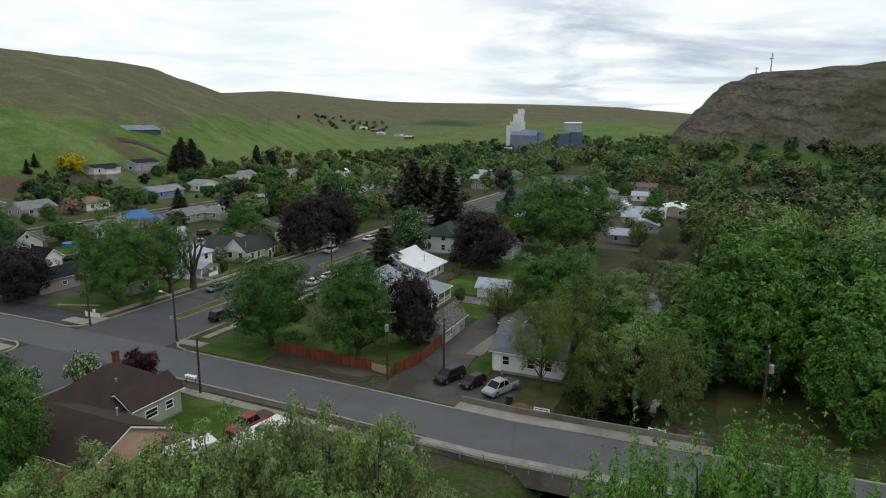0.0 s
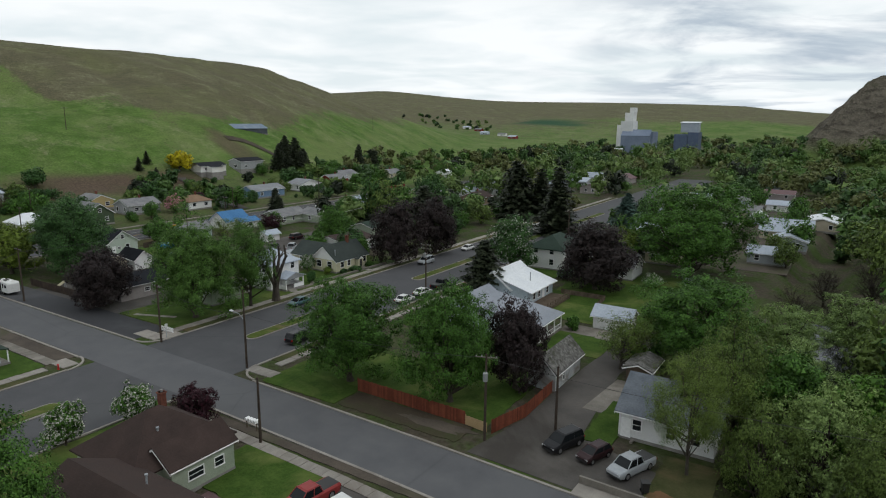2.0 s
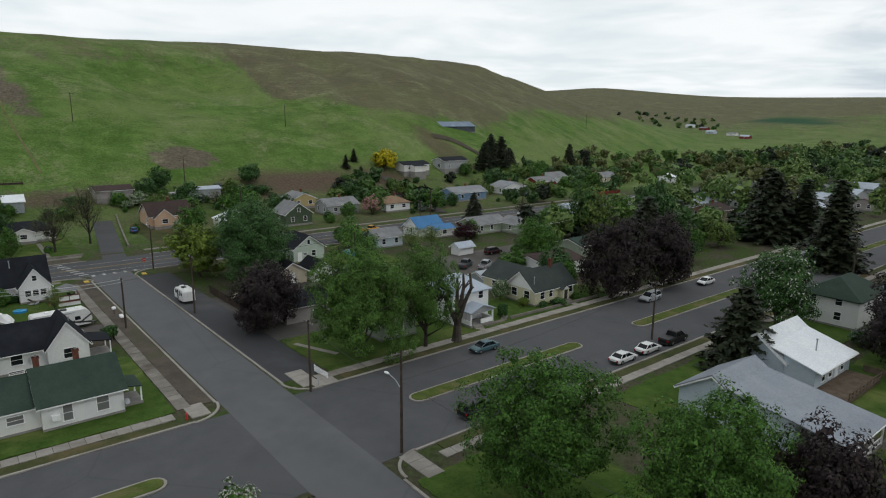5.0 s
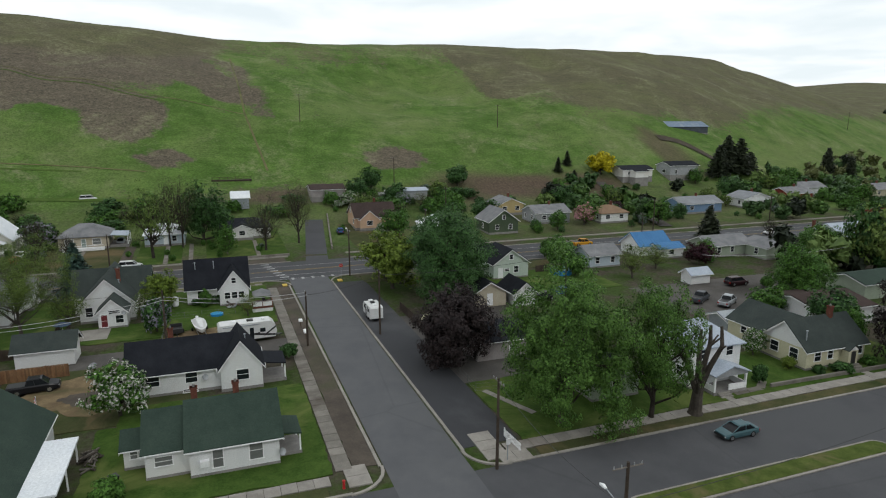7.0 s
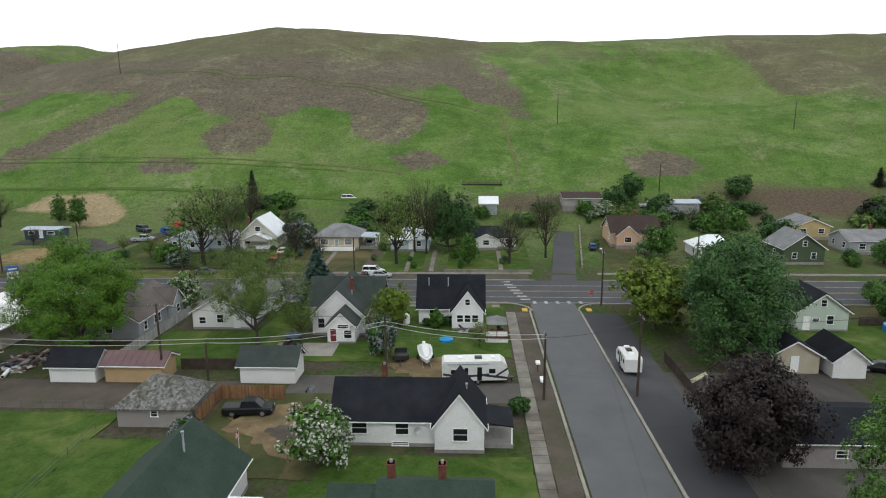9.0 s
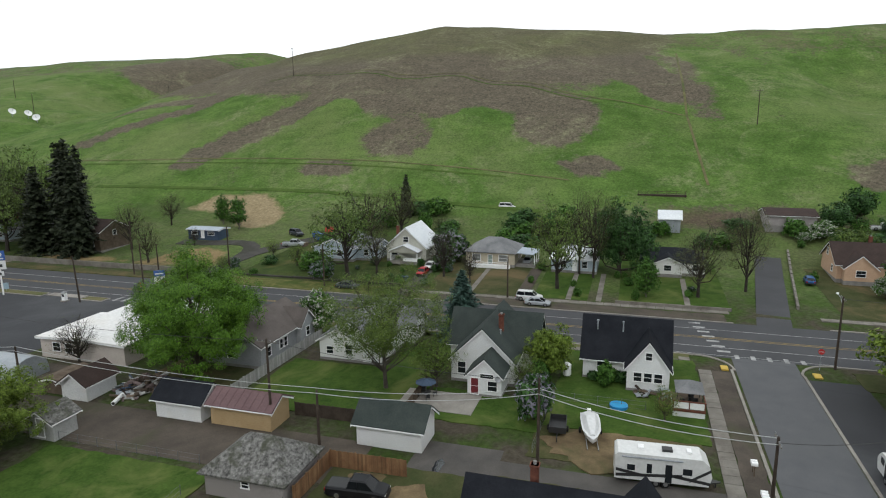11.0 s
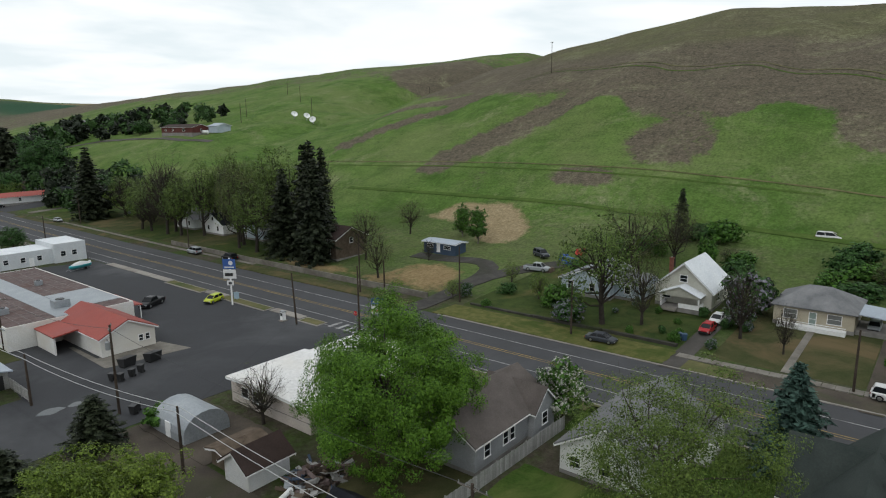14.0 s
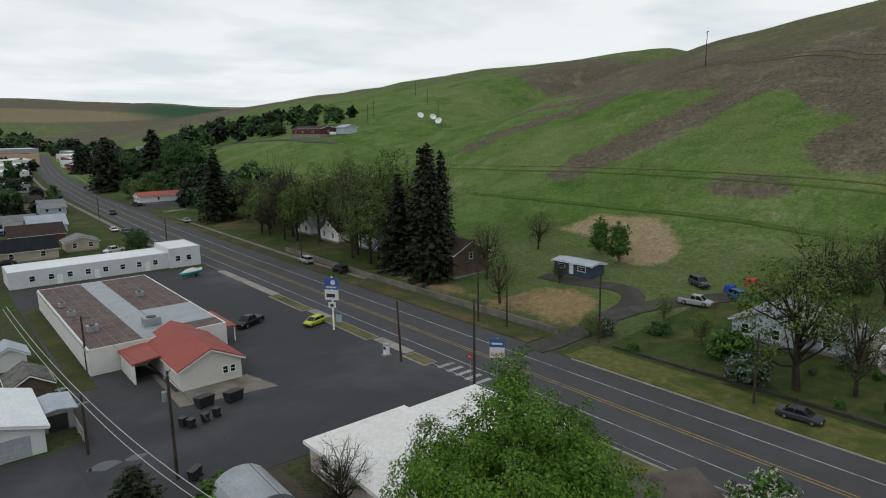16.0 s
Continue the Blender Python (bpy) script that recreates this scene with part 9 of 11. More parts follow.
LINE = [(-137, 59.4, 8.2), (-140.9, 40, 8.4), (-139.2, 17.8, 6.5), (-139.4, -22.2, 6.9), (-136.1, -51.4, 6.5), (-134, -95, 7)]
cable("cable", [(x - 0.2, y, z) for x, y, z in LINE], 0.6, 0.035, WIRE, "pale overhead cable along the alley")
cable("cable", [(x + 0.25, y, z - 0.35) for x, y, z in LINE], 0.75, 0.035, WIRE, "pale overhead cable along the alley")
cable("cable", [(-137, 59.4, 7.9), (-138.4, 70.8, 9.6), (-142, 100, 9)], 0.5, 0.03, WIRE_DK, "dark overhead cable over the street")
cable("cable", [(-96.8, 71.6, 9), (-77.6, 72, 7.9), (-39.6, 72.4, 9.6), (6.3, 73.3, 11)], 1.0, 0.022, WIRE_DK, "dark overhead cable along the street")
cable("cable", [(-81.4, 122.4, 9.2), (-77.6, 72, 8.0)], 1.0, 0.022, WIRE_DK, "dark overhead cable beside the street")
cable("cable", [(-141.4, 10.9, 10.2), (-141.6, -40.4, 10.5), (-141, -77, 8.0)], 0.9, 0.022, WIRE_DK, "dark overhead cable behind the lots")
cable("cable", [(-140.9, 40, 9.2), (-141.4, 10.9, 10.2)], 0.6, 0.022, WIRE_DK, "dark overhead cable behind the lots")
cable("cable", [(-176.9, 74.2, 9.8), (-178.6, 150, 9.2)], 1.0, 0.022, WIRE_DK, "dark overhead cable beside the highway")
cable("cable", [(-146, 140, 6), (-140, 172, 6.5)], 0.8, 0.035, WIRE, "pale overhead cable over the back yards")


# ---------------------------------------------------------------- signs
def post_sign(name, x, y, h, label, plates, rz=0.0, r=0.05, mat=None):
    """plates: (z, width, height, colour) boards on a post, facing +x before the turn."""
    e = thing(name, x, y, ground_z(x, y) + 0.03, label, "sign", rz=rz)
    part("post", Shape().tube([(0, 0, -0.2), (0, 0, h)], r, 8), [mat or GALV], e)
    for zz, w, hh, m in plates:
        part("board", Shape().box(r + 0.01, r + 0.1, -w / 2, w / 2, zz - hh / 2, zz + hh / 2), [m], e)
    return e


SIGN_BLUE, SIGN_WHITE = paint("sign_blue", (0.03, 0.09, 0.3), 0.4), paint("sign_white", (0.62, 0.62, 0.62), 0.4)
e = post_sign("roadside_sign", -176.2, -70.7, 9.0, "tall roadside sign with blue and white boards", [(7.9, 2.4, 1.9, SIGN_BLUE), (6.0, 2.4, 1.7, SIGN_WHITE), (4.3, 1.3, 0.9, SIGN_WHITE)], 35, 0.16, TRIM)
part("emblem", Shape().tube([(0.26, 0.3, 8.1), (0.29, 0.3, 8.1)], 0.42, 14), [SIGN_WHITE], e, "round white emblem")
part("emblem_bar", Shape().box(0.27, 0.3, -0.9, 0.9, 7.2, 7.42), [SIGN_WHITE], e)
part("emblem_bar", Shape().box(0.27, 0.3, -0.9, 0.6, 5.6, 6.2), [BLACK], e)
part("emblem_bar", Shape().box(0.27, 0.3, -0.3, 0.3, 4.05, 4.5), [BLACK], e)
post_sign("roadside_sign", -178.4, -72.6, 1.8, "small pale blue board beside the highway", [(1.1, 1.0, 1.3, paint("sign_pale", (0.3, 0.4, 0.48), 0.5))], 35)


def lettering(text, size, mat, parent, at, name="lettering"):
    cu = bpy.data.curves.new(name, "FONT")
    cu.body, cu.size, cu.align_x, cu.align_y, cu.extrude = text, size, "CENTER", "CENTER", 0.012
    tmp = new("tmp", cu)
    me = bpy.data.meshes.new_from_object(tmp.evaluated_get(bpy.context.evaluated_depsgraph_get()))
    bpy.data.objects.remove(tmp)
    bpy.data.curves.remove(cu)
    me.materials.clear()
    me.materials.append(mat)
    ob = new(name, me)
    ob.parent = parent
    ob.matrix_basis = at
    return ob


e = post_sign("cafe_sign", -180.8, -37.0, 6.0, "cafe sign with a blue top and red letters", [(5.4, 1.9, 1.1, SIGN_BLUE), (4.1, 1.9, 1.4, SIGN_WHITE)], 40, 0.08)
part("emblem_bar", Shape().box(0.19, 0.215, -0.7, 0.7, 5.2, 5.45), [SIGN_WHITE], e)
lettering("CAFE", 0.72, RED, e, pose(0.2, 0, 3.85, 90, 0, 90))


def stop_sign(x, y, rz, h=2.6):
    e = thing("stop_sign", x, y, 0.05, "red octagonal stop sign on a steel post", "sign", rz=rz)
    part("post", Shape().tube([(0, 0, -0.2), (0, 0, h)], 0.04, 6), [GALV], e)
    b = part("plate", Shape().tube([(0.05, 0, h - 0.35), (0.08, 0, h - 0.35)], 0.4, 8), [RED], e)
    lettering("STOP", 0.26, SIGN_WHITE, b, pose(0.085, 0, h - 0.35, 90, 0, 90))


stop_sign(-176.2, 72.2, 0, 2.9)
stop_sign(-177.6, -38.6, 0, 4.2)
post_sign("street_sign", -97.8, 73.2, 2.4, "white sign on a post at the corner", [(2.1, 0.45, 0.6, SIGN_WHITE)], 0)
e = post_sign("park_sign", 10.7, 74.6, 2.2, "brown wooden notice board on two posts", [(1.8, 0.9, 0.8, BRICK)], -80, 0.07, POLE)
# ---------------------------------------------------------------- fences and walls
def fence(name, pts, h, mat, label, board=0.2, gap=0.014, post_mat=None, z=None):
    """Panels of upright boards between posts."""
    x0, y0 = pts[0]
    zz = max(ground_z(x0, y0), 0) + 0.03 if z is None else z
    e = thing(name, x0, y0, zz, label, "fence")
    for (ax, ay), (bx, by) in zip(pts, pts[1:]):
        L = math.hypot(bx - ax, by - ay)
        n = max(1, round(L / 2.4))
        ang = math.degrees(math.atan2(by - ay, bx - ax))
        w = L / n
        k = int(w / board)
        bw = w / k
        boards = [Shape().box(gap / 2, bw - gap / 2, -0.015, 0.015, 0.03, h + d).mesh("board", [mat]) for d in (-0.03, 0.0, 0.02)]
        rail = Shape().box(0, w, 0.015, 0.055, -0.045, 0.045).mesh("rail", [mat])
        pm = Shape().box(-0.05, 0.05, 0.02, 0.12, -0.2, h + 0.06).mesh("post", [post_mat or mat])
        for i in range(n):
            m = pose(ax - x0 + (bx - ax) * i / n, ay - y0 + (by - ay) * i / n, 0, 0, 0, ang)
            for j in range(k):
                part("board", boards[(j * 7 + i * 5) % 3], None, e, at=m @ Matrix.Translation((j * bw, 0, 0)))
            for q in (0.25, 0.8):
                part("rail", rail, None, e, at=m @ Matrix.Translation((0, 0, h * q)))
            part("post", pm, None, e, at=m)
    return e


fence("fence", [(-59.6, 74.7), (-43.2, 74.3)], 1.7, FENCE_RED, "red-brown board fence along the verge")
fence("fence", [(-43.2, 74.3), (-40.2, 74.0)], 1.2, TAN, "pale tan fence section at the corner")
fence("fence", [(-39.6, 74.2), (-38.2, 80), (-38.4, 88.2)], 1.7, FENCE_RED, "red-brown board fence along the alley")
fence("fence", [(-129.6, 20.4), (-136.2, 20.6), (-136.4, 28.4)], 1.8, FENCE_CEDAR, "cedar board fence round the parking yard")
fence("fence", [(-147.5, 1.6), (-170, 2.2)], 1.6, FENCE_WHITE, "weathered white board fence", 0.2)
fence("fence", [(-145.2, 11.6), (-145.4, 21.0)], 1.6, POLE, "dark board fence behind garages")
fence("fence", [(-156.5, 23.6), (-146.5, 23.8)], 1.5, WOOD, "weathered board fence between yards")
fence("fence", [(-150, 77.4), (-128, 77.6)], 1.5, POLE, "dark brown board fence under trees")
fence("fence", [(-136.4, -52.8), (-136.4, -69.7)], 1.5, FENCE_WHITE, "white lattice fence beside a garage")
fence("fence", [(-166, 113), (-166, 124)], 1.5, POLE, "dark fence behind the green house")
fence("fence", [(-203, 262), (-203, 282)], 1.4, BARN_RED, "dark red fence beside the highway", z=0.2)
fence("picket_fence", [(-102.4, 75.0), (-98.9, 75.2)], 0.9, TRIM, "low white picket fence at the corner", 0.16, 0.08)
fence("fence", [(-56, 134), (-47, 134), (-46.5, 128)], 1.0, WOOD, "weathered deck fence beside the white house")


WIRE_POST = paint("dull_steel", (0.14, 0.145, 0.15), 0.6, 0.4)


def chain_fence(pts, h=1.1):
    x0, y0 = pts[0]
    e = thing("wire_fence", x0, y0, max(ground_z(x0, y0), 0), "galvanised wire fence with steel posts", "fence")
    for (ax, ay), (bx, by) in zip(pts, pts[1:]):
        L = math.hypot(bx - ax, by - ay)
        n = max(1, int(L / 2.5))
        for i in range(n + 1):
            px, py = ax + (bx - ax) * i / n - x0, ay + (by - ay) * i / n - y0
            part("post", Shape().tube([(px, py, -0.2), (px, py, h)], 0.03, 6), [WIRE_POST], e)
        for zz in (h - 0.04, h * 0.5, 0.12):
            part("rail", Shape().tube([(ax - x0, ay - y0, zz), (bx - x0, by - y0, zz)], 0.012, 5), [WIRE_POST], e)


for pts in ([(-128, 9.8), (-112, 10.6)], [(-133, -9.6), (-133, 8)], [(-157.4, 39.2), (-157.4, 50)], [(-144, 39), (-157, 39.2)], [(-113.8, 76.6), (-125, 76.8)], [(-113.8, 76.6), (-112.6, 86)], [(-2, 71.5), (40, 74)]):
    chain_fence(pts)


def wall_run(name, pts, h, t, mat, label, z=None):
    s = Shape()
    for (ax, ay), (bx, by) in zip(pts, pts[1:]):
        n = max(1, int(math.hypot(bx - ax, by - ay) / 3))
        for i in range(n):
            p = [(ax + (bx - ax) * k / n, ay + (by - ay) * k / n) for k in (i, i + 1)]
            zz = max(ground_z(*p[0]), 0) if z is None else z
            a, b = ribbon(p, -t / 2, t / 2)
            s.prism([(q.x, q.y) for q in (a[0], a[1], b[1], b[0])], zz - 0.6, zz + h + 0.01 * (i % 2))
    return structure(name, s, [mat], label, "wall")


wall_run("wall_retaining", [(-201.2, -44), (-200.8, -100), (-201.5, -140)], 1.3, 0.3, CONCRETE_OLD, "weathered concrete retaining wall", 0.0)
wall_run("wall_retaining_north", [(-201.3, 45), (-201.3, 64.5)], 0.55, 0.3, CONCRETE_OLD, "low concrete wall edging a lawn", 0.1)
wall_run("wall_kerb_garden", [(-102.2, 112), (-101.6, 135)], 0.5, 0.3, CONCRETE_OLD, "low stone wall edging a garden", 0.05)
wall_run("wall_side_street", [(-205, 75.6), (-245, 81.5)], 0.7, 0.4, CONCRETE_OLD, "concrete wall edging the side street")
# ---------------------------------------------------------------- bridge and creek
def build_bridge():
    pts = [(-28, 63.7), (-20, 63.4), (2, 64.4), (8, 64.8)]
    s = strip(Shape(), pts[:3], -6.2, -4.05, -0.9, 0.18)
    strip(s, pts[:3], 4.05, 6.4, -0.9, 0.18)
    structure("bridge_walk", s, [CONCRETE], "concrete walks on both sides of the bridge", "bridge")
    s = strip(Shape(), pts[:3], -6.4, -6.15, -1.5, 0.75)
    structure("bridge_parapet_south", s, [CONCRETE_OLD], "weathered concrete bridge parapet", "bridge")
    s = strip(Shape(), pts[:3], 6.15, 6.4, -1.5, 0.9)
    structure("bridge_parapet_north", s, [CONCRETE_OLD], "weathered concrete bridge parapet", "bridge")
    structure("bridge_abutment", Shape().box(-20.5, -16.8, 56.6, 70.6, -3.6, -0.35), [CONCRETE_OLD], "stained concrete bridge abutment", "bridge")
    structure("bridge_abutment", Shape().box(-3.2, 0.4, 57.2, 71, -3.6, -0.35), [CONCRETE_OLD], "stained concrete bridge abutment", "bridge")
    m = paint("creek_water", (0.012, 0.014, 0.012), 0.12, spec=0.6)
    structure("creek_water", Shape().box(-15.6, -4.4, 20, 150, -3.4, -2.75), [m], "dark shallow creek water", "water")
    for pts in ([(-28, 57.2), (-20, 56.9), (1.5, 57.9)], ):
        e = thing("bridge_railing", pts[0][0], pts[0][1], 0.15, "grey pipe railing along the bridge", "railing")
        x0, y0 = pts[0]
        for (ax, ay), (bx, by) in zip(pts, pts[1:]):
            n = max(2, int(math.hypot(bx - ax, by - ay) / 2.2))
            for i in range(n + 1):
                px, py = ax + (bx - ax) * i / n - x0, ay + (by - ay) * i / n - y0
                part("post", Shape().tube([(px, py, 0), (px, py, 1.05)], 0.05, 6), [LEAD], e)
            for zz in (1.0, 0.55):
                part("rail", Shape().tube([(ax - x0, ay - y0, zz), (bx - x0, by - y0, zz)], 0.04, 6), [LEAD], e)
    for x, y in ((-17.4, 70.2), (-4.2, 70.4)):
        e = thing("guard_rail", x, y, 0.1, "short white guard rail at the bridge end", "railing")
        for u in (-0.9, 0.9):
            part("post", Shape().box(u - 0.07, u + 0.07, -0.07, 0.07, -0.15, 1.05), [TRIM], e)
        for zz in (0.4, 0.68, 0.95):
            part("rail", Shape().box(-0.95, 0.95, 0.075, 0.13, zz - 0.06, zz + 0.06), [TRIM], e)


build_bridge()
# ---------------------------------------------------------------- small things
def bin_cart(x, y, rz=0, mat=None, z=0.05):
    e = thing("wheelie_bin", x, y, z, "dark plastic wheelie bin with a lid", "bin", rz=rz)
    part("body", Shape().add([(-0.28, -0.28, 0.1), (0.28, -0.28, 0.1), (0.28, 0.28, 0.1), (-0.28, 0.28, 0.1), (-0.36, -0.36, 1.05), (0.36, -0.36, 1.05), (0.36, 0.36, 1.05), (-0.36, 0.36, 1.05)], [(3, 2, 1, 0), (4, 5, 6, 7), (0, 1, 5, 4), (1, 2, 6, 5), (2, 3, 7, 6), (3, 0, 4, 7)]), [mat or BLACK], e)
    part("lid", Shape().box(-0.4, 0.42, -0.4, 0.4, 1.05, 1.13), [mat or BLACK], e)
    for sg in (-1, 1):
        part("wheel", Shape().tube([(-0.26, sg * 0.3, 0.13), (-0.26, sg * 0.38, 0.13)], 0.14, 10), [RUBBER], e)


def dumpster(x, y, rz=0):
    e = thing("dumpster", x, y, 0.05, "black steel dumpster with sloped lid", "dumpster", rz=rz)
    part("body", Shape().add([(-0.9, -0.6, 0.12), (0.9, -0.6, 0.12), (0.9, 0.6, 0.12), (-0.9, 0.6, 0.12), (-1.0, -0.8, 1.1), (1.0, -0.8, 1.1), (1.0, 0.8, 1.35), (-1.0, 0.8, 1.35)], [(3, 2, 1, 0), (4, 5, 6, 7), (0, 1, 5, 4), (1, 2, 6, 5), (2, 3, 7, 6), (3, 0, 4, 7)]), [BLACK], e)
    part("lid", Shape().slab([(-1.03, -0.85, 1.15), (1.03, -0.85, 1.15), (1.03, 0.83, 1.42), (-1.03, 0.83, 1.42)], 0.05), [BLACK], e)
    for sx in (-0.8, 0.8):
        part("foot", Shape().box(sx - 0.08, sx + 0.08, -0.5, 0.5, -0.03, 0.13), [RUBBER], e)


for x, y in ((-146.2, -50.2), (-147.9, -50.6), (-149.4, -51.2), (-143.2, -39.5), (-142.6, -39.0), (-22, 71.9), (-145.6, -51.2), (-205.6, 3.0), (-205.6, 2.2), (-106, 37.2)):
    bin_cart(x, y, 30, paint("bin_blue", (0.03, 0.07, 0.13), 0.5) if x < -200 else None, ground_z(x, y) + 0.08)
dumpster(-149.4, -55.2, 12)
dumpster(-152.7, -54.4, 12)


def fuel_pump(x, y):
    e = thing("fuel_pump", x, y, 0.05, "white kerbside pump on a concrete plinth", "pump")
    part("plinth", Shape().box(-0.6, 0.6, -0.5, 0.5, -0.05, 0.18), [CONCRETE], e)
    part("cabinet", Shape().box(-0.3, 0.3, -0.4, 0.4, 0.18, 1.6), [TRIM], e)
    part("panel", Shape().box(0.3, 0.32, -0.3, 0.3, 0.9, 1.4), [BLACK], e)
    part("cap", Shape().box(-0.36, 0.36, -0.46, 0.46, 1.6, 1.75), [LEAD], e)


fuel_pump(-175.8, -54.9)


def hydrant(x, y):
    e = thing("fire_hydrant", x, y, 0.1, "red cast-iron fire hydrant on the corner", "hydrant")
    part("barrel", Shape().tube([(0, 0, -0.1), (0, 0, 0.55), (0, 0, 0.7), (0, 0, 0.78)], [0.13, 0.12, 0.15, 0.05], 10), [RED], e)
    part("outlet", Shape().tube([(-0.2, 0, 0.45), (0.2, 0, 0.45)], 0.06, 8), [RED], e)


hydrant(-98.6, 57.0)


def mailboxes(x, y, n):
    e = thing("mailbox_row", x, y, 0.05, "row of pale mailboxes on a shared stand", "mailboxes")
    part("stand", Shape().box(-n * 0.25, n * 0.25, -0.05, 0.05, 0.95, 1.03), [WOOD], e)
    for u in (-n * 0.2, n * 0.2):
        part("post", Shape().box(u - 0.05, u + 0.05, -0.05, 0.05, -0.1, 0.95), [WOOD], e)
    for i in range(n):
        u = (i - (n - 1) / 2) * 0.48
        s = Shape()
        prof = [(-0.17, 0)] + [(0.17 * math.cos(math.pi * (1 - k / 6)), 0.2 + 0.15 * math.sin(math.pi * k / 6)) for k in range(7)] + [(0.17, 0)]
        m = len(prof)
        s.add([(u + a, yy, 1.03 + b) for yy in (-0.28, 0.28) for a, b in prof], [(k, k + 1, k + 1 + m, k + m) for k in range(m - 1)] + [tuple(range(m))[::-1], tuple(range(m, 2 * m)), (m - 1, 0, m, 2 * m - 1)])
        part("mailbox", s, [TRIM], e)


mailboxes(-62.6, 59.9, 4)
mailboxes(-140.4, 59.6, 3)
mailboxes(-146, 59.6, 2)


def satellite_array():
    for x, y in ((-361, -268), (-362, -275), (-360, -284)):
        z = ground_z(x, y)
        e = thing("satellite_dish", x, y, z, "large white satellite dish on the hillside", "satellite dish", "hillside dishes")
        part("mast", Shape().tube([(0, 0, -0.5), (0, 0, 2.1)], 0.2, 8), [GALV], e)
        n, c, d = 16, Vector((0.2, 0.2, 2.4)), (Vector((0.75, 0.5, 0.5)) if y > -270 else Vector((0.25, 0.75, 0.6))).normalized()
        u = d.cross(Vector((0, 0, 1))).normalized()
        w = u.cross(d)
        v = [c] + [c + d * (0.25 if q == 1 else 0.9) + (u * math.cos(2 * math.pi * i / n) + w * math.sin(2 * math.pi * i / n)) * (1.0 if q == 1 else 1.95) for q in (1, 2) for i in range(n)]
        f = [(0, i + 1, (i + 1) % n + 1) for i in range(n)] + [(i + 1, i + 1 + n, (i + 1) % n + 1 + n, (i + 1) % n + 1) for i in range(n)]
        k = len(v)
        v += [p - d * 0.08 for p in v]
        f += [tuple(j + k for j in q)[::-1] for q in f]
        part("reflector", Shape().add(v, f), [TRIM], e)
        part("feed_horn", Shape().tube([c, c + d * 2.2], [0.05, 0.12], 6), [LEAD], e)


satellite_array()


def junk_pile(x, y, rx, ry, n, seed, label):
    rng = random.Random(seed)
    e = thing("scrap_pile", x, y, 0.03, label, "scrap pile")
    mats = [GALV, FENCE_WHITE, WOOD, WOOD, R_RUST, BLACK, R_RUST, POLE, NAVY]
    for i in range(n):
        a, r = rng.uniform(0, 6.28), math.sqrt(rng.random())
        L, w, t = rng.uniform(0.5, 2.4), rng.uniform(0.1, 0.6), rng.uniform(0.05, 0.35)
        zc = 0.1 + (1 - r) * rng.uniform(0.2, 1.2)
        part("scrap", Shape().box(-L / 2, L / 2, -w / 2, w / 2, -t / 2, t / 2), [rng.choice(mats)], e, at=pose(rx * r * math.cos(a), ry * r * math.sin(a), zc, rng.uniform(-30, 30), rng.uniform(-30, 30), rng.uniform(0, 180)))


junk_pile(-146.8, -11.4, 3.6, 2.6, 130, 4, "heap of scrap timber and metal sheets")
junk_pile(-262, -68, 2.5, 3.5, 18, 8, "old farm machinery and boards in straw")
junk_pile(-161.6, 51.4, 1.2, 3.0, 20, 9, "garden clutter and toys beside the porch")
e = thing("drain_pipe", -142.6, -11.0, 0.3, "white plastic pipe lying beside a scrap heap", "pipe", rz=20)
part("pipe", Shape().tube([(-1.3, 0, 0), (1.3, 0, 0)], 0.26, 12), [TRIM], e)
# black disc on the capped end, painted for the dark inside the pipe
part("bore", Shape().tube([(1.29, 0, 0), (1.31, 0, 0)], 0.2, 12), [BLACK], e)
e = thing("paddling_pool", -157.3, 47, 0.12, "round blue plastic paddling pool", "pool")
part("rim", Shape().tube([(0, 0, -0.06), (0, 0, 0.3)], 1.05, 20), [paint("pool_blue", (0.02, 0.2, 0.45), 0.4)], e)
part("water", Shape().tube([(0, 0, 0.26), (0, 0, 0.32)], 0.92, 20), [paint("pool_inside", (0.05, 0.3, 0.55), 0.2)], e)
e = thing("swimming_pool", -163, 117.5, 0.1, "round above-ground swimming pool with blue wall", "pool")
part("wall", Shape().tube([(0, 0, -0.1), (0, 0, 1.0)], 2.3, 24), [MATS["pool_blue"]], e)
part("water", Shape().tube([(0, 0, 0.95), (0, 0, 1.03)], 2.15, 24), [paint("pool_water", (0.25, 0.4, 0.45), 0.1)], e)


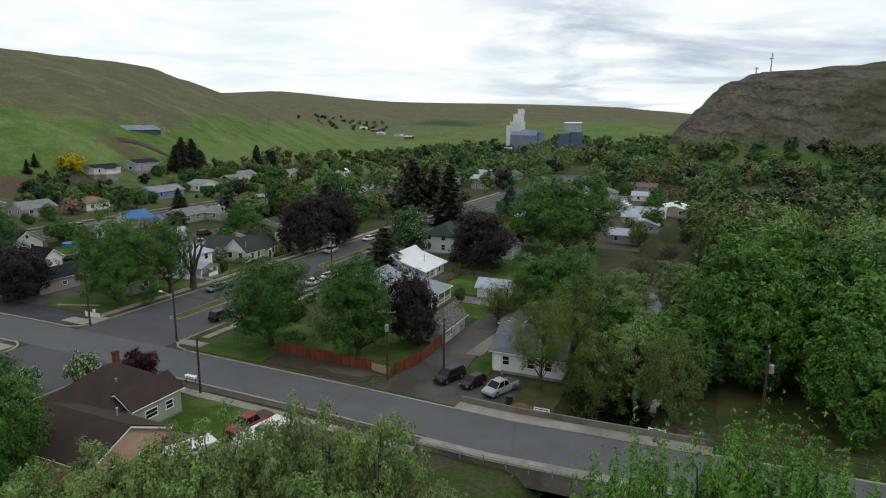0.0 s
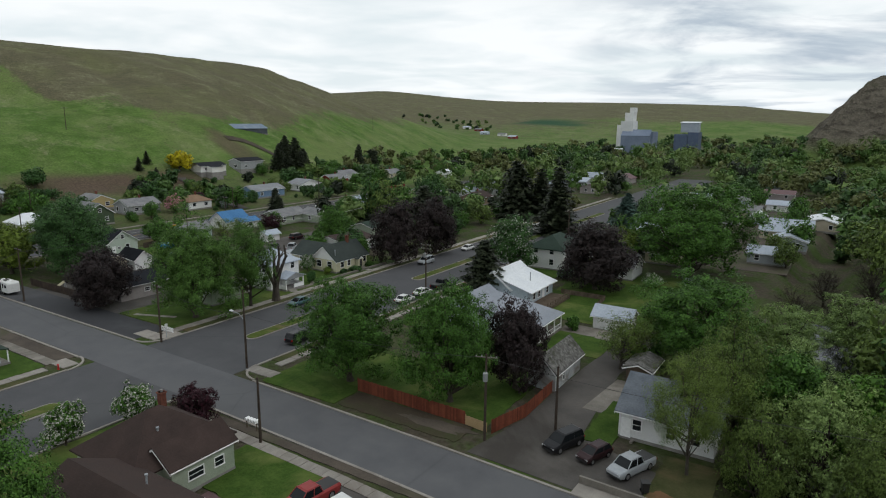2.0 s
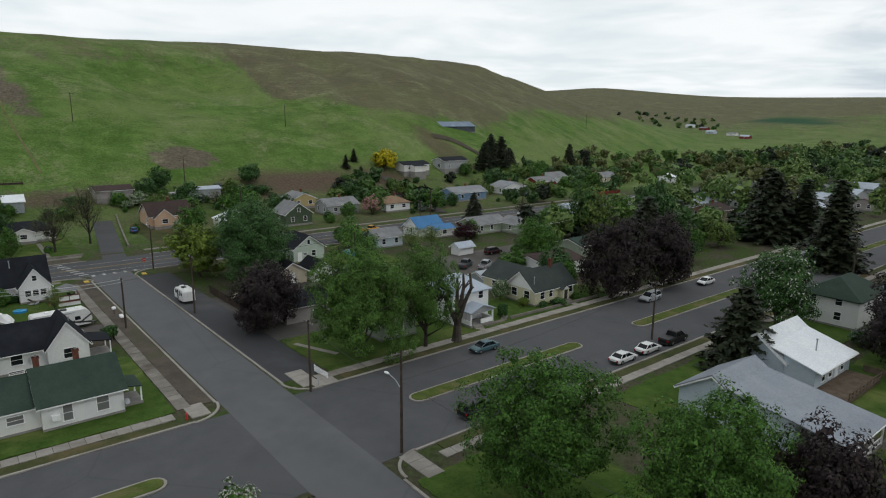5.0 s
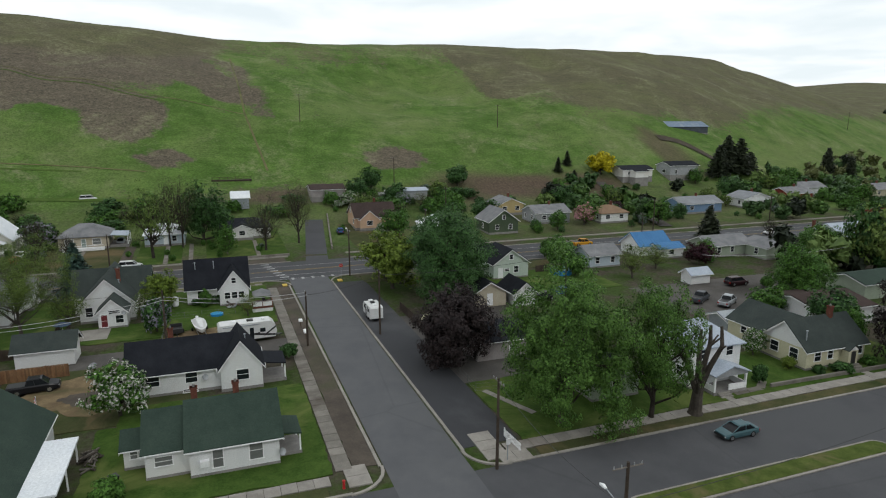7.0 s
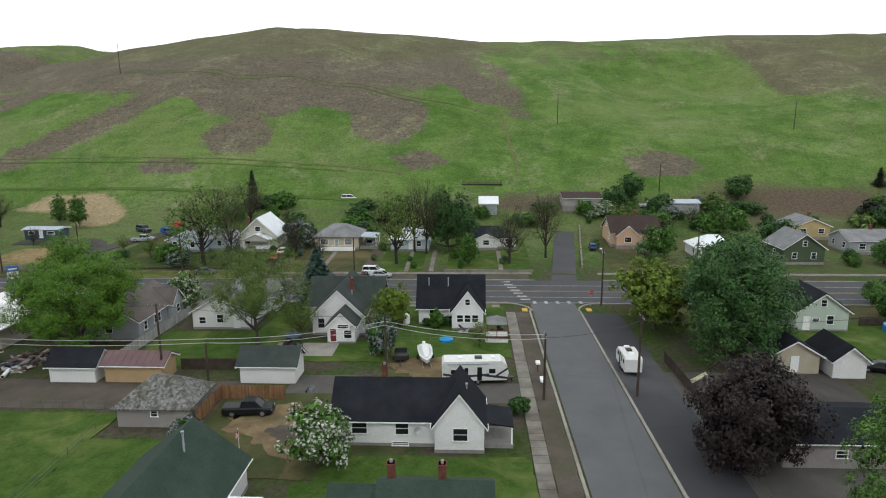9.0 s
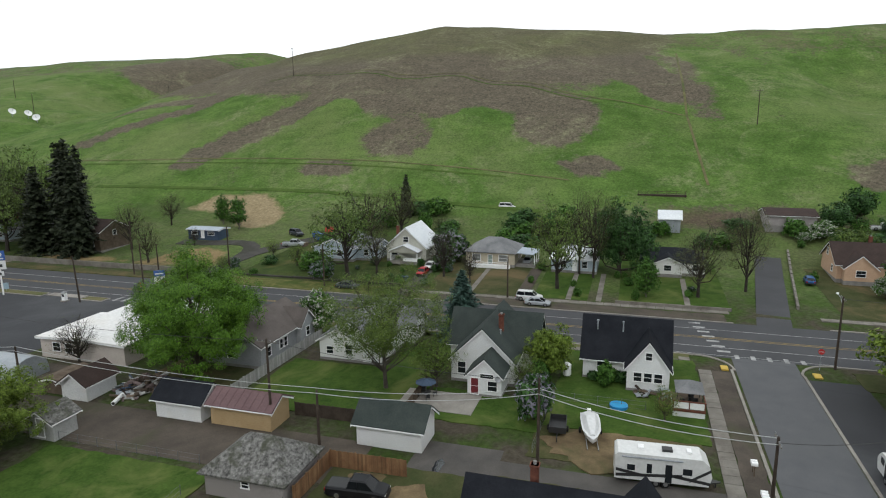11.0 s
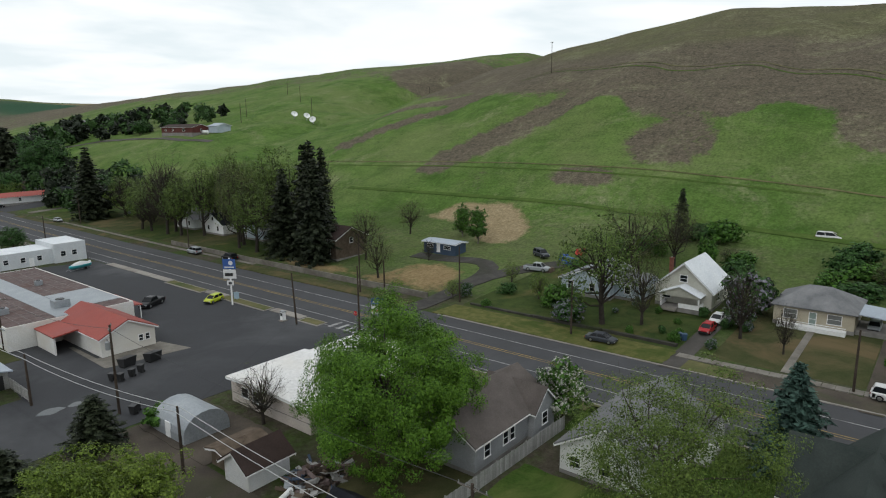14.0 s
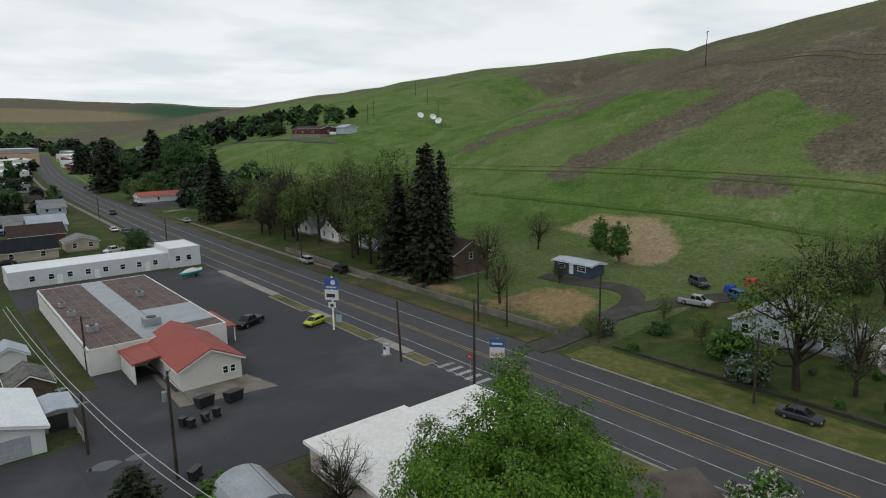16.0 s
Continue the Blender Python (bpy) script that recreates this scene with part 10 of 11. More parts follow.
def deck(x, y):
    e = thing("garden_deck", x, y, 0.1, "raised deck with white panels, brown rails and a grey canopy", "deck")
    part("floor", Shape().box(-2.3, 2.3, -1.7, 1.7, 0.72, 0.86), [WOOD], e)
    for q in ((2.22, 2.3, -1.7, 1.7), (-2.3, 2.2, 1.62, 1.7), (-2.3, 2.2, -1.7, -1.62)):
        part("skirt", Shape().box(*q, -0.1, 0.62), [WHITE], e)
    part("trim_board", Shape().box(2.3, 2.36, -1.75, 1.75, 0.62, 0.9), [BRICK], e, "brown painted edge board")
    for y0, y1 in ((-1.66, -0.06), (0.06, 1.66)):
        part("panel", Shape().box(2.24, 2.3, y0, y1, 0.98, 1.72), [TRIM], e)
    for u in (-1.7, 0.0, 1.64):
        part("rail_post", Shape().box(2.22, 2.34, u - 0.06, u + 0.06, 0.86, 1.85), [BRICK], e)
    part("rail", Shape().box(2.2, 2.36, -1.76, 1.76, 1.76, 1.86), [BRICK], e)
    part("rail", Shape().box(-2.3, 2.2, 1.62, 1.72, 1.76, 1.86), [BRICK], e)
    for px, py in ((-1.6, -1.3), (1.7, -1.3), (-1.6, 1.4), (1.7, 1.4)):
        part("canopy_post", Shape().box(px - 0.04, px + 0.04, py - 0.04, py + 0.04, 0.86, 2.7), [BLACK], e)
    v = [(-1.8, -1.5, 2.66), (1.9, -1.5, 2.66), (1.9, 1.6, 2.66), (-1.8, 1.6, 2.66), (0.05, 0.05, 3.6)]
    part("canopy", Shape().add(v + [(a, b, c - 0.05) for a, b, c in v], [(0, 1, 4), (1, 2, 4), (2, 3, 4), (3, 0, 4), (6, 5, 9), (7, 6, 9), (8, 7, 9), (5, 8, 9), (0, 5, 6, 1), (1, 6, 7, 2), (2, 7, 8, 3), (3, 8, 5, 0)]), [R_GREY], e)
    for k in range(4):
        part("stair_tread", Shape().box(-0.6, 0.6, -2.05 - 0.32 * k, -1.75 - 0.32 * k, 0.5 - 0.17 * k, 0.56 - 0.17 * k), [FENCE_CEDAR], e)
    for px in (-0.66, 0.66):
        part("stair_rail", Shape().slab([(px - 0.04, -3.1, 0.8), (px + 0.04, -3.1, 0.8), (px + 0.04, -1.76, 1.7), (px - 0.04, -1.76, 1.7)], 0.1), [FENCE_CEDAR], e)
        part("stair_post", Shape().box(px - 0.05, px + 0.05, -3.12, -3.02, -0.1, 0.82), [FENCE_CEDAR], e)
    for px, py, w, h in ((0.9, 0.7, 0.7, 0.75), (1.4, -0.7, 0.5, 0.8), (-0.6, 0.4, 0.6, 0.7)):
        part("deck_chair", Shape().box(px - w / 2, px + w / 2, py - w / 2, py + w / 2, 0.86, 1.25).box(px - w / 2, px - w / 2 + 0.08, py - w / 2, py + w / 2, 1.25, 0.9 + h), [BLACK], e)


deck(-159.0, 54.6)


def patio_set(x, y):
    e = thing("patio_table", x, y, 0.17, "round patio table under a blue umbrella", "table")
    part("tabletop", Shape().tube([(0, 0, 0.7), (0, 0, 0.74)], 0.6, 14), [BLACK], e)
    part("pole", Shape().tube([(0, 0, -0.02), (0, 0, 2.3)], 0.03, 6), [LEAD], e)
    n = 8
    v = [(1.3 * math.cos(2 * math.pi * i / n), 1.3 * math.sin(2 * math.pi * i / n), 1.95) for i in range(n)] + [(0, 0, 2.4)]
    v += [(a, b, c - 0.04) for a, b, c in v]
    part("umbrella", Shape().add(v, [(i, (i + 1) % n, n) for i in range(n)] + [((i + 1) % n + n + 1, i + n + 1, 2 * n + 1) for i in range(n)] + [(i, i + n + 1, (i + 1) % n + n + 1, (i + 1) % n) for i in range(n)]), [NAVY], e)
    for i in range(4):
        a = radians(90 * i + 30)
        c = thing("patio_chair", x + 1.1 * math.cos(a), y + 1.1 * math.sin(a), 0.17, "black metal patio chair beside the table", "chair", "patio chairs", 90 * i + 30)
        part("seat", Shape().box(-0.22, 0.22, -0.22, 0.22, 0.42, 0.46), [BLACK], c)
        part("backrest", Shape().box(0.19, 0.23, -0.22, 0.22, 0.46, 0.9), [BLACK], c)
        for sx in (-0.2, 0.2):
            for sy in (-0.2, 0.2):
                part("leg", Shape().box(sx - 0.02, sx + 0.02, sy - 0.02, sy + 0.02, -0.01, 0.42), [BLACK], c)


patio_set(-153.6, 24.6)


def steps(x, y, n, w, label, rz=0, z=0.0):
    e = thing("entrance_steps", x, y, z, label, "steps", rz=rz)
    for i in range(n):
        part("step", Shape().box(-0.3 * (i + 1), 0, -w / 2, w / 2, -0.2 if i == 0 else 0.18 * (n - i - 1), 0.18 * (n - i)), [CONCRETE], e)


steps(-25.8, 81.2, 1, 1.2, "wooden entrance landing by the house")
e = thing("oil_tank", -165.2, 40.2, 0.1, "white upright gas tank beside the house", "tank")
part("tank", Shape().tube([(0, 0, 0.0), (0, 0, 0.15), (0, 0, 1.5), (0, 0, 1.75)], [0.4, 0.55, 0.55, 0.25], 14), [TRIM], e)


def pollard(x, y):
    """A cut-back trunk with bare leaders."""
    rng = random.Random(3)
    s = Shape()
    s.tube([(0, 0, -0.3), (0, 0, 0.4), (0.1, 0, 2.2), (0.15, 0.1, 3.6)], [1.0, 0.75, 0.6, 0.55], 10)
    for a, h, lean in ((20, 11, 2.4), (140, 9.5, 2.0), (250, 8.2, 1.6), (85, 10.5, 1.2), (320, 7, 2.6)):
        c, d = math.cos(radians(a)), math.sin(radians(a))
        s.tube([(0.1, 0, 2.6), (lean * 0.5 * c, lean * 0.5 * d, h * 0.55), (lean * c, lean * d, h * 0.8), (lean * 0.9 * c, lean * 0.9 * d, h)], [0.42, 0.32, 0.25, 0.16], 7)
        for k in range(2):
            b = a + rng.uniform(-50, 50)
            q = Vector((lean * 0.8 * c, lean * 0.8 * d, h * rng.uniform(0.6, 0.8)))
            s.tube([q, q + Vector((math.cos(radians(b)), math.sin(radians(b)), 1.1)) * rng.uniform(0.8, 1.5)], [0.15, 0.09], 6)
    e = thing("pollarded_tree", x, y, 0.1, "pollarded grey trunk with bare cut limbs", "tree")
    part("trunk", s, [BARK], e)


pollard(-99.6, 97.9)


# ---------------------------------------------------------------- odds and ends
def radio_mast(x, y, h):
    e = thing("radio_mast", x, y, ground_z(x, y), "thin steel radio mast on the bluff top", "mast")
    part("mast", Shape().tube([(0, 0, -1), (0, 0, h)], [0.7, 0.4], 6), [LEAD], e)
    part("crossbar", Shape().tube([(-1.8, 0, h * 0.72), (1.8, 0, h * 0.72)], 0.3, 6), [LEAD], e)
    part("dish", Shape().tube([(0.6, 0, h * 0.86), (1.2, 0, h * 0.86)], [0.3, 1.1], 10), [TRIM], e)


radio_mast(32, 655, 17)
radio_mast(20, 640, 6)


def terrace():
    x, y = -272.5, 54.5
    z = ground_z(-271.5, y)
    e = thing("garden_terrace", x, y, z, "dark timber garden terrace on the hillside", "terrace")
    for k in range(4):
        part("beam", Shape().box(-0.15, 0.1, -6.5, 6.5, -0.3 + 0.32 * k, -0.02 + 0.32 * k), [POLE], e)
    part("bed", Shape().box(-3.5, -0.16, -6.4, 6.4, -0.6, 0.9), [DIRT], e)
    for i in range(6):
        u = -6.2 + 2.48 * i
        part("post", Shape().box(0.1, 0.24, u - 0.07, u + 0.07, -0.6, 1.9), [POLE], e)
    for zz in (1.3, 1.8):
        part("rail", Shape().box(0.24, 0.3, -6.3, 6.3, zz - 0.05, zz + 0.05), [POLE], e)


terrace()
vehicle("van", "white", C_WHITE, -264.5, 12.5, 92, "abandoned white van body in the brush", ground_z(-264.5, 12.5) - 0.9)
vehicle("pickup", "white", C_WHITE, -259, 104.5, 80, "white pickup beside a pale shed", ground_z(-259, 104.5) + 0.1)
PUDDLE = paint("puddle_water", (0.03, 0.032, 0.034), 0.04, spec=0.6)
for x, y, a, b in ((-136.9, -47.7, 1.5, 0.9), (-139.7, -47.5, 1.1, 0.6), (-137.2, -72.8, 0.8, 0.5), (-138.2, -66, 0.9, 0.4), (-139.3, 30.6, 1.2, 0.5)):
    pts = [(x + a * math.cos(u / 14 * math.tau) * (1 + 0.16 * math.sin(u * 2.1 + x)), y + b * math.sin(u / 14 * math.tau) * (1 + 0.2 * math.sin(u * 1.7 + y))) for u in range(14)]
    structure("puddle", Shape().prism(pts, 0.0, 0.046), [PUDDLE], "still rain puddle on the ground", "water")
for x, y in ((-173.4, 60.2), (-173.6, 71.4)):
    structure("tactile_pad", Shape().box(x - 0.75, x + 0.75, y - 0.45, y + 0.45, 0.0, 0.185), [YELLOW], "worn yellow tactile pad at the kerb", "tactile pad")


def flagpole(x, y):
    e = thing("flagpole", x, y, 0.05, "short white flagpole with a striped flag", "flagpole")
    part("pole", Shape().tube([(0, 0, -0.1), (0, 0, 3.4)], 0.035, 8), [TRIM], e)
    for k in range(5):
        part("stripe", Shape().box(0.04, 0.62, -0.012, 0.012, 2.5 + 0.16 * k, 2.655 + 0.16 * k), [RED if k % 2 == 0 else TRIM], e)
    part("canton", Shape().box(0.04, 0.3, -0.018, 0.018, 2.9, 3.3), [NAVY], e)


flagpole(-122.3, 27.8)


def woodpile(x, y, rz):
    e = thing("woodpile", x, y, 0.05, "grey heap of cut branches and firewood", "woodpile", rz=rz)
    r = random.Random(8)
    for i in range(46):
        lay = i // 14
        u, v = r.uniform(-2.0, 2.0) * (1 - 0.2 * lay), r.uniform(-0.9, 0.9) * (1 - 0.25 * lay)
        a, L = r.uniform(0, math.pi), r.uniform(0.5, 1.3)
        z0 = 0.1 + 0.22 * lay
        part("log", Shape().tube([(u - L * math.cos(a) / 2, v - L * math.sin(a) / 2, z0), (u + L * math.cos(a) / 2, v + L * math.sin(a) / 2, z0 + r.uniform(0, 0.3))], r.uniform(0.06, 0.13), 7), [BARK_PALE if i % 3 else BARK], e)


woodpile(-111.6, 34.4, 10)


def swing_slide(x, y):
    e = thing("garden_slide", x, y, 0.05, "small cream plastic slide in a back yard", "slide")
    part("chute", Shape().slab([(-0.3, -0.9, 0.15), (0.3, -0.9, 0.15), (0.3, 0.9, 1.2), (-0.3, 0.9, 1.2)], 0.08), [CREAM], e)
    for sx in (-0.3, 0.3):
        part("side_rail", Shape().slab([(sx - 0.04, -0.9, 0.32), (sx + 0.04, -0.9, 0.32), (sx + 0.04, 0.9, 1.4), (sx - 0.04, 0.9, 1.4)], 0.16), [CREAM], e)
    part("ladder", Shape().box(-0.3, -0.24, 0.95, 1.05, -0.05, 1.3).box(0.24, 0.3, 0.95, 1.05, -0.05, 1.3), [LEAD], e)


swing_slide(-142.5, 79.5)


def propane_tank(x, y):
    e = thing("propane_tank", x, y, ground_z(x, y), "white propane tank beside a shed", "tank", rz=90)
    part("tank", Shape().tube([(-2.6, 0, 1.4), (-2.3, 0, 1.4), (2.3, 0, 1.4), (2.6, 0, 1.4)], [0.4, 0.95, 0.95, 0.4], 14), [TRIM], e)
    for u in (-1.5, 1.5):
        part("saddle", Shape().box(u - 0.15, u + 0.15, -0.7, 0.7, -0.4, 0.8), [CONCRETE], e)


propane_tank(-310.5, -300.5)
# small houses spread over the valley floor to the north
r = random.Random(41)
names = ((WHITE, R_PALE, "small white house with a pale metal roof"), (PALE_BLUE, R_GREY, "pale blue house with a grey roof"), (BEIGE, R_GREY, "beige house with a grey shingle roof"), (WHITE, R_BLACK, "white house with a black roof"), (GREY, R_PALE, "grey house with a metal roof"), (STUCCO, R_MAUVE, "low stucco house with a brown roof"))
for i in range(30):
    x, y = (-60, -52, -44, -150, -132, -118)[i % 6] + r.uniform(-5, 5), 178 + 15 * (i // 3) + r.uniform(-4, 4) + (60 if i % 6 > 2 else 0)
    if any(a - 9 < x < b + 9 and c - 9 < y < d + 9 for a, b, c, d in FOOT):
        continue
    w, rf, lb = names[i % 6]
    a, b = r.uniform(4, 5.5), r.uniform(4.5, 7)
    house(lb + " in the valley", [(x - a, x + a, y - b, y + b, 2.9, r.uniform(1.5, 2.3), "y" if i % 2 else "x")], w, rf, trims=False, wins=[(0, "S", x - 1.6, 1.7), (0, "S", x + 1.8, 1.7)])

# cars and clutter behind the pale blue house and around the motel
for kind, cn, col, x, y, rz, lb in (("suv", "slate", (0.05, 0.055, 0.065), -237.5, -40.5, 60, "dark suv parked behind the pale blue house"),
                                    ("pickup", "silver", C_SILVER, -207, -306, 100, "silver pickup parked on gravel"), ("sedan", "white", C_WHITE, -209, -312, 100, "white car parked on gravel"), ("suv", "black", C_BLACK, -152, -262, 40, "black suv in a crowded yard"),
                                    ("sedan", "silver", C_SILVER, -157, -268, 40, "silver car in a crowded yard"), ("sedan", "slate", (0.05, 0.055, 0.065), -150, -270, 60, "grey car in a crowded yard"), ("sedan", "slate", (0.05, 0.055, 0.065), -177, -206, 90, "grey car parked beside the highway")):
    vehicle(kind, cn, col, x, y, rz, lb, max(ground_z(x, y), 0) + 0.1)


def tarp_pile(x, y, w, d, h, mat, label):
    r = random.Random(int(x * 7 + y))
    e = thing("covered_pile", x, y, max(ground_z(x, y), 0), label, "pile")
    n = 9
    v = [((i / (n - 1) - 0.5) * w, (j / (n - 1) - 0.5) * d, -0.1 if i in (0, n - 1) or j in (0, n - 1) else h * r.uniform(0.82, 1.0)) for j in range(n) for i in range(n)]
    part("tarp", Shape().add(v, [(j * n + i, j * n + i + 1, (j + 1) * n + i + 1, (j + 1) * n + i) for j in range(n - 1) for i in range(n - 1)]), [mat], e)
    part("ballast", Shape().box(-w / 2 - 0.1, -w / 2 + 0.3, -0.3, 0.3, -0.1, 0.2), [DARK_WALL], e)


tarp_pile(-237.6, -34.6, 1.8, 2.0, 1.4, surface("tarp_blue", (0.02, 0.06, 0.25), (0.04, 0.1, 0.36), 0.5, 3, 0.6, 0.3), "blue tarpaulin over a heap of belongings")
tarp_pile(-243.5, -33.5, 2.8, 2.0, 1.2, surface("tarp_red", (0.4, 0.05, 0.04), (0.5, 0.08, 0.06), 0.5, 3, 0.7, 0.3), "faded red canvas over a stack behind the house")
tarp_pile(-229, -33.4, 2.4, 1.6, 0.9, WOOD, "weathered timber heap beside the drive")

# ---------------------------------------------------------------- trees and shrubs
for kind, x, y, h, w in (
    ("bright_maple", -153.3, -7.5, 16, 21), ("airy_locust", -155, 18.8, 16, 15), ("white_blossom", -172, 0.8, 6.5, 6), ("blue_spruce", -175.5, 23.2, 11, 8), ("lime_tree", -164, 38.2, 7, 6),
    ("lilac", -151.5, 38, 5.5, 5), ("white_blossom", -121.5, 36, 6, 6.5), ("locust", -157, 24.8, 7, 6), ("shrub", -163.5, 45.2, 2.8, 2.6), ("locust", -158, 35.8, 5, 4),
    ("lime_thicket", -123, -14, 9, 13), ("lilac", -124.5, 21.4, 3.4, 4), ("dark_maple", -123, 77.5, 11, 12), ("pale_elm", -103.2, 82.6, 17.5, 15), ("elm", -100.6, 92.6, 16.5, 10), ("fine_linden", -150, 86.5, 18, 18), ("lindens", -158, 90, 16, 12), ("lime_tree", -164, 80, 11, 12), ("lime_tree", -172, 82, 9, 9),
    ("dark_maple", -99.7, 136.5, 15, 13), ("dark_maple", -98.4, 152, 15, 13), ("horse_chestnut", -71.8, 142.6, 14, 11.5), ("pine", -67.2, 121.6, 12, 10), ("dark_maple", -51.4, 141, 14, 17), ("near_maple", -62.4, 76.5, 14.5, 13.5), ("near_maple", -48, 78.6, 15.5, 12.5), ("dark_maple", -43, 86.6, 12, 9),
    ("broad_elm", -37.4, 165, 21.5, 28), ("broad_elm", -24.6, 107, 14.8, 18), ("locust", -33.5, 101, 7, 7), ("green_brush", -31, 104, 3, 5), ("lime_tree", -54, 166, 7, 8), ("lime_tree", -57, 183, 7, 8), ("far_green", -60, 172, 8, 8), ("plum", -68.6, 57, 5, 6), ("white_blossom", -74, 53.4, 5, 5), ("white_blossom", -76.2, 46.5, 4.6, 4.5),
    ("spruce", -211, -89, 29, 11.5), ("spruce", -213.5, -94, 28, 12), ("spruce", -210.5, -99.5, 22, 10), ("spruce", -209, -85.5, 25, 9.5), ("spruce", -256.6, -15.5, 12, 5), ("spruce", -209.5, -211, 26, 14), ("spruce", -217, -92, 27, 8), ("spruce", -214, -105, 20, 7), ("pine", -209, -371, 30, 20), ("pine", -232, -366, 32, 20), ("pine", -220, -430, 24, 16), ("lindens", -238, -331, 24, 28), ("lindens", -222, -392, 20, 24), ("lindens", -250, -372, 18, 20), ("pine", -230, -560, 24, 16), ("pine", -238, -575, 22, 15), ("lindens", -220, -796, 12, 14), ("lindens", -256, -420, 17, 22), ("lindens", -172, -172, 6, 8), ("pine", -172, 166, 9, 8),
    ("open_olive", -208, 33.7, 17, 11), ("sparse", -208.4, 59.6, 14, 11), ("sparse", -214, 68.5, 17, 10), ("sparse", -217, 40, 19, 9), ("bare", -219, 37, 17, 8), ("lindens", -221, 45, 15, 13), ("aspen", -206.6, 50.4, 7.5, 5), ("open_olive", -206, -10.5, 18, 16), ("sparse", -209, -5, 13, 10), ("bare", -211, 9.5, 11, 8), ("bare", -208, 16, 7, 5),
    ("lilac", -223, 7.5, 7, 8), ("lilac", -216, 8, 3.4, 4.5), ("lilac", -204, -15.5, 3.8, 5.6), ("sparse", -217, -77, 13, 12), ("sparse", -242, -85, 10, 9), ("sparse", -207, -63, 10, 9), ("bare", -224, -63, 5, 4), ("locust", -219, -36.5, 4, 4.5), ("lilac", -206, -38.6, 2.6, 3), ("brush", -212, -33, 2, 4), ("locust", -212, -26, 5, 4.5), ("green_brush", -210, -20, 4, 7), ("sparse", -236, -18, 15, 15), ("sparse", -243, -12, 14, 13), ("green_brush", -230, -27, 3, 5), ("aspen", -245, -69, 9, 5.5), ("aspen", -241, -61, 9.5, 6), ("locust", -204, -40, 4, 4),
    ("airy_locust", -19.4, 77.4, 13.5, 9.5), ("white_blossom", -215, 92, 4, 5), ("yellow_tree", -268, 197, 8.5, 11), ("spruce", -271, 179, 6, 4), ("spruce", -262, 181, 5.5, 4.5), ("spruce", -276, 186, 6, 4), ("far_dark", -263, 100, 8, 9), ("far_dark", -264, 133, 7.5, 9), ("far_green", -179, 123, 4.2, 4.5), ("far_green", -160.5, 119.5, 5.2, 6), ("white_blossom", -253, 90, 4, 8), ("white_blossom", -250, 86, 2.6, 4), ("lilac", -250, 108, 4, 6), ("white_blossom", -246, 104, 3.4, 5), ("pink_blossom", -213, 155, 6, 7),
    ("spruce", -83, 196, 21, 15), ("pine", -107, 218, 20, 15), ("pine", -112, 226, 20, 16), ("spruce", -101, 224, 18, 14), ("blue_spruce", -67.2, 214, 12.5, 13), ("pine", -262, 252, 14, 10), ("pine", -266, 260, 16, 10), ("pine", -266, 267, 16, 11), ("pine", -268, 275, 10, 9), ("pine", -274, 330, 15, 8), ("pine", -268, 338, 12, 7),
    ("green_thicket", -258, 186, 5, 5), ("dark_shrub", -262, 180, 4, 5), ("plum", -226, 176, 4, 7), ("lilac", -222, 172, 4, 6), ("spruce", -175, 168, 11, 8), ("bare", -176, 190, 7, 6),
    ("pine", -136.4, -34, 6, 6), ("pine", -127.5, -33, 4, 6), ("bare", -150.5, -25, 7, 7), ("locust", -144.5, 1.5, 3, 3), ("lime_thicket", -129.5, -17, 8, 14), ("shrub", -143.5, -34, 2.4, 4),
    ("dark_shrub", -133, 56.2, 2.2, 2.4), ("shrub", -104, 37, 2, 3), ("shrub", -162.5, 37, 3, 3), ("dark_shrub", -164.8, 46.8, 1.5, 2.2), ("dark_shrub", -164.8, 43.6, 1.2, 1.8), ("locust", -155, 52, 4, 3.4), ("lime_tree", -106, 119.2, 1.8, 2.2), ("dark_shrub", -103.4, 121.6, 1.2, 2.0), ("dark_shrub", -102.8, 125.0, 1.3, 3.0), ("shrub", -103.4, 131.0, 1.2, 2.2), ("dark_shrub", -103.6, 111.6, 2.6, 1.8), ("white_blossom", -111.5, 118.6, 4.0, 3.6),
    ("shrub", -45.5, 113.6, 2.2, 2.6), ("lilac", -33, 148, 4, 5), ("lilac", -60, 146, 2.4, 4), ("white_blossom", -42, 150, 3, 4), ("far_dark", -308, -372, 9, 11), ("far_dark", -318, -350, 8, 9), ("lilac", -222, -205, 4, 5), ("maple", -129.8, 148.3, 10, 11), ("dark_shrub", -124, 151, 4, 5), ("locust", -33, 104, 8, 9), ("locust", -31.5, 118, 6, 6),
    ("green_thicket", -150, 178, 9, 11), ("locust", -160, 140, 6, 7), ("shrub", -170, 121, 4, 5), ("locust", -155, 130, 7, 7), ("plum", -160, 152, 5, 7),
):
    plant(kind, x, y, h, w)
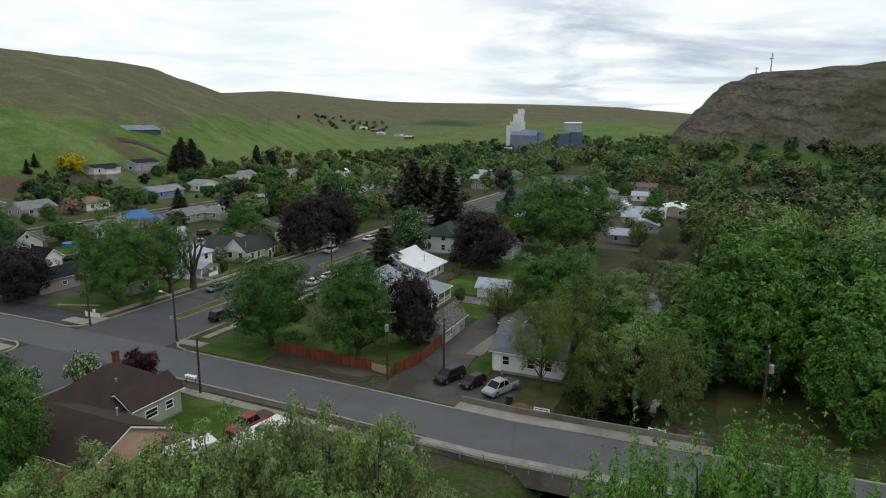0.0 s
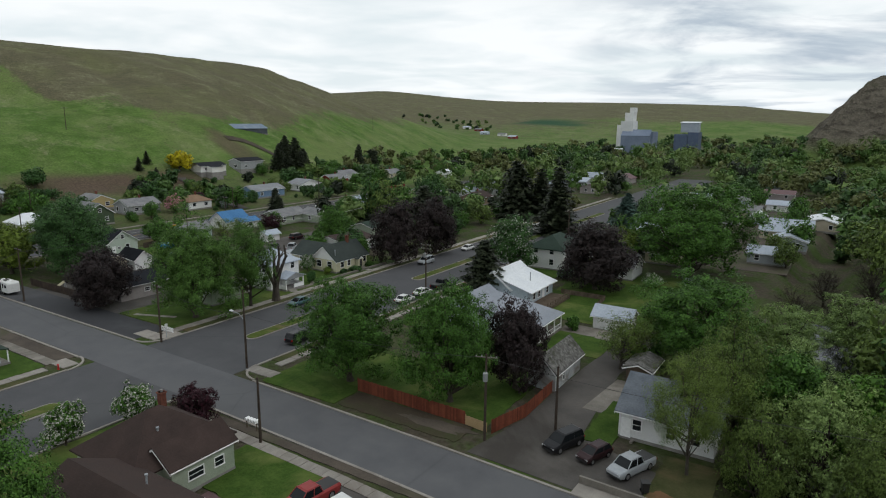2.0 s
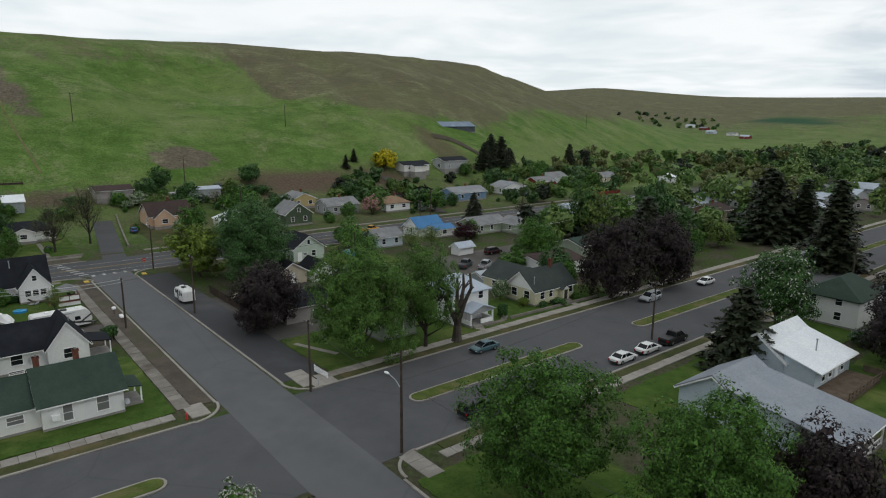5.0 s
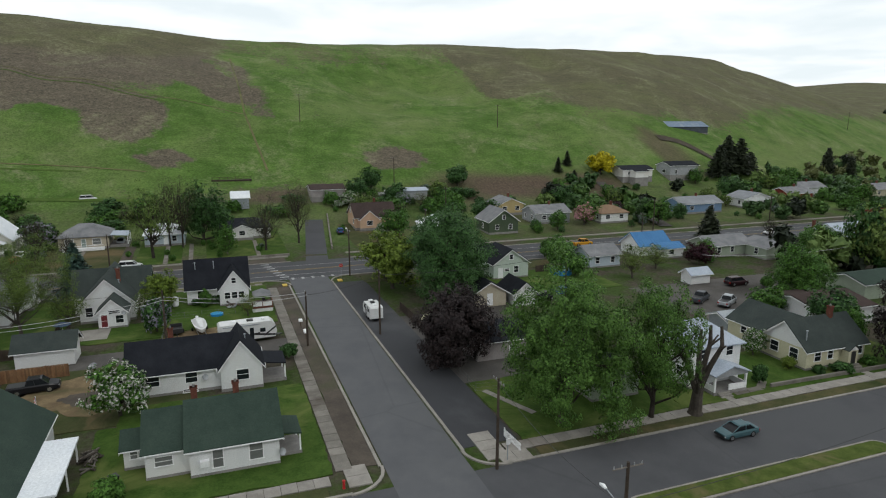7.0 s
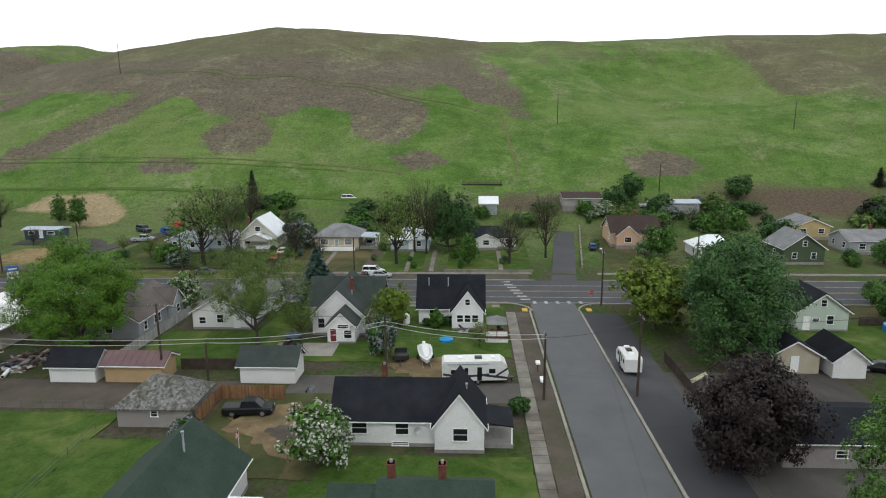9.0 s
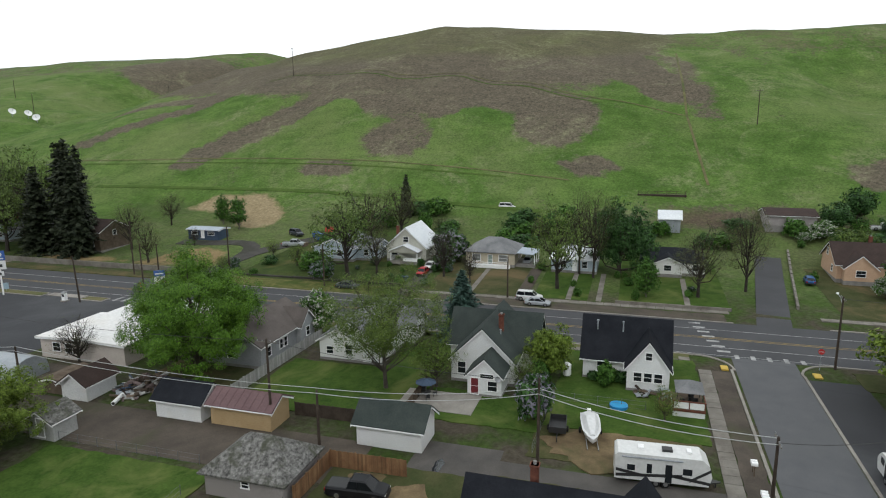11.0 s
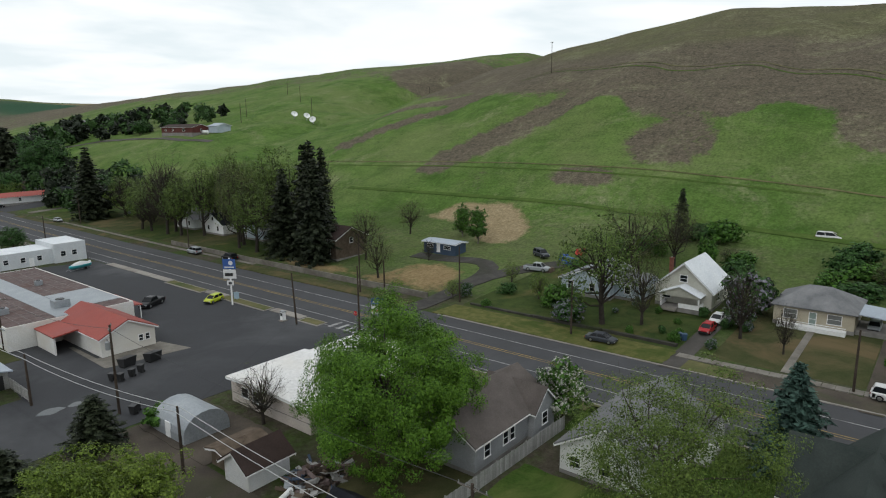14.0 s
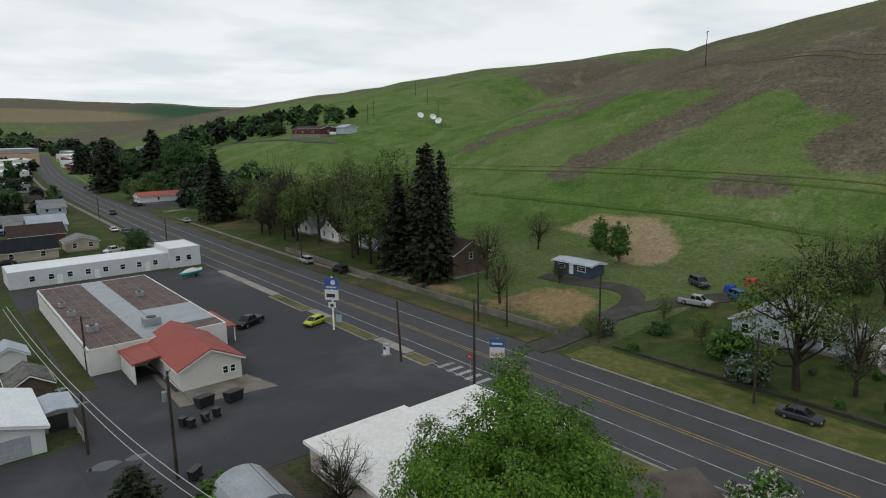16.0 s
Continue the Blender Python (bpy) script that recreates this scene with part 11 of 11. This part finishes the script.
# the wood along the creek
rng = random.Random(5)
CREEK = [("thicket", -20, 87, 10, 8), ("thicket", -13, 79.5, 12, 9), ("willow", -8, 83, 14, 11), ("thicket", -3, 77, 11, 9), ("thicket", -17, 88, 14, 9), ("green_thicket", -12, 92, 13, 12), ("cottonwood", 4, 96, 19, 17), ("cottonwood", 18, 90, 18, 16), ("cottonwood", 15.3, 79, 14, 12), ("cottonwood", 30, 100, 20, 18),
         ("willow", -12, 104, 10, 11), ("willow", -14, 119, 9, 10), ("thicket", -20, 95, 8, 8), ("far_olive", -2, 116, 11, 12), ("willow", -5, 134, 11, 13), ("cottonwood", 12, 128, 17, 16), ("cottonwood", 34, 128, 19, 18),
         ("bare", -14, 146, 6.5, 9), ("bare", -8, 150, 7, 10), ("sparse", -16, 156, 6, 8), ("bare", -3, 158, 7, 9), ("bare", -11, 166, 6.5, 9), ("sparse", -3, 172, 7, 10), ("bare", -11, 178, 6, 8)]
for kind, x, y, h, w in CREEK:
    plant(kind, x, y, h, w)
WOOD_SPOTS = []
for k in range(15):
    y = 140 + 11 * k
    for j in range(int((0.22 * y + 30) / 12) + 1):
        x = (4 if y < 185 else -3 - (y - 190) * 0.08) + 12 * j + rng.uniform(-4, 4)
        h, w = rng.uniform(9, 15), rng.uniform(12, 16)
        yy = y + rng.uniform(-4, 4)
        if y < 200:
            plant(rng.choice(["far_green", "far_green", "far_olive", "far_bright"]), x, yy, h, w)
        else:
            WOOD_SPOTS.append((x, yy, h, w, rng.choice((0, 0, 1, 2))))
for i in range(150):
    y = 300 + 420 * rng.random()
    x = rng.uniform(-16 - (y - 300) * 0.1, 0.24 * y + 10)
    if ground_z(x, y) < 20:
        WOOD_SPOTS.append((x, y, rng.uniform(9, 16), rng.uniform(12, 18), rng.choice((0, 1, 1, 2))))
# trees at the foot of the bluff and scattered up the valley's farms
for i in range(210):
    x, y = rng.uniform(-70, 165), rng.uniform(390, 530)
    if ground_z(x, y) < 19:
        WOOD_SPOTS.append((x, y, rng.uniform(10, 16), rng.uniform(12, 18), rng.choice((0, 1, 2, 3))))
for i in range(30):
    f = rng.random()
    WOOD_SPOTS.append((-900 + 290 * f + rng.gauss(0, 26), 1270 - 190 * f + rng.gauss(0, 40), rng.uniform(5, 10), rng.uniform(6, 12), rng.choice((0, 1))))
# yard trees between the mobile homes
for x, y, h, w in ((-20, 186, 7, 7), (-24, 201, 6, 6), (-19, 214, 8, 8), (-46, 196, 6, 7), (-49, 212, 8, 9), (-22, 246, 8, 9), (-47, 236, 8, 8), (-44, 258, 7, 8), (-24, 280, 8, 8), (-48, 282, 9, 9), (-40, 304, 8, 8)):
    plant("far_olive" if h < 8 else "far_green", x, y, h, w)
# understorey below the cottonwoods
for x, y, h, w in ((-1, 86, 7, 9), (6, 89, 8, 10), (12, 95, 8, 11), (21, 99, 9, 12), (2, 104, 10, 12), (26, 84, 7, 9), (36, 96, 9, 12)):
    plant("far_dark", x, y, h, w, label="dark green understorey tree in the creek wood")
# willows below the camera at the start
for x, y, h, w in ((-25.5, 35.9, 14.6, 8), (-21, 36.9, 14.8, 8), (-29, 35, 13.6, 8), (-33, 33, 13.2, 8), (-36.5, 31, 12.4, 8), (-40, 28.4, 11.8, 7.5), (-16, 37, 12.6, 7), (-43.5, 26, 11.2, 7), (-23, 31, 13, 9), (-30, 28, 12, 9)):
    plant("willow", x, y, h, w)
for x, y, h, w in ((-4.4, 27.8, 17.6, 5), (-3.1, 30, 18.6, 5.5), (-1.2, 30.4, 18.2, 5.5), (0.5, 31.9, 18.4, 6), (1.8, 33, 18.6, 6), (2.9, 35.2, 18.8, 5.5), (4.2, 33.6, 18.4, 6), (5.6, 33.5, 18.4, 6), (6.8, 32.6, 18.2, 5.5), (-2.2, 33.5, 15.8, 7), (2.4, 36.8, 16.0, 7), (6.6, 37.6, 15.4, 7)):
    plant("poplar", x, y, h, w)
for x, y, h, w in ((8, 90, 15, 13), (25, 88, 16, 14), (-4, 89, 13, 12)):
    plant("cottonwood", x, y, h, w)


def clear(x, y, r):
    """No house and no road within r metres."""
    if -198 - r < x < -174 + r or any(a - r < x < b + r and c - r < y < d + r for a, b, c, d in FOOT):
        return False
    return abs(y - 70 - 0.14 * (-194 - x)) > 4 + r if -262 < x < -190 else True


plant("broad_elm", -57.5, 31.2, 15, 11, label="fresh green tree beside the brown-roofed house")
for x, y, h, w in ((-1, 27, 18.4, 9), (4.4, 26, 19.2, 9), (9.6, 28.5, 17, 9)):
    plant("near_cottonwood", x, y, h, w)
# town trees to the north and south; the nearer ones are single trees
def wood_spot(x, y, h, w, kinds):
    if ground_z(x, y) < 9:
        WOOD_SPOTS.append((x, y, h, w, rng.choice(kinds)))


far = ["far_green", "far_dark", "far_olive", "far_green", "pine"]
for i in range(470):
    x, y = rng.uniform(-176, -16), 165 + 470 * rng.random() ** 1.15
    h, w, k = rng.uniform(8, 17), rng.uniform(9, 17), rng.choice(far)
    if -100 < x < -73 and y < 420 or x > -62 and y < 178 or x > -48 and y < 350:
        continue
    if y < 245:
        if x < -158 or not clear(x, y, 2.5):
            continue
        if (y > 180 or x > -100) and rng.random() < 0.72:
            plant(k, x, y, h * 0.85, w * 0.85)
    elif i % 9 < 5:
        wood_spot(x, y, h * 1.15, w * 1.2, (0, 1, 3, 2))
for i in range(190):
    wood_spot(rng.uniform(-310, -196), rng.uniform(285, 700), rng.uniform(6, 12), rng.uniform(7, 12), (0, 1, 2, 2))
for i in range(260):
    wood_spot(rng.uniform(-300, 60), rng.uniform(560, 1100), rng.uniform(8, 15), rng.uniform(10, 18), (0, 1, 2))
for i in range(46):
    y = -106 - i * 2.3 + rng.uniform(-1, 1)
    kind, x = rng.choice(["open_olive", "bare", "open_olive", "sparse", "open_olive", "open_olive"]), rng.uniform(-232, -208)
    if y < -178 and x > -217:
        x -= 12
    plant(kind, x, y, rng.uniform(17, 25) if y > -160 else rng.uniform(13, 18), rng.uniform(11, 16))
for i in range(90):
    x, y = rng.uniform(-345, -222), rng.uniform(-560, -318)
    if not (-332 < x < -244 and y > -400):
        WOOD_SPOTS.append((x, y, rng.uniform(10, 17), rng.uniform(10, 17), rng.choice((1, 1, 4))))
for i in range(230):
    y = -200 - 560 * rng.random()
    side = rng.choice((-1, -1, -1, 1))
    off = rng.uniform(17, 48) if side < 0 else rng.uniform(30, 120)
    wood_spot(-190 + (y + 200) * 0.12 + side * off, y, rng.uniform(9, 16), rng.uniform(9, 14), (1, 1, 1, 4, 4))
for i in range(50):
    WOOD_SPOTS.append((rng.uniform(-380, -290), -rng.uniform(350, 620), rng.uniform(7, 12), rng.uniform(8, 13), rng.choice((1, 4))))
for i in range(330):
    y = -rng.uniform(560, 1500)
    x = rng.uniform(-560, -40)
    if abs(x + 200 - (y + 450) * 0.115) > (52 if y > -980 else 12):
        wood_spot(x, y, rng.uniform(10, 18), rng.uniform(14, 22), (1, 1, 4, 4))
for i in range(130):
    WOOD_SPOTS.append((rng.uniform(-400, 140), -rng.uniform(1250, 2000), rng.uniform(13, 22), rng.uniform(24, 40), rng.choice((1, 1, 4))))
for i in range(95):
    x, y = rng.uniform(-156, -18), rng.uniform(165, 262)
    if i % 2 and clear(x, y, 2.6) and not -101 < x < -72 and not (x > -62 and y < 178) and x < -48:
        WOOD_SPOTS.append((x, y, rng.uniform(7, 12), rng.uniform(7, 11), rng.choice((1, 1, 0, 2, 1))))
for i in range(44):
    x, y = rng.uniform(-262, -202), rng.uniform(150, 330)
    if clear(x, y, 2.4):
        WOOD_SPOTS.append((x, y, rng.uniform(5, 9), rng.uniform(6, 9), rng.choice((1, 1, 0, 4))))
distant_wood("distant_wood", WOOD_SPOTS, FAR_LEAVES, "distant town trees and creek wood in mixed greens", 3)
# brush and garden trees among the houses west of the highway
for i in range(66):
    x, y = rng.uniform(-258, -237), rng.uniform(-30, 135)
    k = rng.choice(["sparse", "brush", "brush", "green_brush", "green_brush"])
    if clear(x, y, 1.5):
        plant(k, x, y, rng.uniform(2.5, 6), rng.uniform(5, 9))
for i in range(118):
    x, y = rng.uniform(-262, -205), rng.uniform(82, 300)
    k = rng.choice(["far_dark", "green_brush", "green_brush", "brush", "lilac", "far_olive", "far_green", "dark_shrub"])
    h = rng.uniform(4, 8) if k.startswith("far") else rng.uniform(1.5, 3.5)
    if clear(x, y, 1.8):
        plant(k, x, y, h, h * rng.uniform(1.0, 1.4))
for i in range(26):
    x, y = rng.uniform(-222, -203), rng.uniform(-34, 64)
    k = rng.choice(["green_brush", "dark_shrub", "shrub", "lilac"])
    h = rng.uniform(0.9, 2.0)
    if clear(x, y, 1.6):
        plant(k, x, y, h, h * rng.uniform(0.9, 1.4))
for i in range(24):
    x, y = rng.uniform(-242, -206), rng.uniform(-330, -216)
    if clear(x, y, 3) and not (-238 < x < -190 and -286 < y < -222):
        plant(rng.choice(["far_dark", "far_dark", "far_olive", "far_green"]), x, y, rng.uniform(8, 13), rng.uniform(10, 14))
# shrubs and small trees in the back yards of the northern blocks
for i in range(44):
    x, y = rng.uniform(-172, -104), rng.uniform(98, 200)
    k = rng.choice(["green_brush", "far_green", "dark_shrub", "brush", "shrub", "far_dark"])
    h = rng.uniform(4, 7) if k.startswith("far") else rng.uniform(1.4, 2.8)
    if clear(x, y, 1.5) and not (-150 < x < -128 and 124 < y < 150) and math.hypot(x + 163, y - 117.5) > 5:
        plant(k, x, y, h, h * rng.uniform(1.0, 1.4))
